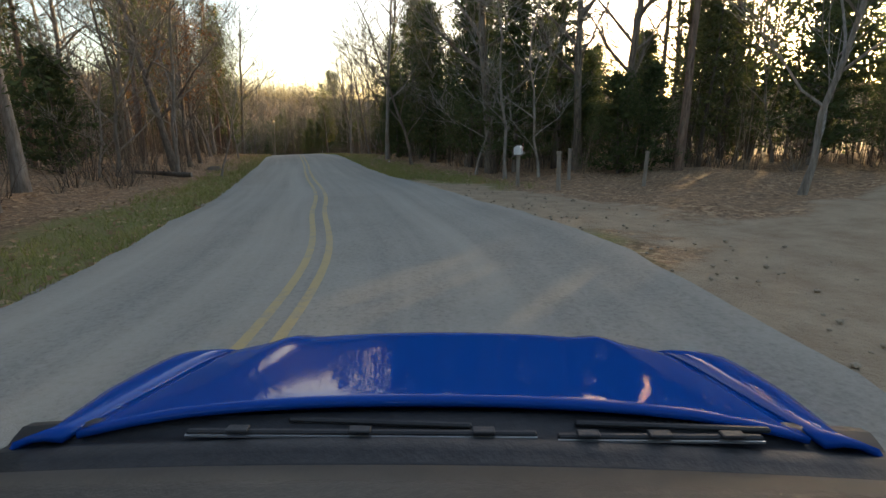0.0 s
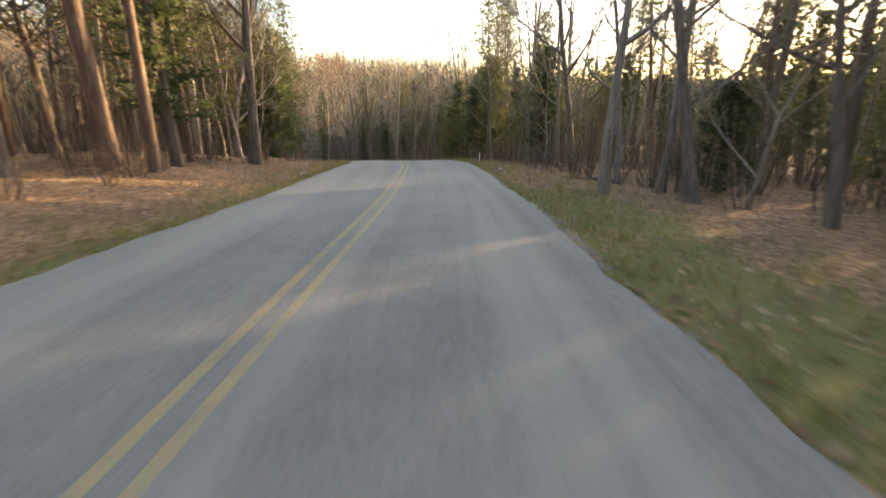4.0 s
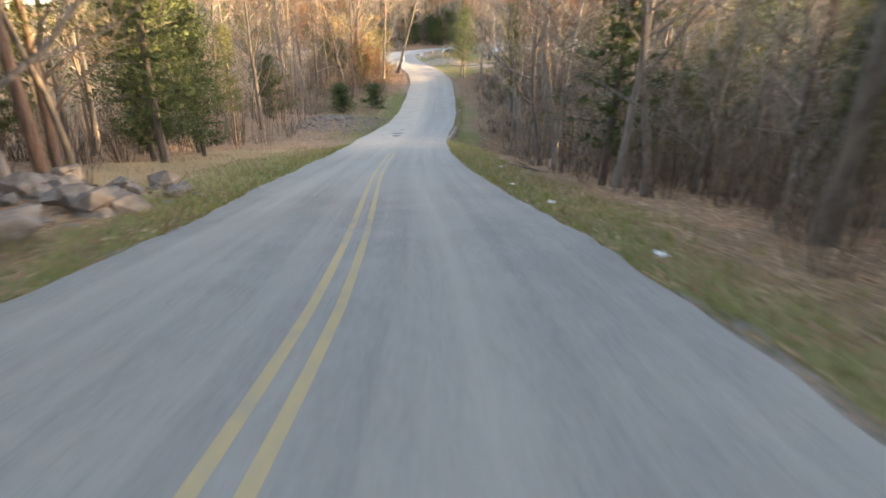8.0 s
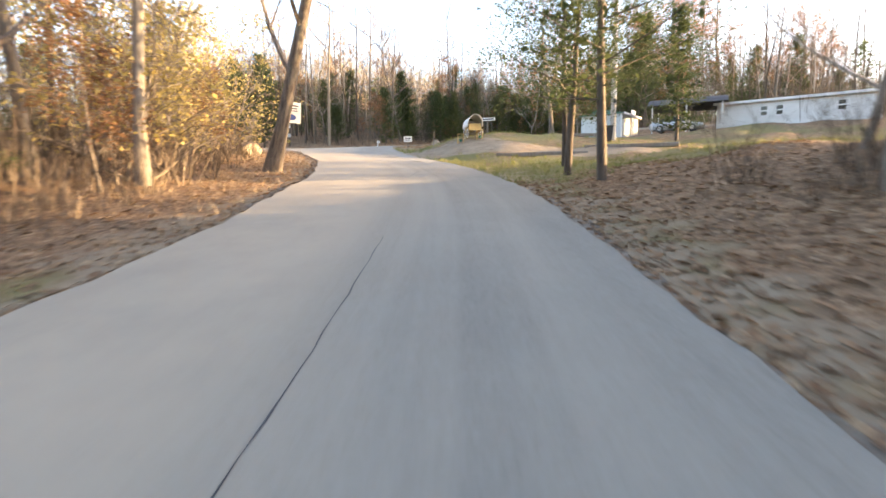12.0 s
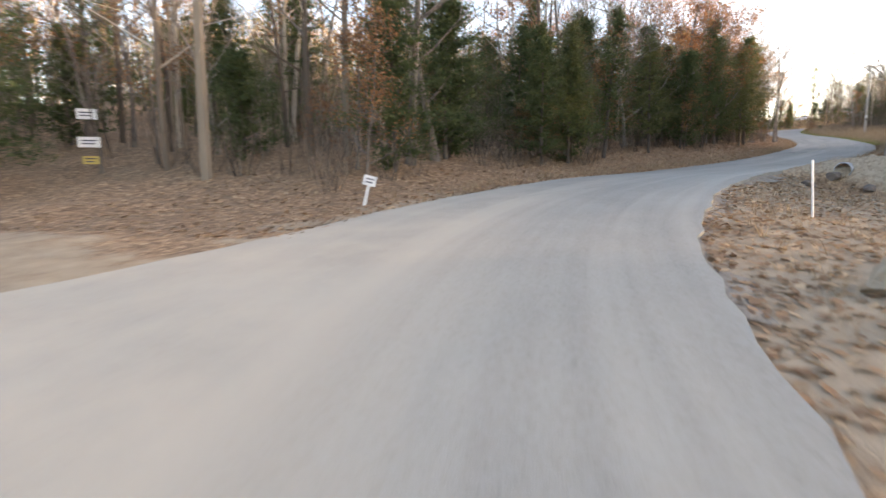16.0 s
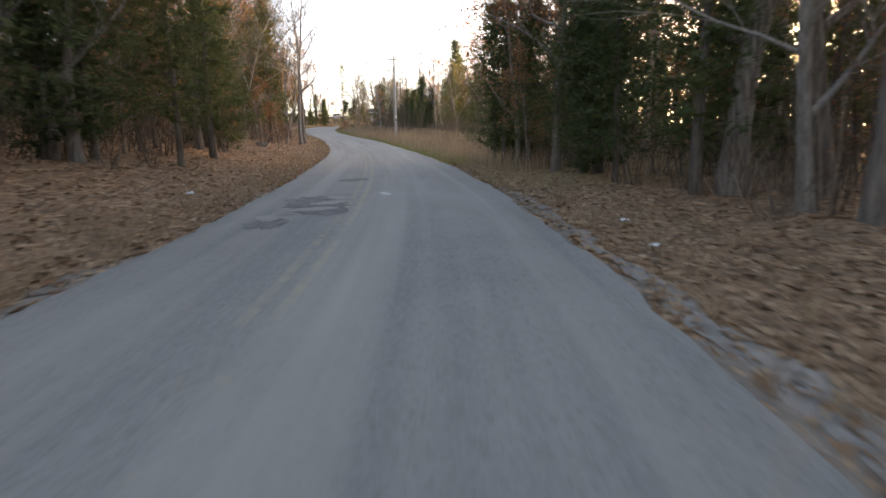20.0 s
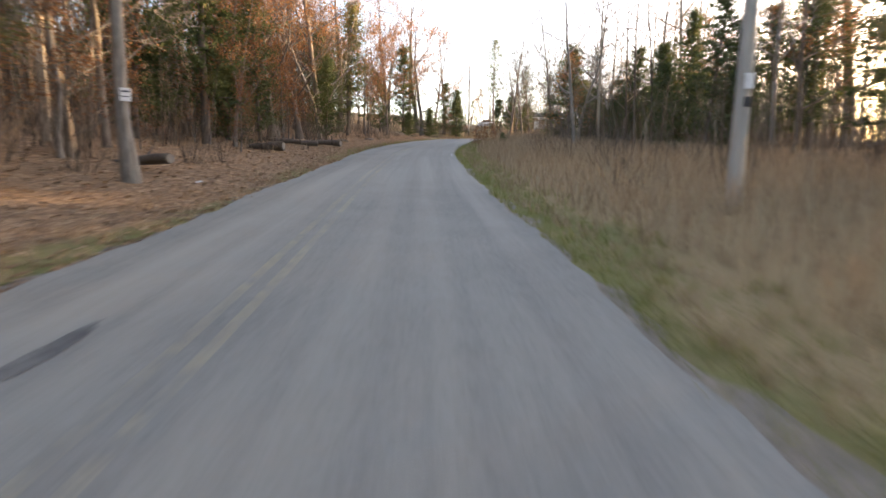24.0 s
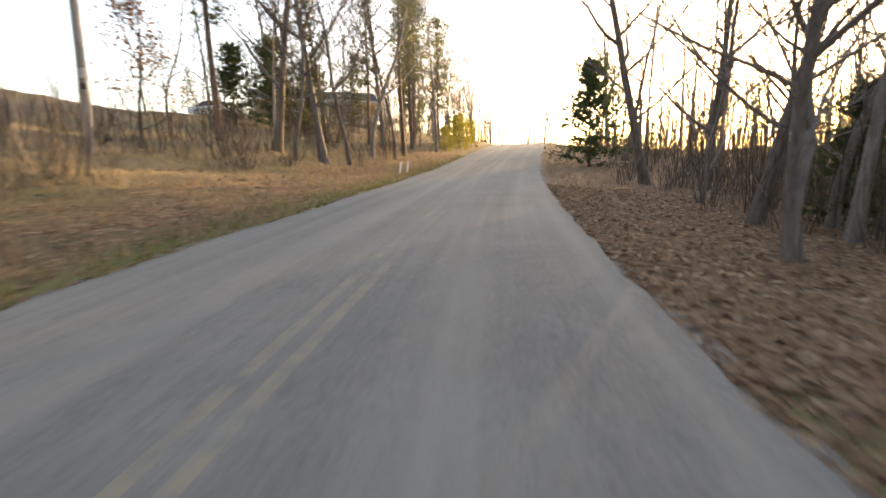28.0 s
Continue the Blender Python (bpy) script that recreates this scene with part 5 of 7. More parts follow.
def riprap(name, seed, n, s0, s1, d0, d1, low, high, material, label):
    """Tumbled stones as one mass."""
    rnd = random.Random(seed)
    protos = []
    for k in range(3):
        bm = bmesh.new()
        bmesh.ops.create_icosphere(bm, subdivisions=1, radius=1.0)
        for v in bm.verts:
            v.co = Vector((v.co.x * rnd.uniform(0.7, 1.2), v.co.y * rnd.uniform(0.7, 1.1), v.co.z * rnd.uniform(0.4, 0.8)))
        bmesh.ops.triangulate(bm, faces=bm.faces)
        bm.verts.ensure_lookup_table()
        protos.append((np.array([v.co for v in bm.verts]), np.array([[v.index for v in f.verts] for f in bm.faces])))
        bm.free()
    heap = Heap()
    rows = [[], [], []]
    for k in range(n):
        x, y, _ = on_road(rnd.uniform(s0, s1), rnd.uniform(d0, d1))
        rows[k % 3].append((x, y, gz(x, y) + 0.02, rnd.uniform(low, high), rnd.uniform(0.6, 1.1), rnd.uniform(0, 6.28)))
    for k in range(3):
        heap.add(*stamp(*protos[k], rows[k]))
    tagged(new(name, heap.mesh(name, (material,))), label, "stones", kind="stuff")


def rubble_heap(name, seed, n, s0, s1, d0, d1, low, high, label):
    """A heap of stones, each a part."""
    rnd = random.Random(seed)
    ob = thing(name, pose(*at((s0 + s1) / 2, (d0 + d1) / 2)), label, "stones")
    base = ob.matrix_world.translation.copy()
    meshes = []
    for k in range(4):
        bm = bmesh.new()
        bmesh.ops.create_icosphere(bm, subdivisions=1, radius=1.0)
        for v in bm.verts:
            v.co = Vector((v.co.x * rnd.uniform(0.75, 1.25), v.co.y * rnd.uniform(0.6, 1.1), v.co.z * rnd.uniform(0.35, 0.8)))
        me = bpy.data.meshes.new("stone")
        bm.to_mesh(me)
        bm.free()
        me.materials.append(ROCK)
        meshes.append(me)
    for k in range(n):
        x, y, _ = on_road(rnd.uniform(s0, s1), rnd.uniform(d0, d1))
        o = new("stone", meshes[k % 4])
        o.parent = ob
        size = low + (high - low) * rnd.random() ** 1.8
        o.matrix_basis = Matrix.Translation(Vector((x, y, gz(x, y) + size * rnd.uniform(-0.35, 0.55))) - base) @ pose(0, 0, 0, rnd.uniform(-25, 25), rnd.uniform(-25, 25), rnd.uniform(0, 360)) @ Matrix.Scale(size, 4)


rubble_heap("rubble_heap", 1, 300, 128.6, 138.5, -8.2, -3.0, 0.06, 0.24, "heap of tumbled grey rubble stones beside the road")
riprap("rubble_fines", 8, 1500, 128.5, 138.8, -8.6, -2.95, 0.03, 0.11, ROCK, "small broken stones packed between the rubble")
rubble_heap("rubble_bank", 2, 210, 91.5, 104.5, -7.2, -3.6, 0.08, 0.5, "scattered grey rubble stones on the leafy bank")
riprap("drive_rubble", 3, 420, 205, 215, 2.7, 3.7, 0.015, 0.05, ROCK_TAN, "pale crushed stone along the drive's mouth")
riprap("ditch_gravel", 4, 420, 196, 212, 2.8, 3.5, 0.012, 0.035, ROCK_TAN, "pale gravel along the broken road edge")
riprap("drive_edge_stones", 5, 110, 212.6, 213.8, 3.4, 9, 0.06, 0.16, ROCK_TAN, "row of pale stones along the drive's edge")
riprap("ditch_clods", 7, 260, 199, 209, 3.6, 8.5, 0.015, 0.05, ROCK_TAN, "brown clods and small stones on the ditch bank")
riprap("verge_gravel", 6, 300, 0, 14, 2.8, 5.5, 0.01, 0.035, ROCK_TAN, "loose gravel on the dirt pull-out")

# ---- marks on the road ----


def blotch(name, s, d, along, across, seed, material, lift=0.006):
    rnd = random.Random(seed)
    n = 40
    v, f = [], []
    x, y, z = road_top(s, d)
    v.append((x, y, z + lift))
    for k in range(n):
        a = k * 2 * math.pi / n
        r = 1 + 0.35 * math.sin(2 * a + seed) * rnd.uniform(0.5, 1) + rnd.uniform(-0.18, 0.18)
        x, y, z = road_top(s + math.cos(a) * along * r / 2, d + math.sin(a) * across * r / 2)
        v.append((x, y, z + lift))
    for k in range(n):
        f.append((0, 1 + k, 1 + (k + 1) % n))
    return part(name, mesh_of(name, v, f), material, road)


def crack(s0, d0, s1, d1, width=0.035, wander=0.05, seed=1):
    rnd = random.Random(seed)
    n = max(6, int(math.hypot(s1 - s0, d1 - d0) * 4))
    ribbon("crack", [(s0 + (s1 - s0) * k / n, d0 + (d1 - d0) * k / n + rnd.uniform(-wander, wander)) for k in range(n + 1)], width, TAR, road, 0.003, 0.8)


blotch("patch", 128.8, -0.95, 0.7, 1.1, 1, PATCH)
blotch("patch", 127.2, -0.8, 0.8, 0.7, 2, PATCH)
blotch("patch", 131.2, -0.9, 0.3, 0.5, 21, PATCH)
blotch("broken_patch", 228.6, -1.0, 2.4, 1.2, 3, PATCH)
for k in range(9):
    crack(227.3 + 0.33 * k, -1.75 + 0.06 * k, 227.7 + 0.36 * k, -0.35 + 0.05 * k, 0.13, 0.05, 70 + k)
blotch("broken_patch", 226.6, -1.4, 1.1, 0.5, 5, PATCH)
blotch("broken_patch", 233.4, -0.65, 0.9, 0.7, 6, PATCH)
for s, d, along, across, k in ((228.0, -0.95, 0.5, 0.75, 31), (228.8, -0.8, 0.45, 0.7, 32), (229.6, -0.72, 0.35, 0.55, 33), (227.1, -1.5, 0.5, 0.4, 34)):
    blotch("pale_piece", s, d, along, across, k, PATCH_PALE, 0.012)
blotch("pale_patch", 216.6, -0.75, 1.9, 1.1, 7, PATCH_PALE)
blotch("dark_patch", 215.2, -0.9, 0.4, 1.0, 8, PATCH, 0.005)
blotch("pale_patch", 230.2, 0.22, 0.5, 0.25, 9, WHITE_WORN)
blotch("dark_patch", 268.0, 0.73, 2.2, 0.35, 10, PATCH)
blotch("dark_patch", 261.0, 0.3, 1.2, 0.3, 11, PATCH)
blotch("dark_patch", 268.6, -1.26, 0.9, 0.2, 12, PATCH)
blotch("dark_patch", 276.6, -1.3, 1.0, 0.2, 13, PATCH)
blotch("broken_patch", 170.8, 1.6, 1.4, 0.8, 14, PATCH_PALE)
blotch("broken_patch", 170.4, 1.7, 0.5, 0.4, 15, PATCH, 0.010)
blotch("dark_patch", 173.3, 1.4, 0.5, 0.6, 16, PATCH)
blotch("dark_patch", 297.4, 0.36, 0.25, 0.3, 17, PATCH)
blotch("dark_patch", 322.0, 2.0, 0.9, 0.4, 19, PATCH)
blotch("dark_patch", 317.9, -1.4, 1.2, 0.4, 20, PATCH)
for k, (s0, d0, s1, d1) in enumerate(((196.8, -0.85, 200.6, 0.69), (200.6, 0.69, 204.6, 1.65), (207.5, 1.4, 213.5, 1.52), (127.5, -0.5, 134, -0.12), (163.0, 0.4, 165.2, 0.95), (173, 0.25, 176, 0.35),
                                      (208.4, -0.15, 210.3, 0.22), (226, -1.5, 230, -0.6), (227, -1.6, 229.5, -0.3), (331.5, 1.0, 334.5, 1.05), (213, 0.9, 219, 0.7))):
    crack(s0, d0, s1, d1, 0.010 if k > 1 else 0.018, 0.018, 40 + k)
crack(139, 0.08, 147, 0.13, 0.014, 0.012, 61)
crack(147, 0.13, 156, 0.22, 0.010, 0.012, 62)
ribbon("edge_line", [(s, np.interp(s, EDGE_S, EDGE_R) - 0.18) for s in np.arange(300.5, 303, 0.5)], 0.07, WHITE_WORN, road, 0.005, 0.5)
ribbon("edge_line", [(s, np.interp(s, EDGE_S, EDGE_R) - 0.3) for s in np.arange(321, 324, 0.25)], 0.10, WHITE_WORN, road, 0.004, 1.1)

# ---- landmark trees ----


def tree_at(kind, s, d, size=1.0, turn=0.0, lean=(0, 0), label="", tall=1.0):
    x, y, _ = on_road(s, d)
    return plant(kind, x, y, size, turn, lean, label, "", 0.0, tall)


lawn = cedar_tree(86, 8.2, 3.8, 17000, 0.21, 0.12, 0.6, 0.085, 300, 0.28, 0.5)
LAWN = tree_kind("cedar_tree", (lawn[0], None, lawn[1]), (BARK_DARK, None, CEDAR), "evergreen on the lawn with a bare lower trunk")
LANDMARKS = [
    (BARE[0], 389.0, -10.0, 0.95, 200, (0, 0), ""), (BARE[4], 378.5, -24.0, 0.9, 60, (0, 2), ""), (BARE[5], 371.0, -27.0, 0.9, 120, (0, 0), ""), (BARE[2], 366.0, -24.5, 1.0, 0, (0, 0), ""), (BARE[0], 392.5, -5.6, 0.9, 90, (0, 0), ""), (PINES[2], 376.0, -5.8, 0.85, 40, (0, 0), ""), (BARE[1], 372.0, -5.2, 0.85, 160, (0, 0), ""),
    (BARE[2], 8.3, 10.2, 0.95, 10, (0, -3), "pale forked young tree beside the dirt pull-out"), (BARE[3], 17.4, 12.3, 1.0, 80, (0, 6), "large leaning forked tree at the wood's edge"),
    (BARE[2], 22.1, -7.8, 1.05, 30, (0, 5), "pale leaning tree trunk at the wood's edge"), (BARE[6], 22.6, -4.0, 0.8, 50, (0, 4), "thin pale sapling on the grassy verge"), (BARE[2], 22.7, -5.8, 1.1, 70, (3, -3), "twisted pale tree at the wood's edge"),
    (BARE[6], 16.2, 6.6, 1.3, 90, (0, -3), ""), (BARE[6], 18.6, 6.3, 1.0, 20, (0, 2), ""), (BARE[4], 27.3, 5.6, 1.0, 0, (0, -5), "dead tree with a broken limb at the wood's edge"),
    (BARE[1], 33.5, 5.4, 1.0, 0, (0, 0), "straight trunk at the road's edge"), (BARE[2], 40.0, -4.8, 0.9, 0, (0, -3), "pale slender tree leaning over the verge"),
    (BARE[3], 60.1, -5.8, 1.05, 150, (0, 3), "large old tree with wide spreading limbs"), (BARE[4], 61.0, -7.2, 0.9, 0, (0, 0), ""), (BARE[5], 62.3, -6.9, 0.9, 40, (0, 0), ""), (BARE[1], 52.6, 5.2, 0.9, 20, (0, 0), "pale trunk standing over the grass"),
    (BARE[5], 72.1, 6.9, 0.8, 20, (0, 4), ""), (BARE[1], 90.9, 7.4, 0.9, 60, (0, 0), "dark trunk at the wood's edge"), (BARE[5], 102.7, -6.6, 1.0, 60, (0, 6), "leaning tree with its upper trunk in the sun"), (BARE[4], 105.3, -7.0, 1.0, 90, (0, 5), "leaning tree with its upper trunk in the sun"),
    (PINES[2], 122.5, -9.5, 0.55, 0, (0, 0), "young pine on the grassy verge"), (BARE[3], 129, -10.5, 0.85, 20, (0, 0), "wide spreading leafless tree beside the rubble heap"),
    (CEDARS[1], 156.5, -8.6, 0.6, 40, (0, 0), ""), (CEDARS[0], 158.5, -7.6, 0.5, 10, (0, 0), ""), (CEDARS[1], 333.5, 11.0, 0.6, 0, (0, 0), ""), (CEDARS[0], 328.5, 14.0, 0.75, 30, (0, 0), ""), (CEDARS[1], 323.0, 14.6, 0.65, 60, (0, 0), ""), (CEDARS[0], 318.0, 15.4, 0.7, 90, (0, 0), ""), (CEDARS[2], 312.5, 15.8, 0.65, 20, (0, 0), ""), (CEDARS[1], 307.5, 14.8, 0.6, 70, (0, 0), ""), (CEDARS[0], 301.5, 16.5, 0.7, 10, (0, 0), ""), (CEDARS[0], 338.3, -6.8, 0.85, 40, (0, 0), ""), (CEDARS[1], 340.4, -9.8, 0.75, 40, (0, 0), ""), (CEDARS[1], 337.0, 8.8, 0.7, 15, (0, 0), ""), (CEDARS[0], 341.5, 9.6, 0.75, 80, (0, 0), ""), (BARE[3], 165.9, -3.55, 1.1, 200, (-9, 8), "old tree at the road's edge with a white board nailed on"), (BARE[1], 161.5, -5.6, 1.05, 100, (0, 0), "tall straight trunk in the sun"),
    (LAWN, 164.7, 5.4, 0.85, 0, (0, 0), ""), (LAWN, 162.3, 4.5, 0.9, 110, (0, 0), ""), (LAWN, 160.4, 4.6, 1.0, 240, (0, 0), "evergreen on the bank with a bare lower trunk"), (CEDARS[1], 172.5, 17.5, 0.85, 60, (0, 0), ""), (CEDARS[2], 118.2, -9.6, 0.85, 0, (0, 0), ""), (CEDARS[1], 116.0, -8.4, 0.8, 50, (0, 0), ""), (CEDARS[3], 133.5, -11.6, 1.15, 0, (0, 0), "rounded cedar standing alone in the clearing"), (BARE[1], 155.6, 6.2, 0.9, 0, (0, 0), "thick trunk on the leafy bank"),
    (OAKS[3], 180.7, 12.2, 0.62, 0, (0, 0), "broad oak with brown leaves on the knoll"), (BARE[6], 206.5, 6.6, 1.2, 0, (0, 2), ""), (BARE[6], 216.7, 5.4, 1.0, 0, (0, 0), ""), (BARE[4], 214.6, 6.3, 0.85, 0, (0, 0), "pale tree with a red board nailed on"),
    (BARE[2], 214.3, 7.2, 0.95, 20, (0, 0), ""), (BARE[3], 224.6, 7.6, 0.95, 0, (0, 2), "large dark trunk at the wood's edge"), (BARE[5], 226.7, 6.9, 0.9, 0, (0, -3), ""), (CEDARS[2], 229, 6.4, 0.8, 0, (0, 0), ""), (CEDARS[1], 232, 6.0, 0.8, 40, (0, 0), ""),
    (CEDARS[2], 234.5, 6.6, 0.75, 140, (0, 0), ""), (OAKS[1], 237, 7.0, 0.8, 0, (0, 0), ""), (OAKS[1], 235.5, 5.6, 0.85, 50, (0, 0), ""), (OAKS[0], 239.5, 5.4, 0.95, 150, (0, 0), ""), (OAKS[0], 230.5, -6.0, 1.0, 20, (0, 0), ""), (OAKS[1], 225.0, -6.6, 0.8, 70, (0, 0), ""), (OAKS[1], 239.0, -6.2, 0.8, 130, (0, 0), ""), (OAKS[0], 220.0, -7.5, 1.0, 10, (0, 0), ""), (BARE[3], 228.3, 8.5, 1.1, 30, (0, 0), "tall forked tree above the cedars"),
    (CEDARS[4], 262.5, -6.6, 1.15, 0, (0, 0), ""), (CEDARS[1], 266.5, -7.6, 1.05, 90, (0, 0), ""), (CEDARS[4], 271.0, -8.2, 1.2, 170, (0, 0), ""), (CEDARS[2], 276.0, -9.0, 1.0, 20, (0, 0), ""), (BARE[1], 261.1, -4.4, 0.95, 0, (0, 0), "leaning grey trunk on the leafy bank"), (BARE[6], 260.1, -5.4, 1.2, 0, (0, 0), ""), (BARE[5], 277.6, -5.1, 0.9, 0, (0, -3), ""), (BARE[1], 264.0, -4.2, 1.0, 80, (0, -4), "grey forked trunk beside the road"),
    (BARE[1], 285.1, -5.0, 1.0, 40, (0, -3), "tree with a small white board nailed on"), (BARE[1], 282.6, -6.4, 1.0, 70, (0, -4), "grey trunk beside the road"),
    (CEDARS[0], 340.0, -8.0, 0.7, 0, (0, 0), "young cedar on the open slope"), (OAKS[3], 333.4, -8.4, 0.85, 0, (0, 0), "large oak with rusty leaves beside the small drive"), (CEDARS[3], 332.0, -6.4, 0.75, 0, (0, 0), "spreading olive cedar beside the small drive"),
    (CEDARS[3], 364.0, 5.2, 1.45, 0, (0, 0), "small dark cedar among bare trunks"), (OAKS[0], 336.2, -12.6, 1.0, 0, (0, 0), ""), (CEDARS[3], 328.6, -6.8, 0.6, 0, (0, 0), ""), (OAKS[1], 329.5, -10.5, 0.9, 0, (0, 0), ""), (CEDARS[3], 345.5, 8.2, 0.7, 0, (0, 0), "small spreading cedar among bare trunks"), (CEDARS[3], 314.6, 5.3, 0.25, 0, (0, 0), "very small cedar in the dry grass"), (BARE[3], 335.5, 6.4, 0.9, 0, (0, 0), "large forked tree at the road's edge"),
    (BARE[5], 341.3, 4.9, 0.8, 10, (0, -3), "dark trunk on the leafy verge"), (BARE[6], 341.4, 4.9, 1.1, 60, (0, 3), ""), (BARE[1], 343.4, 6.9, 0.8, 10, (0, 2), ""), (BARE[5], 345.2, 7.6, 0.8, 90, (0, -2), ""), (BARE[2], 349.8, 6.7, 0.9, 0, (0, 0), ""), (BARE[4], 345, 8.5, 1.0, 0, (0, 4), ""), (BARE[0], 338, 9, 0.95, 0, (0, 0), ""), (BARE[3], 354.5, 6.3, 0.9, 0, (0, -4), ""), (BARE[3], 345.3, 6.2, 0.7, 140, (0, 5), ""),
    (BARE[3], 356.5, -7.2, 0.95, 0, (0, 0), "tall straight trunk on the bank below the house"), (BARE[0], 357.6, -6.4, 1.05, 60, (0, 0), "tall straight trunk on the bank below the house"), (BARE[5], 361.8, -6.7, 1.05, 120, (0, 0), "tall straight trunk on the bank below the house"),
    (BARE[3], 374, -19, 1.0, 0, (0, 0), "large spreading tree on the lawn"), (CEDARS[3], 367, -15.4, 1.5, 0, (0, 0), "dense dark evergreen on the slope"), (CEDARS[3], 365.6, -17.4, 1.3, 70, (0, 0), ""), (CEDARS[3], 368.6, -13.6, 1.25, 130, (0, 0), ""), (BARE[4], 363, -5.7, 1.2, 0, (0, 0), ""), (PINES[1], 366, -6, 0.8, 80, (0, 0), ""),
    (PINES[0], 370, -6.5, 0.85, 160, (0, 0), ""), (PINES[1], 374, -7.5, 0.8, 250, (0, 0), ""), (PINES[0], 368, -9, 0.75, 20, (0, 0), ""), (BARE[4], 379, -5.5, 0.9, 0, (0, 0), ""), (BARE[0], 385, -6, 0.9, 0, (0, 0), ""),
]
for kind, s, d, size, turn, lean, label in LANDMARKS:
    tree_at(kind, s, d, size, turn, lean, label)
gold = cedar_tree(400, 2.6, 1.5, 2600, 0.0, 0.03, 0.4, 0.15)
GOLD = tree_kind("yellow_shrub", (gold[0], None, gold[1]), (BARK, None, YELLOWLEAF), "rounded yellow-green shrub beside the road", "shrub")
for s, d, size in ((377, -4.4, 1.0), (380, -4.8, 1.1), (383, -4.3, 0.9), (374, -5.0, 0.7)):
    tree_at(GOLD, s, d, size)
bush = cedar_tree(88, 2.3, 1.5, 5200, 0.0, 0.05, 0.3, 0.10, 700, 0.28, 0.38)
BUSH = tree_kind("cedar_bush", (bush[0], None, bush[1]), (BARK_DARK, None, CEDAR), "small round dark cedar in dry grass", "bush")
tree_at(BUSH, 143.4, -4.9)
tree_at(BUSH, 141.0, -7.6, 1.1, 50)
# few dry leaves; the gold of sunlit twigs is put into their colour
gold_heaps = bare_tree(410, 5.5, 0.05, 0.06, 1.0, 14, 6, 4, 0.2, 800)
THICKET = tree_kind("leafy_sapling", gold_heaps, (BARK_PALE, TWIGWOOD, SUN_GOLD), "young tree with a few dry leaves, coloured gold for the low sun")
rnd = random.Random(78)
for k in range(28):
    s = rnd.uniform(162, 181)
    tree_at(THICKET, s, -rnd.uniform(5.4, 13), rnd.uniform(0.6, 1.25), rnd.uniform(0, 360), (rnd.gauss(0, 5), rnd.gauss(0, 5)))
for k, (s, d, size) in enumerate(((78, -5.2, 0.8), (80.5, -6.4, 0.85), (83, -5.6, 0.8), (85.5, -7.2, 0.9), (88, -6.2, 0.85), (90.5, -7.6, 0.9), (93, -6.4, 0.8), (96, -7.2, 0.9), (99, -6.2, 0.8), (101.5, -7.4, 0.85), (104, -6.8, 0.8), (106.5, -8.2, 0.9), (94.5, -9.5, 0.95), (98, -9.0, 0.9), (87, -9.5, 0.95), (91, -10.0, 0.9), (54, -6.6, 0.85), (58.5, -7.6, 0.9))):
    tree_at(PINES[k % 3], s, d, size, s * 40, (0, (k % 4) - 1.5))
for s, d, size in ((79.0, -6.4, 0.85), (82.0, -6.0, 0.9), (85.0, -6.3, 0.85), (89.2, -5.7, 0.85), (91.6, -6.4, 0.9), (110.5, -7.4, 0.9), (112.5, -8.8, 0.95), (70, -6.2, 0.8), (73, -6.8, 0.85), (75.5, -6.0, 0.7)):
    tree_at(CEDARS[int(s) % 3], s, d, size, s * 40)
rnd = random.Random(90)
for sd, s0, s1, n, near, far in ((-1, 198, 246, 22, 4.8, 7.5), (1, 226, 243, 9, 5.0, 7.5), (1, 18, 46, 8, 6.5, 10), (1, 300, 332, 8, 13, 17), (-1, 64, 84, 5, 6.4, 9.0)):
    for k in range(n):      # a close wall of low evergreens at the wood's edge
        tree_at(CEDARS[(0, 1, 4, 2)[k % 4]], rnd.uniform(s0, s1), sd * rnd.uniform(near, far), rnd.uniform(0.5, 0.85), rnd.uniform(0, 360), (rnd.gauss(0, 2), rnd.gauss(0, 2)))
for k in range(26):     # evergreens added deeper in the woods, towards the low sun, to shade the road
    x, y, _ = on_road(5 + 2.1 * k if k < 11 else 92 + 2.0 * (k - 11), 0)
    far = 27 + 4 * (k % 3)
    plant(CEDARS[k % 3], x + sx * far, y + sy * far, (1.15, 1.0, 0.95)[k % 3], k * 70, (0, 0), "", "roadside trees")
rnd = random.Random(83)
for k in range(20):     # low oaks and cedars along the leafy bank
    s, d = rnd.uniform(292, 333), -rnd.uniform(6.4, 12.5)
    x, y, _ = on_road(s, d)
    if max(side_drives(np.array([x]), np.array([y])))[0] < 0.1:
        plant((OAKS[2], CEDARS[3], OAKS[0], CEDARS[1], OAKS[2])[k % 5], x, y, rnd.uniform(0.6, 0.9), rnd.uniform(0, 360), (rnd.gauss(0, 2), rnd.gauss(0, 2)), "", "roadside trees")
rnd = random.Random(79)
for k in range(44):
    x, y = rnd.uniform(-150, -116), rnd.uniform(140, 162)
    s, d, _ = side_of(x, y)
    if d[0] > -8.5 or max(side_drives(np.array([x]), np.array([y])))[0] > 0.1 or (x > -126 and abs(y - 149.75 + (x + 122.65) * 0.27) < 2.6):
        continue
    plant((CEDARS[0], CEDARS[1], BARE[k % 7], OAKS[0], BARE[2])[k % 5], x, y, rnd.uniform(0.75, 1.05), rnd.uniform(0, 360), (rnd.gauss(0, 2), rnd.gauss(0, 2)), "", "roadside trees")
rnd = random.Random(77)
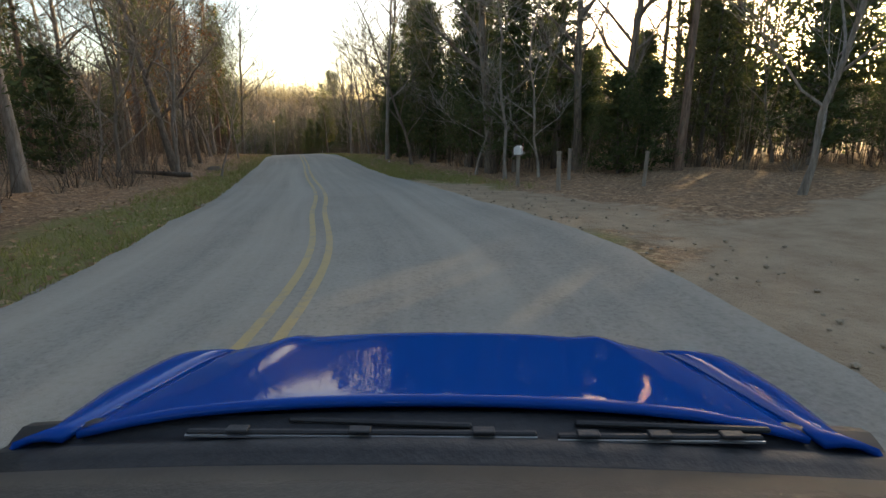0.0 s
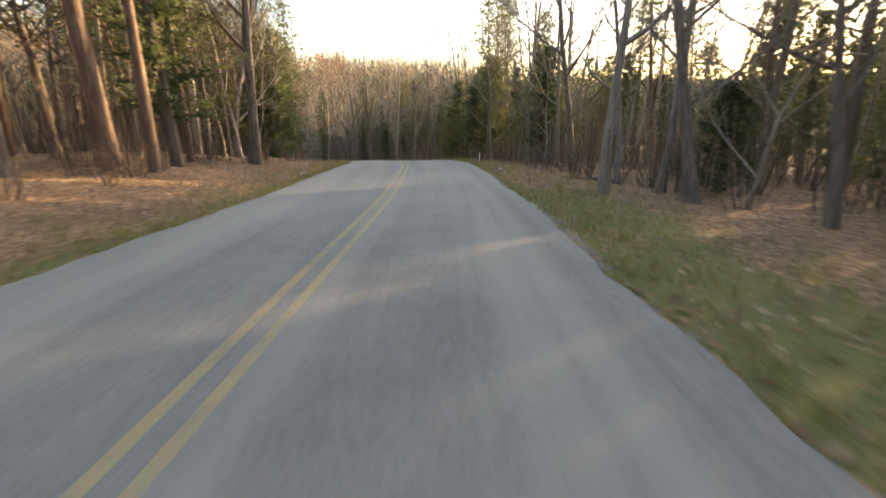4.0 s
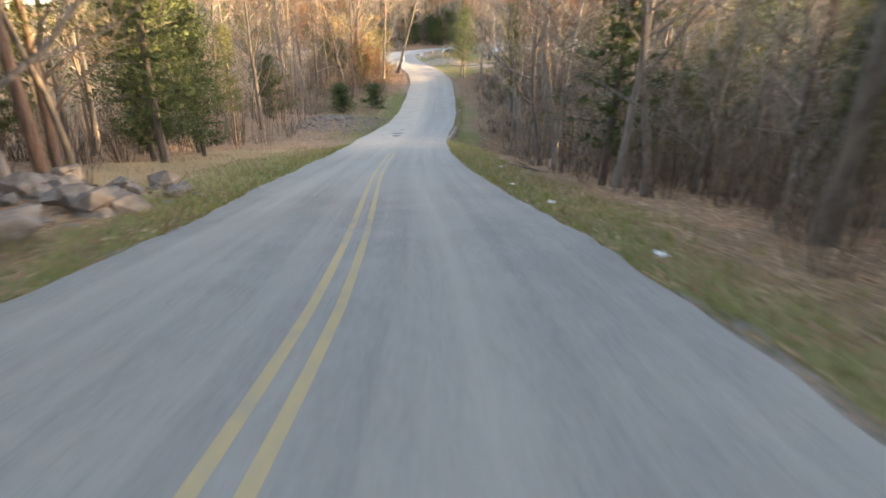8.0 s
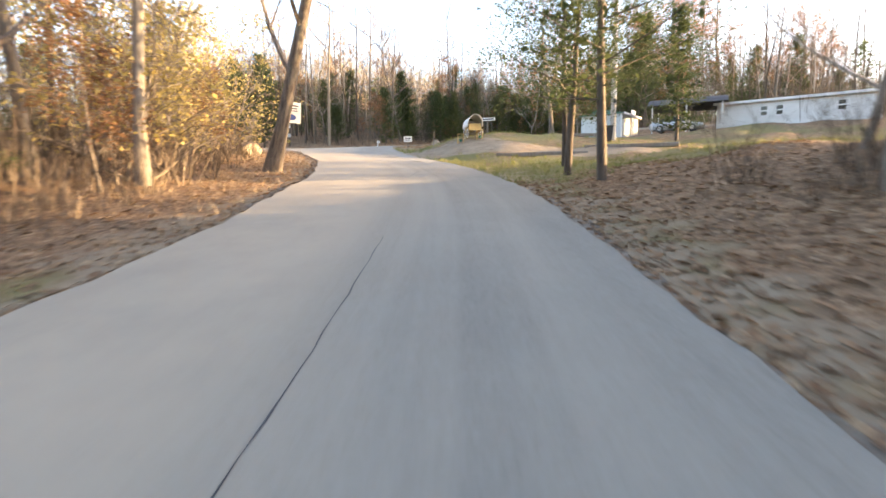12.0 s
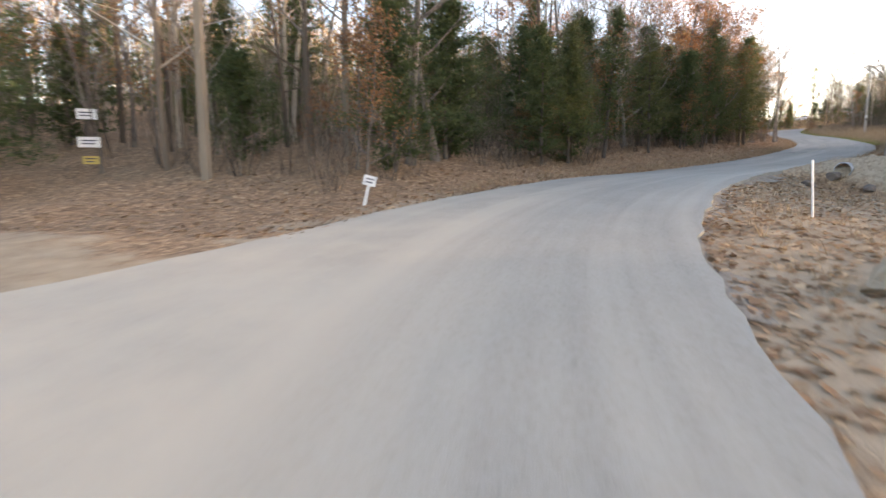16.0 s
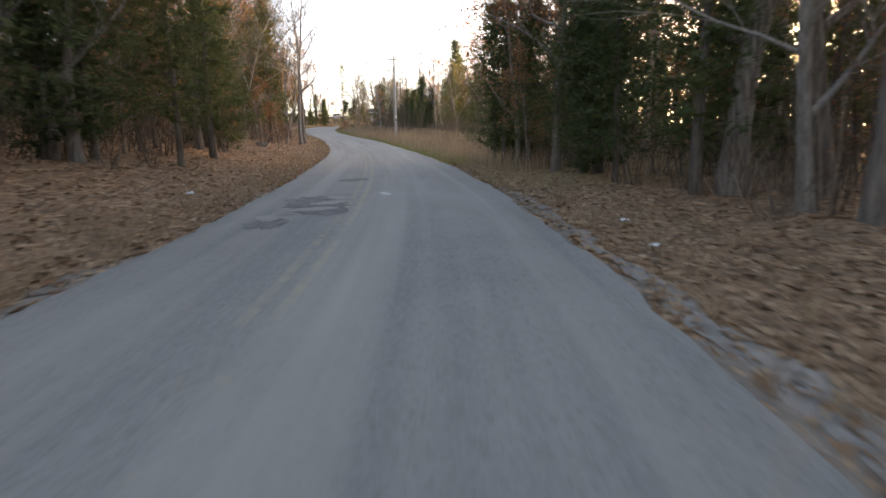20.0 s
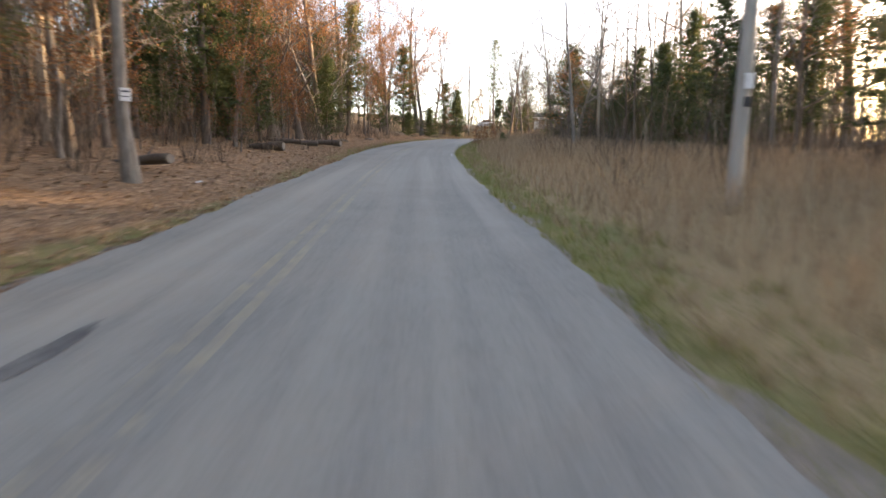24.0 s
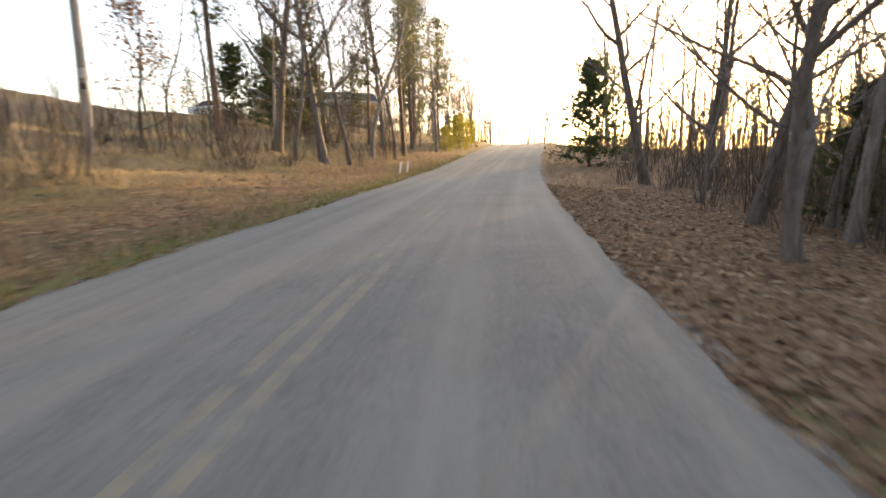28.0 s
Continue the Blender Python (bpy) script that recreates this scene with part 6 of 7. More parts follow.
for sd, s0, s1, n in ((-1, 197, 246, 16), (-1, 246, 326, 16), (1, 214, 244, 9), (-1, 336, 342, 3), (-1, 150, 174, 8)):
    for k in range(n):
        s = rnd.uniform(s0, s1)
        tree_at(OAKS[2], s, sd * rnd.uniform(5.2, 9.0), rnd.uniform(0.35, 0.75), rnd.uniform(0, 360), (rnd.gauss(0, 4), rnd.gauss(0, 4)), "young oak sapling with dry brown leaves")
for ob in BARE + OAKS + CEDARS + PINES:
    if ob not in USED:
        raise ValueError("a tree pattern stands unused")


def log(name, s, d, length, radius, turn, seed, label, rise=0.0):
    rnd = random.Random(seed)
    x, y, z = at(s, d)
    ob = thing(name, pose(x, y, z + radius * 0.75, 0, 0, heading(s) + turn), label, "log")
    pts, radii = limb(rnd, (0, -length / 2, 0), (0, 1, rise), length, radius, 7, 8, 0.0, 0.05, 0.55)
    v, f = tube(pts, [r * rnd.uniform(0.85, 1.1) for r in radii], 8)
    part("stem", mesh_of("stem", v, np.asarray(f), (BARK_DARK,), True), BARK_DARK, ob)
    for k in range(3):
        p = pts[2 + k]
        bp, br = limb(rnd, p, (rnd.uniform(-1, 1), rnd.uniform(-0.3, 0.6), rnd.uniform(0.1, 0.8)), length * 0.22, radius * 0.35, 3, 5, 0, 0.2)
        v, f = tube(bp, br, 5)
        part("broken_limb", mesh_of("broken_limb", v, np.asarray(f), (BARK_DARK,)), BARK_DARK, ob)
    for e, r in ((0, radii[0]), (-1, radii[-1])):
        part("end_cut", cyl(r * 0.8, r * 0.8, 0.03, 10, 0, Matrix.Translation(pts[e]) @ pose(0, 0, -0.0, 90, 0, 0)), WEATHERED, ob)
    return ob


log("fallen_log", 306.5, -5.4, 2.2, 0.2, 75, 1, "dark rotten fallen log on the leafy bank", 0.06)
log("fallen_log", 303.0, -6.4, 3.0, 0.16, 110, 2, "dark rotten fallen log on the leafy bank", 0.1)
log("fallen_log", 287.5, -6.3, 3.2, 0.14, 60, 3, "dark fallen log under the trees")
log("fallen_log", 298.8, -6.2, 1.6, 0.22, 80, 4, "broken dark stump lying on the bank")
log("fallen_log", 22.0, -6.2, 2.4, 0.12, 80, 5, "dark fallen log in the leaf litter")
log("fallen_log", 104.0, -6.6, 2.6, 0.11, 60, 6, "grey fallen log on the stones")
log("fallen_log", 57.0, 6.4, 3.0, 0.1, 20, 7, "grey fallen log under the trees")
log("fallen_log", 91.0, 6.6, 2.6, 0.09, 100, 8, "grey fallen branch on the leaf litter")
log("fallen_log", 113.0, 5.6, 3.2, 0.08, 30, 9, "thin fallen branch in the grass")

# ---- signs, posts and poles ----


def lettering(parent, rows, y, material, name="lettering"):
    """Writing too far off to read: plain bars, rows of x0, x1, z, height."""
    for x0, x1, z, h in rows:
        part(name, boxed(x0, x1, y - 0.003, y, z - h / 2, z + h / 2, 0), material, parent)


INK = simple("dark_ink", (0.03, 0.03, 0.04), (0.08, 0.08, 0.10), 5, 0.6, 0, 0)
BLUEINK = simple("blue_print", (0.02, 0.05, 0.22), (0.04, 0.09, 0.32), 5, 0.5, 0, 0)
REDPAINT = simple("faded_red_paint", (0.30, 0.05, 0.035), (0.48, 0.11, 0.08), 5, 0.6, 0, 0.1)
ORANGEPAINT = simple("faded_red_orange_paint", (0.34, 0.10, 0.06), (0.5, 0.2, 0.13), 5, 0.6, 0, 0.1)
YELLOWPAINT = simple("faded_yellow_paint", (0.42, 0.30, 0.06), (0.6, 0.45, 0.12), 5, 0.6, 0, 0.1)


def facing(x, y, from_s):
    """The turn that makes a thing's front (its -y side) look back at someone coming along the road at from_s."""
    ex, ey, _ = on_road(from_s, 1.1)
    return math.degrees(math.atan2(ey - y, ex - x)) + 90


def board(name, x, y, z, turn, w, h, material, label, bars=(), tilt=0, extra=None):
    ob = thing(name, pose(x, y, z, 0, tilt, turn), label, "sign")
    part("panel", boxed(-w / 2, w / 2, -0.012, 0.012, -h / 2, h / 2, 0.004), material, ob)
    lettering(ob, bars, -0.0125, INK)
    for ex in (-0.3, 0.3):
        part("nail_head", cyl(0.008, 0.006, 0.006, 6, 0, pose(ex * w, -0.016, h * 0.42, 90, 0, 0)), DARKMETAL, ob)
    return ob


def stake(name, x, y, h, r, material, label, tilt=0, cap=None):
    ob = thing(name, pose(x, y, gz(x, y), 0, tilt, 0), label, "stake")
    part("shaft", cyl(r, r * 0.9, h + 0.2, 8, -0.2), material, ob)
    part("cap", cyl(r * 1.25, r * 1.1, 0.05, 8, h - 0.04), cap or material, ob)
    return ob


def sign_post(x, y, turn, h, w, ph, material, label, bars=(), tilt=0, leg=WEATHERED, legs=1):
    ob = thing("sign_post", pose(x, y, gz(x, y), 0, tilt, turn), label, "sign")
    for k in range(legs):
        lx = 0 if legs == 1 else (-w * 0.42 if k == 0 else w * 0.42)
        part("post", boxed(lx - 0.035, lx + 0.035, 0.014, 0.084, -0.3, h + ph * 0.45, 0.005), leg, ob)
    part("panel", boxed(-w / 2, w / 2, -0.012, 0.012, h - ph / 2, h + ph / 2, 0.004), material, ob)
    lettering(ob, [(a, b, h + c, e) for a, b, c, e in bars], -0.0125, INK)
    return ob


# white board with a blue oval nailed to the old tree
tx, ty, tz = at(165.9, -3.15)
ft = facing(tx, ty, 159)
off = Vector((math.sin(radians(ft)), -math.cos(radians(ft)), 0)) * 0.34
b1 = board("notice_board", tx + off.x + 0.14 * math.cos(radians(ft)), ty + off.y + 0.14 * math.sin(radians(ft)), tz + 1.75, ft, 0.6, 0.62, WHITE, "large white notice board with a blue oval nailed to a tree", [(-0.22, 0.22, 0.2, 0.04), (-0.2, 0.18, 0.12, 0.035), (-0.16, 0.2, 0.05, 0.025)], 3)
part("oval", cyl(0.15, 0.15, 0.004, 24, 0, pose(0.0, -0.013, -0.14, 90, 0, 0) @ Matrix.Diagonal((1, 0.6, 1, 1))), BLUEINK, b1)
# three small boards one above another
BOARD_TOP = 2.0
x, y = -122.65, 149.75
z = gz(x, y)
ft = facing(x, y, 180)
plant(BARE[4], x, y + 0.25, 0.8, 0, (0, 0), "thin trunk with three small boards nailed on")
fx, fy = math.sin(radians(ft)) * 0.2, -math.cos(radians(ft)) * 0.2
for dz, w, h, m, lab in ((BOARD_TOP, 0.56, 0.34, WHITE, "small white notice board nailed to a trunk"), (BOARD_TOP - 0.91, 0.64, 0.34, WHITE, "small white and blue notice board nailed to a trunk"), (BOARD_TOP - 1.5, 0.46, 0.26, YELLOWPAINT, "small faded yellow board nailed to a trunk")):
    board("notice_board", x + fx, y + fy, z + dz, ft, w, h, m, lab, [(-w * 0.35, w * 0.35, 0.05, 0.04), (-w * 0.35, w * 0.25, -0.05, 0.04)])
x, y, z = at(214.6, 6.3)
ft = facing(x, y, 206)
board("notice_board", x + math.sin(radians(ft)) * 0.16, y - math.cos(radians(ft)) * 0.16, z + 1.75, ft, 0.3, 0.24, REDPAINT, "small red board nailed to a pale tree", [(-0.1, 0.1, 0.04, 0.03), (-0.1, 0.1, -0.04, 0.03)])
x, y, z = at(285.1, -5.0)
ft = facing(x, y, 275)
board("notice_board", x + math.sin(radians(ft)) * 0.22 - 0.05, y - math.cos(radians(ft)) * 0.22, z + 1.75, ft, 0.2, 0.26, WHITE, "small white and red board nailed to a tree", [(-0.07, 0.07, 0.06, 0.035), (-0.07, 0.07, -0.04, 0.022)])
x, y, _ = on_road(72.6, 6.6)
sign_post(x, y, facing(x, y, 64), 0.5, 0.22, 0.36, ORANGEPAINT, "weathered red-orange marker board on a low post")
x, y, _ = on_road(195.3, -3.6)
sign_post(x, y, facing(x, y, 184), 0.55, 0.28, 0.22, WHITE, "small tilted white sign on a thin post", [(-0.09, 0.09, 0.035, 0.025), (-0.09, 0.07, -0.035, 0.025)], 14, WHITE)
x, y = -100.26, 153.26
sign_post(x, y, facing(x, y, 183), 0.45, 0.5, 0.4, WHITE, "white yard sign with a grey picture on two legs", [(-0.2, 0.2, 0.14, 0.05), (-0.07, 0.1, -0.08, 0.18)], 0, GALV, 2)
x, y = -94.14, 149.1
sign_post(x, y, facing(x, y, 166), 1.25, 0.95, 0.18, WHITE, "long white name board on a tall wooden post", [(-0.38, 0.38, 0.0, 0.07)])
x, y = -97.16, 145.24
sign_post(x, y, facing(x, y, 166), 0.7, 0.5, 0.34, WHITE, "small white sign on a post beside the bend", [(-0.18, 0.18, 0.05, 0.05), (-0.18, 0.1, -0.06, 0.04)])
for (x, y), h, r, m, lab, tilt in (((-94.21, 144.74), 0.85, 0.028, WEATHERED, "pale wooden marker stake beside the drive", 2), ((-103.86, 156.77), 0.95, 0.02, WHITE, "thin white marker rod among the boulders", -4), ((-102.48, 157.59), 1.35, 0.022, WHITE, "tall thin white marker rod", 0),
                                   (on_road(214.6, 4.3)[:2], 0.7, 0.035, WEATHERED, "short wooden stake beside the gravel drive", 3), (on_road(130.3, 3.1)[:2], 0.7, 0.09, WEATHERED, "leaning weathered timber post at the culvert", 14),
                                   ((-120.8, 145.18), 0.55, 0.08, WHITE, "short white marker post in the leaves", 0), (on_road(66.0, 4.2)[:2], 0.5, 0.02, WHITE, "thin white marker rod at the road's edge", 0)):
    stake("marker_stake", x, y, h, r, m, lab, tilt)
for s, d in ((357.2, -3.9), (358.2, -3.8)):
    x, y, _ = on_road(s, d)
    stake("marker_stake", x, y, 0.5, 0.05, WHITE, "short white marker post on the verge", 8)


def utility_pole(x, y, h, arm, turn, label):
    ob = thing("utility_pole", pose(x, y, gz(x, y), 0, 0, turn), label, "utility pole")
    part("pole", cyl(0.16, 0.10, h + 0.5, 14, -0.5), POLEWOOD, ob)
    part("number_plate_blank", boxed(-0.09, 0.09, -0.175, -0.155, 2.3, 2.6, 0.004), WHITE, ob)
    part("meter_plate", boxed(-0.07, 0.07, -0.175, -0.155, 1.95, 2.15, 0.004), DARKMETAL, ob)
    if arm:
        part("crossarm", boxed(-arm / 2, arm / 2, -0.2, -0.1, h - 0.55, h - 0.42, 0.01), WEATHERED, ob)
        for k in (-0.45, -0.2, 0.2, 0.45):
            part("insulator", cyl(0.035, 0.05, 0.14, 10, h - 0.42, Matrix.Translation((k * arm, -0.15, 0))), WHITE, ob)
        for k in (-1, 1):
            part("brace", box(bmesh.new(), -0.02, 0.02, -0.12, -0.1, 0, 0.75, 0.003, Matrix.Translation((0, 0, h - 1.1)) @ pose(0, 0, 0, 0, 45 * k, 0)), GALV, ob)
    return ob


utility_pole(-114.36, 237.69, 9.5, 1.8, 20, "bleached wooden utility pole standing in the dry grass")
utility_pole(-136.49, 298.41, 10.0, 0, 20, "bleached wooden utility pole on the open slope")
utility_pole(-86.76, 150.98, 9.0, 1.8, 50, "bleached wooden utility pole beside the yard")
utility_pole(-99.87, 207.81, 9.5, 1.8, 20, "bleached wooden utility pole behind the trees")


def wire(name, a, b, sag, r=0.012):
    n = 16
    pts = [Vector(a).lerp(Vector(b), k / n) - Vector((0, 0, sag * 4 * (k / n) * (1 - k / n))) for k in range(n + 1)]
    v, f = tube(pts, [r] * (n + 1), 4)
    tagged(new(name, mesh_of(name, v, np.asarray(f), (DARKMETAL,))), "sagging black overhead wire between poles", "wire")


for k in (-0.8, 0.0, 0.8):
    wire("overhead_wire", (-114.36 + k, 237.69, gz(-114.36, 237.69) + 9.2), (-99.87 + k, 207.81, gz(-99.87, 207.81) + 9.2), 0.6)

# mailbox on a post behind the dirt pull-out
x, y = 1.95, 11.1
mb = thing("mailbox", pose(x, y, gz(x, y), 0, 0, 70), "white metal mailbox on a wooden post", "mailbox")
part("post", boxed(-0.05, 0.05, -0.05, 0.05, -0.3, 1.2, 0.006), WEATHERED, mb)
part("support_rail", boxed(-0.05, 1.3, -0.03, 0.03, 0.86, 0.91, 0.006), WEATHERED, mb)
bm = cyl(0.1, 0.1, 0.48, 16, -0.24, pose(0, 0, 1.08, 90, 0, 90))
box(bm, -0.24, 0.24, -0.1, 0.1, 0.94, 1.08)
part("box_shell", bm, WHITE, mb)
part("flag", boxed(0.02, 0.04, -0.13, -0.115, 1.05, 1.25, 0.003), REDPAINT, mb)
for k, (x, y) in enumerate(((2.7, 9.5), (4.0, 12.8), (5.6, 10.8))):
    stake("fence_post", x, y, 1.0, 0.06, WEATHERED, "dark weathered wooden fence post in the grass", 2 * k - 2)

# concrete headwall of the culvert under the road
hwz = on_road(129.6, 2.72)[2]
HW = thing("culvert_headwall", pose(-56.39, 111.72, hwz + 0.06, 0, 0, 39.92), "pale stained concrete headwall along the road's edge", "headwall")
part("coping", boxed(-0.05, 0.05, -3.1, 3.1, -0.35, 0.04, 0.015), CONCRETE, HW)
part("face_wall", boxed(-0.04, 0.04, -3.0, 3.0, -1.5, -0.36, 0.01), CONCRETE, HW)

# corrugated culvert pipe under the gravel drive


def culvert(x, y, z, turn, r=0.3, length=1.3):
    ob = thing("culvert_pipe", pose(x, y, z, 0, 0, turn), "open-ended corrugated steel culvert pipe under the gravel drive", "culvert")
    n, sides = 60, 28
    v, f = [], []
    for k in range(n + 1):
        rr = r + 0.012 * math.sin(k * 1.57)
        for j in range(sides):
            a = j * 2 * math.pi / sides
            v.append((math.cos(a) * rr, -0.1 + length * k / n, math.sin(a) * rr))
    for k in range(n):
        for j in range(sides):
            i, q = k * sides + j, k * sides + (j + 1) % sides
            f.append((i, q, q + sides, i + sides))
    tubeo = part("barrel", mesh_of("barrel", v, f, (GALV,), True), GALV, ob)
    md = tubeo.modifiers.new("thick", "SOLIDIFY")
    md.thickness = 0.02
    # added dark disc standing in for the shade deep in the pipe
    part("back_plug", cyl(r * 0.97, r * 0.97, 0.05, 20, 0, pose(0, length - 0.2, 0, -90, 0, 0)), DARKMETAL, ob)
    return ob


culvert(-104.94, 165.91, 3.52, heading(208) - 6, 0.21, 1.8)

# scraps of litter on the verges
for k, (s, d) in enumerate(((101.5, 3.5), (97.6, 3.6), (104.5, 3.4), (111.2, 4.2), (93.5, 4.4), (141.8, 2.9), (142.6, 3.3), (149.5, 2.9), (229.2, -3.4), (224.8, 3.6), (226.5, 3.9), (298.2, 4.6), (44.0, -3.6), (57.0, -3.4), (59.0, 3.6),
                            (118.0, 5.2), (61.5, 4.4), (30.5, 4.9), (149.0, -3.2), (286.0, -4.0))):
    rnd = random.Random(k)
    x, y, z = at(s, d)
    bm = bmesh.new()
    bmesh.ops.create_grid(bm, x_segments=4, y_segments=4, size=0.06)
    for v in bm.verts:
        v.co.z += rnd.uniform(0.0, 0.05)
        v.co.x *= 1 + rnd.uniform(-0.2, 0.3)
    ob = new("paper_scrap", bpy.data.meshes.new("paper_scrap"))
    bm.to_mesh(ob.data)
    bm.free()
    ob.data.materials.append(WHITE)
    ob.matrix_world = pose(x, y, z + 0.05, rnd.uniform(-10, 10), rnd.uniform(-10, 10), rnd.uniform(0, 360))
    tagged(ob, "crumpled white scrap of litter on the verge", "litter", "roadside litter")

# ---- the yard on the knoll ----


def wagon_wheel(parent, x, y, r):
    w = part("wheel", mesh_of("wheel", *[np.asarray(a) for a in tube([(0.0, math.cos(a) * r, math.sin(a) * r) for a in np.linspace(0, 2 * math.pi, 25)], [0.03] * 25, 6)], (WHITE,)), WHITE, parent)
    w.matrix_parent_inverse = Matrix()
    w.location = (x, y, r)
    part("hub", cyl(0.06, 0.06, 0.12, 10, -0.06, pose(0, 0, 0, 0, 90, 0)), WEATHERED, w)
    for k in range(10):
        part("spoke", box(bmesh.new(), -0.012, 0.012, -0.012, 0.012, 0.05, r, 0, pose(0, 0, 0, 36 * k, 0, 0)), WEATHERED, w)
    return w


CANVAS = simple("white_canvas", (0.66, 0.65, 0.61), (0.82, 0.81, 0.77), 3, 0.9, 0, 0.2)
GOLDWOOD = simple("varnished_yellow_wood", (0.42, 0.27, 0.08), (0.6, 0.42, 0.16), 4, 0.6, 0, 0.2, (4, 1, 4))
wx, wy = -91.6, 145.2
wt = facing(wx, wy, 162) + 14
WAGON = thing("covered_wagon", pose(wx, wy, gz(wx, wy), 0, 0, wt) @ Matrix.Scale(0.52, 4), "small covered wagon with a white canvas top and yellow wooden bed", "wagon")
part("bed", boxed(-0.6, 0.6, -1.3, 1.3, 0.65, 1.15, 0.01), GOLDWOOD, WAGON)
part("front_board", boxed(-0.62, 0.62, -1.36, -1.3, 0.65, 1.35, 0.008), GOLDWOOD, WAGON)
cv, cf = [], []
for i, yy in enumerate(np.linspace(-1.5, 1.5, 13)):
    bulge = 1 + 0.06 * math.cos(i * math.pi / 2)
    for j, a in enumerate(np.linspace(-0.15, math.pi + 0.15, 17)):
        cv.append((math.cos(a) * 0.72 * bulge, yy * (1 + 0.12 * max(0, math.sin(a))), 1.2 + math.sin(a) * 0.95 * bulge))
for i in range(12):
    for j in range(16):
        q = i * 17 + j
        cf.append((q, q + 1, q + 18, q + 17))
cover = part("canvas_cover", mesh_of("canvas_cover", cv, cf, (CANVAS,), True), CANVAS, WAGON)
cover.modifiers.new("thick", "SOLIDIFY").thickness = 0.02
part("back_drape", boxed(-0.6, 0.6, 1.32, 1.36, 1.15, 1.95, 0.01), CANVAS, WAGON)
part("axle", cyl(0.04, 0.04, 1.5, 8, -0.75, pose(0, -0.9, 0.42, 0, 90, 0)), WEATHERED, WAGON)
part("axle", cyl(0.04, 0.04, 1.5, 8, -0.75, pose(0, 0.9, 0.5, 0, 90, 0)), WEATHERED, WAGON)
part("underframe", boxed(-0.08, 0.08, -1.6, 1.2, 0.5, 0.65, 0.01), WEATHERED, WAGON)
for sxn in (-0.72, 0.72):
    wagon_wheel(WAGON, sxn, -0.9, 0.42)
    wagon_wheel(WAGON, sxn, 0.9, 0.5)
POTGREEN = simple("green_glazed_pot", (0.02, 0.12, 0.08), (0.04, 0.2, 0.13), 4, 0.35, 0, 0.1)
for x, y in ((-91.75, 144.45), (-90.9, 145.0)):
    pf = thing("planter_frame", pose(x, y, gz(x, y), 0, 0, facing(x, y, 166)) @ Matrix.Scale(0.42, 4), "wooden A-shaped frame holding a green planter pot", "planter")
    for px in (-0.35, 0.35):
        for py in (-1, 1):
            part("leg", box(bmesh.new(), -0.03, 0.03, -0.03, 0.03, -0.1, 1.15, 0.004, Matrix.Translation((px, 0, 0)) @ pose(0, 0.25 * py, 0, 12 * py, 0, 0)), GOLDWOOD, pf)
    part("crossbar", boxed(-0.45, 0.45, -0.03, 0.03, 1.08, 1.14, 0.004), GOLDWOOD, pf)
    part("pot", cyl(0.14, 0.22, 0.26, 16, 0.16), POTGREEN, pf)
    part("dried_plant", mesh_of("dried_plant", *shrub_proto(int(x * 10) % 97 + 7, 12, 0.5, 0.3)), TWIG, pf)
for s, d, length, turn, lab in ((177.0, 12.6, 3.2, 75, "long grey timber lying across the knoll"), (170.5, 7.4, 4.0, 62, "long dark timber edging the drive"), (170.0, 11.4, 4.0, 60, "long dark timber edging the drive")):
    x, y, z = at(s, d)
    tb = new("boundary_timber", bpy.data.meshes.new("boundary_timber"))
    bm = boxed(-0.09, 0.09, -length / 2, length / 2, -0.05, 0.13, 0.02)
    bm.to_mesh(tb.data)
    bm.free()
    tb.data.materials.append(WEATHERED)
    tb.matrix_world = pose(x, y, z + 0.03, 0, 0, heading(s) + turn)
    tagged(tb, lab, "timber")

SIDING = simple("white_lap_siding", (0.60, 0.60, 0.58), (0.78, 0.78, 0.76), 1, 0.6, 0, 0.1, (1, 1, 8))
BLUEGREY = simple("pale_blue_grey_metal_siding", (0.42, 0.46, 0.47), (0.56, 0.60, 0.60), 1, 0.5, 0.1, 0.1, (8, 8, 0.3))
GREENROOF = simple("green_metal_roof", (0.05, 0.16, 0.13), (0.09, 0.25, 0.2), 1, 0.45, 0.2, 0.15, (8, 1, 1))
DARKROOF = simple("dark_shingle_roof", (0.035, 0.035, 0.04), (0.09, 0.09, 0.095), 2, 0.9, 0, 0.5)
GLASS_DARK, gb = mat("window_glass", 0.05)
gb.inputs["Base Color"].default_value = (0.02, 0.025, 0.03, 1)
BRICKISH = simple("tan_brick_wall", (0.28, 0.19, 0.12), (0.42, 0.31, 0.21), 6, 0.85, 0, 0.4, (1, 1, 6))


def gable(bm, w, d, z, rise, over):
    v = [bm.verts.new(p) for p in ((-w / 2 - over, -d / 2 - over, z), (w / 2 + over, -d / 2 - over, z), (w / 2 + over, d / 2 + over, z), (-w / 2 - over, d / 2 + over, z), (-w / 2 - over, 0, z + rise), (w / 2 + over, 0, z + rise))]
    for q in ((0, 1, 5, 4), (2, 3, 4, 5), (0, 4, 3), (1, 2, 5), (3, 2, 1, 0)):
        bm.faces.new([v[i] for i in q])
    return bm


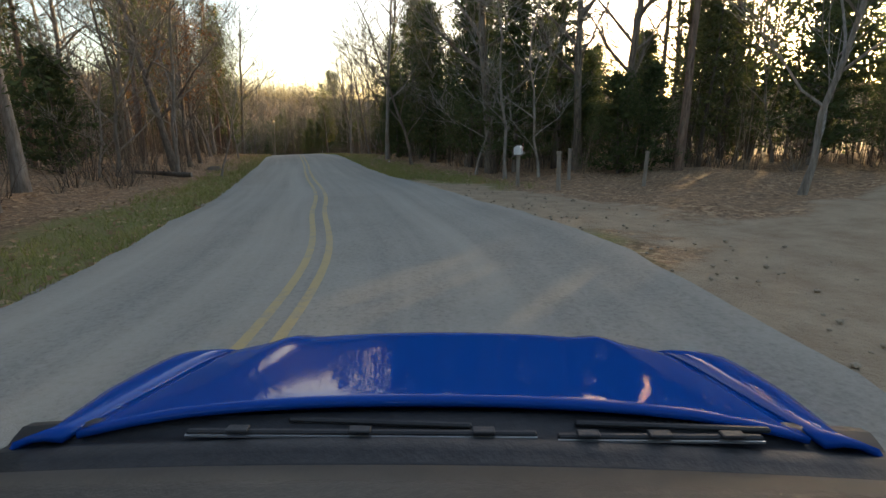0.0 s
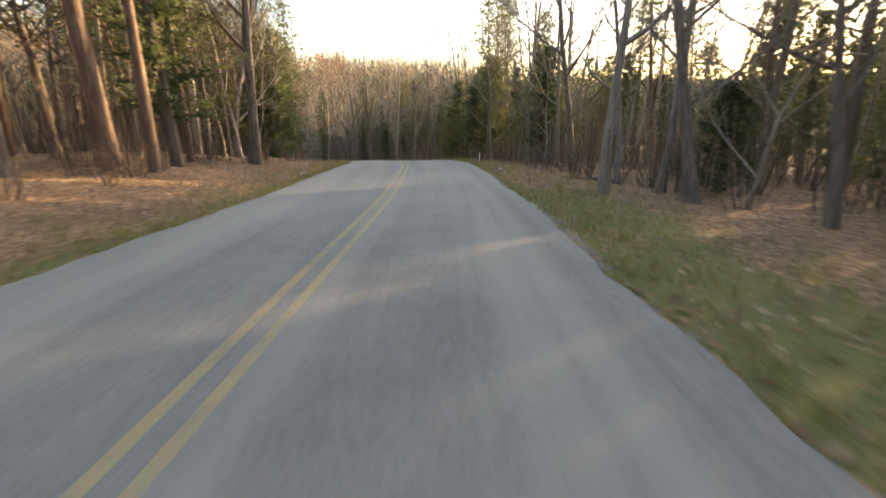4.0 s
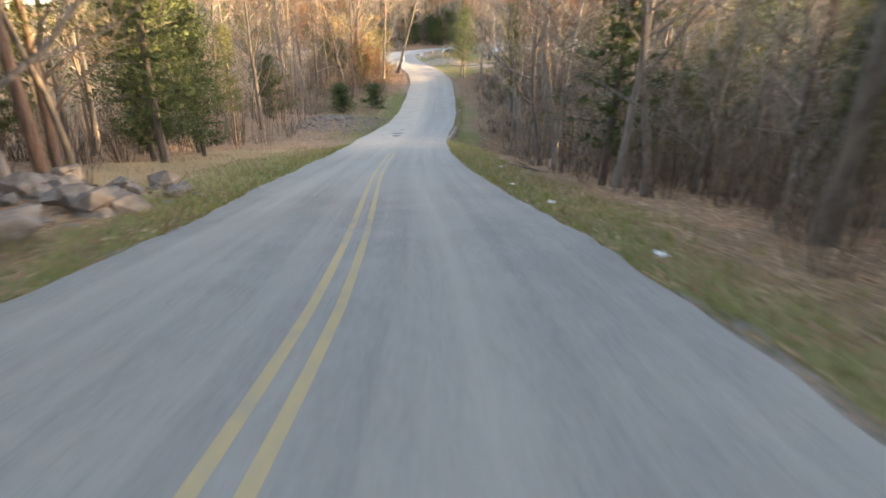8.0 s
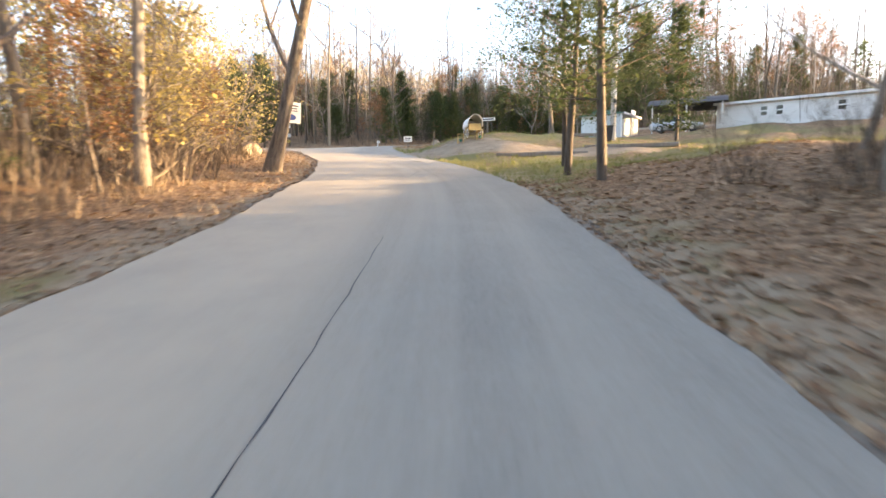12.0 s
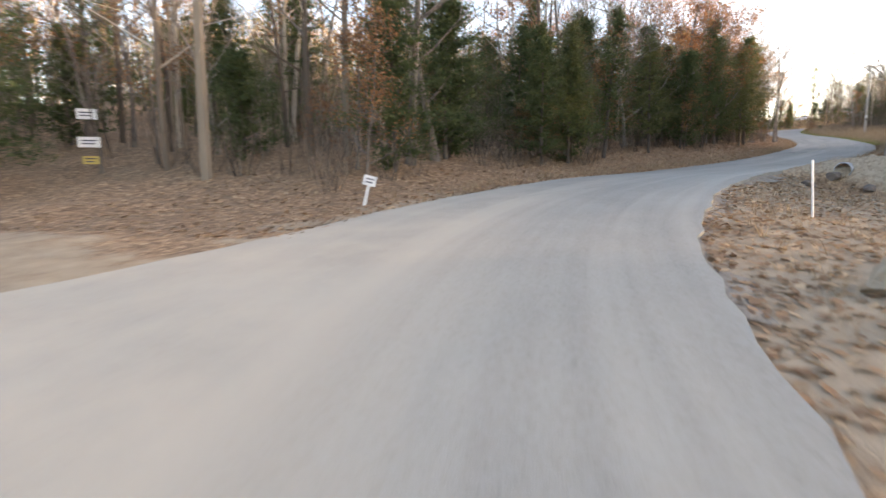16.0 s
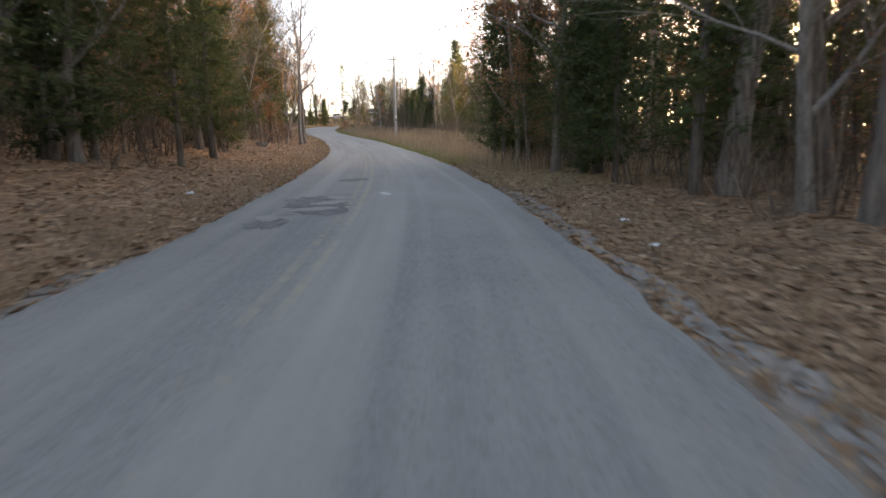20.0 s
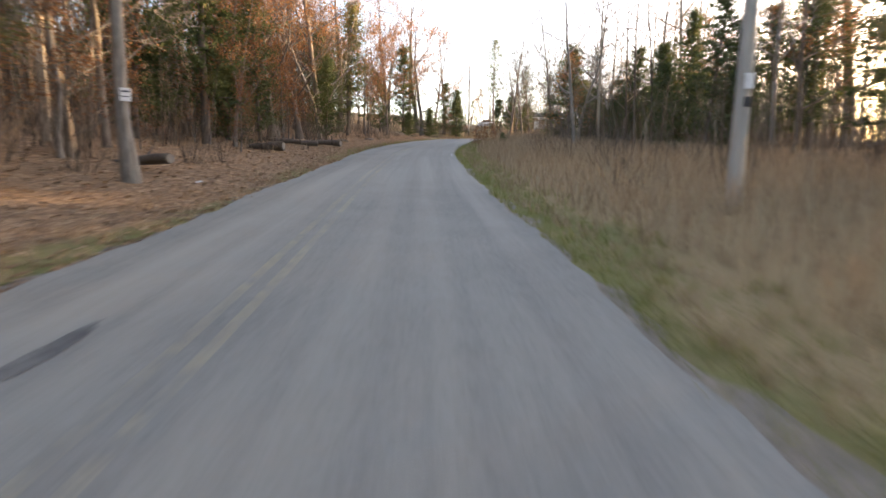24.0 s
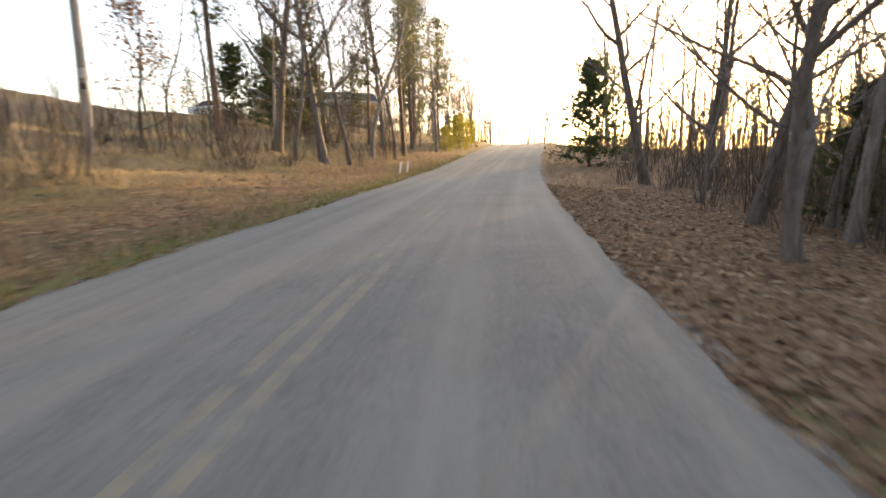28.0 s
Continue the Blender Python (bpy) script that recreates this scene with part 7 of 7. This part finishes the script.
def window_part(parent, x, y, z, w, h):
    """A window on a wall that faces -y."""
    wn_ = part("window", boxed(x - w / 2, x + w / 2, y - 0.03, y, z, z + h, 0.005), WHITE, parent)
    for k in (0, 1):
        part("pane", boxed(x - w / 2 + 0.06, x + w / 2 - 0.06, y - 0.036, y - 0.026, z + 0.06 + k * h / 2, z + h / 2 - 0.03 + k * h / 2, 0), GLASS_DARK, wn_)
    part("sill", boxed(x - w / 2 - 0.05, x + w / 2 + 0.05, y - 0.07, y - 0.03, z - 0.05, z, 0.005), WHITE, wn_)
    return wn_


def building(name, x, y, turn, w, d, h, rise, wall, roof, windows, label, category, door=None, over=0.2):
    base = min(gz(x + a, y + b) for a in (-w / 3, w / 3) for b in (-d / 3, d / 3))
    ob = thing(name, pose(x, y, base + 0.05, 0, 0, turn), label, category)
    part("wall", boxed(-w / 2, w / 2, -d / 2, d / 2, -0.6, h, 0.01), wall, ob)
    part("roof", gable(bmesh.new(), w, d, h + 0.01, rise, over), roof, ob)
    part("corner_trim", boxed(-w / 2 - 0.02, -w / 2 + 0.08, -d / 2 - 0.02, -d / 2 + 0.08, -0.6, h, 0.004), WHITE, ob)
    part("corner_trim", boxed(w / 2 - 0.08, w / 2 + 0.02, -d / 2 - 0.02, -d / 2 + 0.08, -0.6, h, 0.004), WHITE, ob)
    part("fascia", boxed(-w / 2 - over, w / 2 + over, -d / 2 - over - 0.03, -d / 2 - over, h - 0.08, h + 0.08, 0.004), WHITE, ob)
    for wx_, wz, ww, wh in windows:
        window_part(ob, wx_, -d / 2 - 0.002, wz, ww, wh)
    if door is not None:
        dr = part("door", boxed(door - 0.45, door + 0.45, -d / 2 - 0.05, -d / 2 - 0.002, 0.0, 2.0, 0.006), WHITE, ob)
        part("handle", cyl(0.03, 0.03, 0.05, 8, 0, pose(door + 0.36, -d / 2 - 0.05, 1.0, 90, 0, 0)), DARKMETAL, dr)
    return ob


building("shed", -92.82, 161.25, 100, 3.6, 3.0, 1.55, 0.4, BLUEGREY, GREENROOF, [], "pale blue-grey metal shed with a green roof", "shed", 0.6)
building("mobile_home", -82.0, 165.4, 12, 8.6, 3.0, 1.6, 0.3, SIDING, DARKROOF, [(-1.6, 0.6, 0.45, 0.65), (-0.75, 0.6, 0.45, 0.65), (2.4, 0.6, 0.5, 0.65)], "long white mobile home with small dark windows", "house")


def car_body(parent, length, width, paint):
    """A plain saloon: lower body, glasshouse, wheels; front at -y."""
    prof = [(-1.0, 0.32, 0.62), (-0.93, 0.25, 0.72), (-0.55, 0.22, 0.84), (-0.40, 0.22, 0.90), (0.45, 0.22, 0.92), (0.75, 0.22, 0.93), (0.97, 0.28, 0.88), (1.0, 0.35, 0.6)]
    v, f = [], []
    for u, z0, z1 in prof:
        for sx_, z in ((-0.94, z0), (-1.0, (z0 + z1) / 2), (-0.9, z1), (0.9, z1), (1.0, (z0 + z1) / 2), (0.94, z0)):
            v.append((sx_ * width / 2, u * length / 2, z))
    for i in range(len(prof) - 1):
        for j in range(6):
            f.append((i * 6 + j, i * 6 + (j + 1) % 6, (i + 1) * 6 + (j + 1) % 6, (i + 1) * 6 + j))
    f += [tuple(range(6)), tuple(range(len(v) - 1, len(v) - 7, -1))]
    part("body", mesh_of("body", v, f, (paint,)), paint, parent)
    g = [(-0.42, 0.90, 0.86), (-0.12, 1.38, 0.70), (0.35, 1.40, 0.70), (0.72, 0.93, 0.84)]
    v, f = [], []
    for u, z, k in g:
        v += [(-k * width / 2, u * length / 2, z), (k * width / 2, u * length / 2, z)]
    low = [(-0.42, 0.86), (0.72, 0.86)]
    v2 = [(-0.43 * width, low[0][0] * length / 2, 0.86), (0.43 * width, low[0][0] * length / 2, 0.86), (0.43 * width, low[1][0] * length / 2, 0.86), (-0.43 * width, low[1][0] * length / 2, 0.86)]
    base = len(v)
    v += v2
    f = [(0, 1, 3, 2), (4, 5, 7, 6), (0, 2, 4, 6, base + 3, base), (1, base + 1, base + 2, 7, 5, 3), (0, base, base + 1, 1), (6, 7, base + 2, base + 3)]
    part("window_band", mesh_of("window_band", v, f, (GLASS_DARK,)), GLASS_DARK, parent)
    part("roof", boxed(-0.35 * width, 0.35 * width, -0.12 * length / 2, 0.35 * length / 2, 1.385, 1.43, 0.015), paint, parent)
    for sx_ in (-1, 1):
        for yy in (-0.62, 0.60):
            w = part("wheel", cyl(0.31, 0.31, 0.2, 20, -0.1, pose(sx_ * (width / 2 - 0.1), yy * length / 2, 0.31, 0, 90, 0)), DARKMETAL, parent)
            part("rim", cyl(0.19, 0.19, 0.21, 14, -0.105, pose(sx_ * (width / 2 - 0.095), yy * length / 2, 0.31, 0, 90, 0)), GALV, w)
        part("headlight", boxed(sx_ * width * 0.36 - 0.14, sx_ * width * 0.36 + 0.14, -length / 2 - 0.01, -length / 2 + 0.06, 0.56, 0.68, 0.01), WHITE, parent)


SILVER = simple("silver_car_paint", (0.42, 0.45, 0.48), (0.50, 0.53, 0.56), 2, 0.3, 0.6, 0)
sx0, sy0 = -88.0, 161.6
SEDAN = thing("parked_sedan", pose(sx0, sy0, gz(sx0, sy0) + 0.05, 0, 0, 109) @ Matrix.Scale(0.74, 4), "silver sedan parked under a dark carport", "car")
car_body(SEDAN, 4.5, 1.75, SILVER)
CP = thing("carport", pose(-87.6, 162.5, gz(-87.6, 162.5), 0, 0, 19) @ Matrix.Scale(0.78, 4), "open carport with a dark curved roof on thin posts", "carport")
for px in (-2.7, 0, 2.7):
    for py in (-2.4, 2.4):
        part("post", boxed(px - 0.05, px + 0.05, py - 0.05, py + 0.05, -0.4, 2.2, 0.005), WHITE, CP)
cv, cf = [], []
for i, a in enumerate(np.linspace(-1, 1, 9)):
    for yy in (-2.7, 2.7):
        cv.append((yy * 1.15, a * 2.6, 2.22 + 0.75 * (1 - a * a)))
for i in range(8):
    cf.append((2 * i, 2 * i + 1, 2 * i + 3, 2 * i + 2))
part("roof", mesh_of("roof", cv, cf, (DARKROOF,)), DARKROOF, CP).modifiers.new("thick", "SOLIDIFY").thickness = 0.06
bx, by = -86.14, 149.38
BIN = thing("refuse_bin", pose(bx, by, gz(bx, by), 0, 0, 40) @ Matrix.Scale(0.75, 4), "black plastic wheeled refuse bin on the lawn", "bin")
part("body", cyl(0.32, 0.42, 0.95, 4, 0.05, pose(0, 0, 0, 0, 0, 45)), DARKMETAL, BIN)
part("lid", boxed(-0.33, 0.33, -0.36, 0.33, 1.0, 1.06, 0.015), DARKMETAL, BIN)
for k in (-1, 1):
    part("wheel", cyl(0.09, 0.09, 0.05, 12, -0.025, pose(0.24 * k, 0.28, 0.09, 0, 90, 0)), DARKMETAL, BIN)

# ---- the house above the last bend ----
hx, hy = -133.21, 341.68
HOUSE = building("house", hx, hy, 12, 13, 7, 2.7, 1.5, BRICKISH, DARKROOF, [(-4.2, 0.9, 1.2, 1.2), (-1.8, 0.9, 1.0, 1.2)], "tan brick house with a white railed porch", "house", 0.2, 0.4)
part("porch_deck", boxed(0.6, 6.4, -6.2, -3.55, -0.5, 0.1, 0.01), WEATHERED, HOUSE)
part("porch_roof", boxed(0.5, 6.5, -6.4, -3.55, 2.35, 2.5, 0.01), WHITE, HOUSE)
for px in (0.75, 2.6, 4.45, 6.25):
    part("porch_post", boxed(px - 0.06, px + 0.06, -6.15, -6.03, 0.1, 2.35, 0.005), WHITE, HOUSE)
part("porch_rail", boxed(0.75, 6.25, -6.12, -6.06, 0.95, 1.02, 0.004), WHITE, HOUSE)
for k in range(24):
    part("baluster", boxed(0.9 + k * 0.225, 0.94 + k * 0.225, -6.11, -6.07, 0.1, 0.95, 0), WHITE, HOUSE)
SUV = thing("parked_car", pose(-141.37, 332.31, gz(-141.37, 332.31) + 0.05, 0, 0, 70), "white car parked behind an evergreen by the house", "car")
car_body(SUV, 4.6, 1.8, WHITE)
# brown weeds at the edge of the last curve
for k, (s, d, h) in enumerate(((315.5, 3.3, 1.3), (316.3, 3.8, 1.5), (314.2, 3.9, 1.1), (317.0, 4.4, 1.4))):
    x, y, z = at(s, d)
    wd = thing("dead_weed", pose(x, y, z, 0, 0, 40 * k), "tall dead brown weed with curled leaves", "weed", "dead weeds")
    part("stem", mesh_of("stem", *shrub_proto(500 + k, 7, h, 0.4, 3)), TWIG, wd)
    rnd = random.Random(k)
    hp = Heap()
    for q in range(150):
        hp.add(*flake(rnd, Vector((rnd.gauss(0, 0.17), rnd.gauss(0, 0.17), rnd.uniform(0.15, h))), rnd.uniform(0.10, 0.2), 0.5))
    part("curled_leaves", hp.mesh("curled_leaves", (OAKLEAF,)), OAKLEAF, wd)

# ---- the blue car, standing where the drive begins ----
BLUE, bb = mat("metallic_blue_paint", 0.4, 0.0)
bb.inputs["Base Color"].default_value = (0.012, 0.05, 0.33, 1)
bb.inputs["Specular IOR Level"].default_value, bb.inputs["Coat IOR"].default_value = 0.0, 1.35
bb.inputs["Coat Weight"].default_value, bb.inputs["Coat Roughness"].default_value = 0.5, 0.02
fl = noise_of(BLUE, coord(BLUE), 900.0, 1)
links(BLUE, mix(BLUE, fl, (0.0, 0.042, 0.25), (0.001, 0.06, 0.33)), bb.inputs["Base Color"])
PLASTIC = simple("black_cowl_plastic", (0.012, 0.012, 0.013), (0.03, 0.03, 0.032), 20, 0.55, 0, 0.15)
DASH = simple("dark_dashboard_vinyl", (0.02, 0.019, 0.017), (0.045, 0.042, 0.037), 9, 0.6, 0, 0.2)
TYRE = simple("tyre_rubber", (0.012, 0.012, 0.012), (0.03, 0.03, 0.03), 20, 0.9, 0, 0.2)
CAR = thing("blue_car", pose(-1.22, -3.62, 6.58, -1.22, 0, -5.26), "glossy metallic blue car standing on the road", "car")


def hood_z(y):
    return float(np.interp(y, [0.7, 0.85, 1.15, 1.35, 1.45, 1.55, 1.65, 1.75, 1.82], [0.91, 0.90, 0.842, 0.805, 0.782, 0.74, 0.67, 0.57, 0.45]))


def skin(rows, name, material, thick=0.012):
    v = [p for r in rows for p in r]
    m = len(rows[0])
    f = [(i * m + j, i * m + j + 1, (i + 1) * m + j + 1, (i + 1) * m + j) for i in range(len(rows) - 1) for j in range(m - 1)]
    ob = part(name, mesh_of(name, v, f, (material,), True), material, CAR)
    md = ob.modifiers.new("thick", "SOLIDIFY")
    md.thickness, md.offset = thick, -1
    return ob


rows = []
for y in np.linspace(0.84, 1.80, 30):
    half = float(np.interp(y, [0.84, 1.2, 1.5, 1.80], [0.665, 0.665, 0.65, 0.58]))
    row = []
    for u in np.linspace(-1, 1, 41):
        crease = 0.014 * math.exp(-((abs(u) - 0.72) / 0.07) ** 2) * min(1, (y - 0.8) * 1.4)
        row.append((u * half, y - 0.05 * u * u, hood_z(y) - 0.03 * u ** 4 - 0.012 * u * u + crease))
    rows.append(row)
skin(rows, "hood", BLUE)
for sd in (-1, 1):
    rows = []
    for y in np.linspace(0.775, 1.80, 26):
        a = float(np.interp(y, [0.55, 0.84, 1.2, 1.5, 1.80], [0.70, 0.672, 0.672, 0.657, 0.59]))
        out = float(np.interp(y, [0.775, 0.81, 1.08, 1.43, 1.55, 1.68, 1.80], [0.79, 0.755, 0.825, 0.855, 0.82, 0.75, 0.66]))
        top = hood_z(max(0.84, y + 0.05)) - 0.041
        rows.append([(sd * (a + (out - a) * w), y, top - dz) for w, dz in ((0, 0.0), (0.3, -0.004), (0.6, 0.0), (0.85, 0.012), (1.0, 0.036), (1.04, 0.1), (1.04, 0.3), (1.0, 0.42))])
    skin(rows if sd > 0 else [r[::-1] for r in rows], "fender", BLUE)
cow = [[(x, 0.85 - k * 0.15, 0.862 - 0.012 * k + 0.006 * math.sin(k * 12) - 0.03 * (x / 0.75) ** 2) for x in np.linspace(-0.80, 0.80, 17)] for k in np.linspace(0, 1, 9)]
skin(cow, "cowl", PLASTIC)
for k in range(36):
    x = -0.03 + k * 0.0145
    part("cowl_slot", boxed(x, x + 0.006, 0.822, 0.838, 0.866, 0.8685, 0), TYRE, CAR)
for x0, x1, y0 in ((-0.45, 0.18, 0.782), (0.215, 0.57, 0.775)):
    w = part("wiper", boxed(x0, x1, y0 - 0.006, y0 + 0.006, 0.862, 0.874, 0.003), PLASTIC, CAR)
    part("wiper_blade", boxed(x0, x1, y0 - 0.011, y0 - 0.0065, 0.864, 0.868, 0), GALV, w)
    part("wiper_arm", box(bmesh.new(), -0.17, 0.17, -0.006, 0.006, 0.868, 0.878, 0.003, Matrix.Translation((x0 * 0.5 + x1 * 0.5 + 0.03, y0 + 0.026, 0)) @ pose(0, 0, 0, 0, 0, -3)), PLASTIC, w)
    for q in (0.15, 0.5, 0.85):
        part("claw", boxed(x0 + (x1 - x0) * q - 0.02, x0 + (x1 - x0) * q + 0.02, y0 - 0.012, y0 + 0.008, 0.873, 0.879, 0.002), PLASTIC, w)
rows = [[(x, y, z - 0.02 * (x / 0.7) ** 2) for x in np.linspace(-0.80, 0.80, 17)] for y, z in ((0.70, 0.85), (0.62, 0.872), (0.45, 0.90), (0.25, 0.91), (0.1, 0.90), (0.02, 0.84), (0.0, 0.6))]
skin(rows, "dashboard", DASH)
part("front_bumper", boxed(-0.74, 0.74, 1.70, 1.88, 0.2, 0.47, 0.05), BLUE, CAR)
part("grille", boxed(-0.4, 0.4, 1.87, 1.9, 0.3, 0.4, 0.01), PLASTIC, CAR)
for sd in (-1, 1):
    part("headlight", boxed(sd * 0.58 - 0.12, sd * 0.58 + 0.12, 1.66, 1.78, 0.47, 0.56, 0.03), WHITE, CAR)
    for yy in (1.22, -1.3):
        w = part("wheel", cyl(0.31, 0.31, 0.2, 24, -0.1, pose(sd * 0.69, yy, 0.345, 0, 90, 0)), TYRE, CAR)
        part("rim", cyl(0.2, 0.2, 0.21, 16, -0.105, pose(sd * 0.695, yy, 0.345, 0, 90, 0)), GALV, w)
    part("side_panel", boxed(sd * 0.78 - 0.03, sd * 0.78 + 0.03, -2.1, 0.7, 0.25, 0.78, 0.02), BLUE, CAR)
    part("a_pillar", box(bmesh.new(), -0.03, 0.03, -0.03, 0.03, 0, 0.86, 0.01, Matrix.Translation((sd * 0.74, 0.55, 0.86)) @ pose(0, 0, 0, 44, 0, 0)), BLUE, CAR)
    part("c_pillar", box(bmesh.new(), -0.04, 0.04, -0.1, 0.1, 0, 0.66, 0.01, Matrix.Translation((sd * 0.76, -1.6, 0.86)) @ pose(0, 0, 0, -20, 0, 0)), BLUE, CAR)
part("roof", boxed(-0.72, 0.72, -1.5, -0.1, 1.5, 1.54, 0.02), BLUE, CAR)
part("rear_panel", boxed(-0.78, 0.78, -2.16, -2.08, 0.25, 0.9, 0.03), BLUE, CAR)
part("boot_lid", boxed(-0.8, 0.8, -2.12, -1.45, 0.86, 0.92, 0.02), BLUE, CAR)
part("floor_pan", boxed(-0.76, 0.76, -2.1, 1.7, 0.2, 0.25, 0), PLASTIC, CAR)
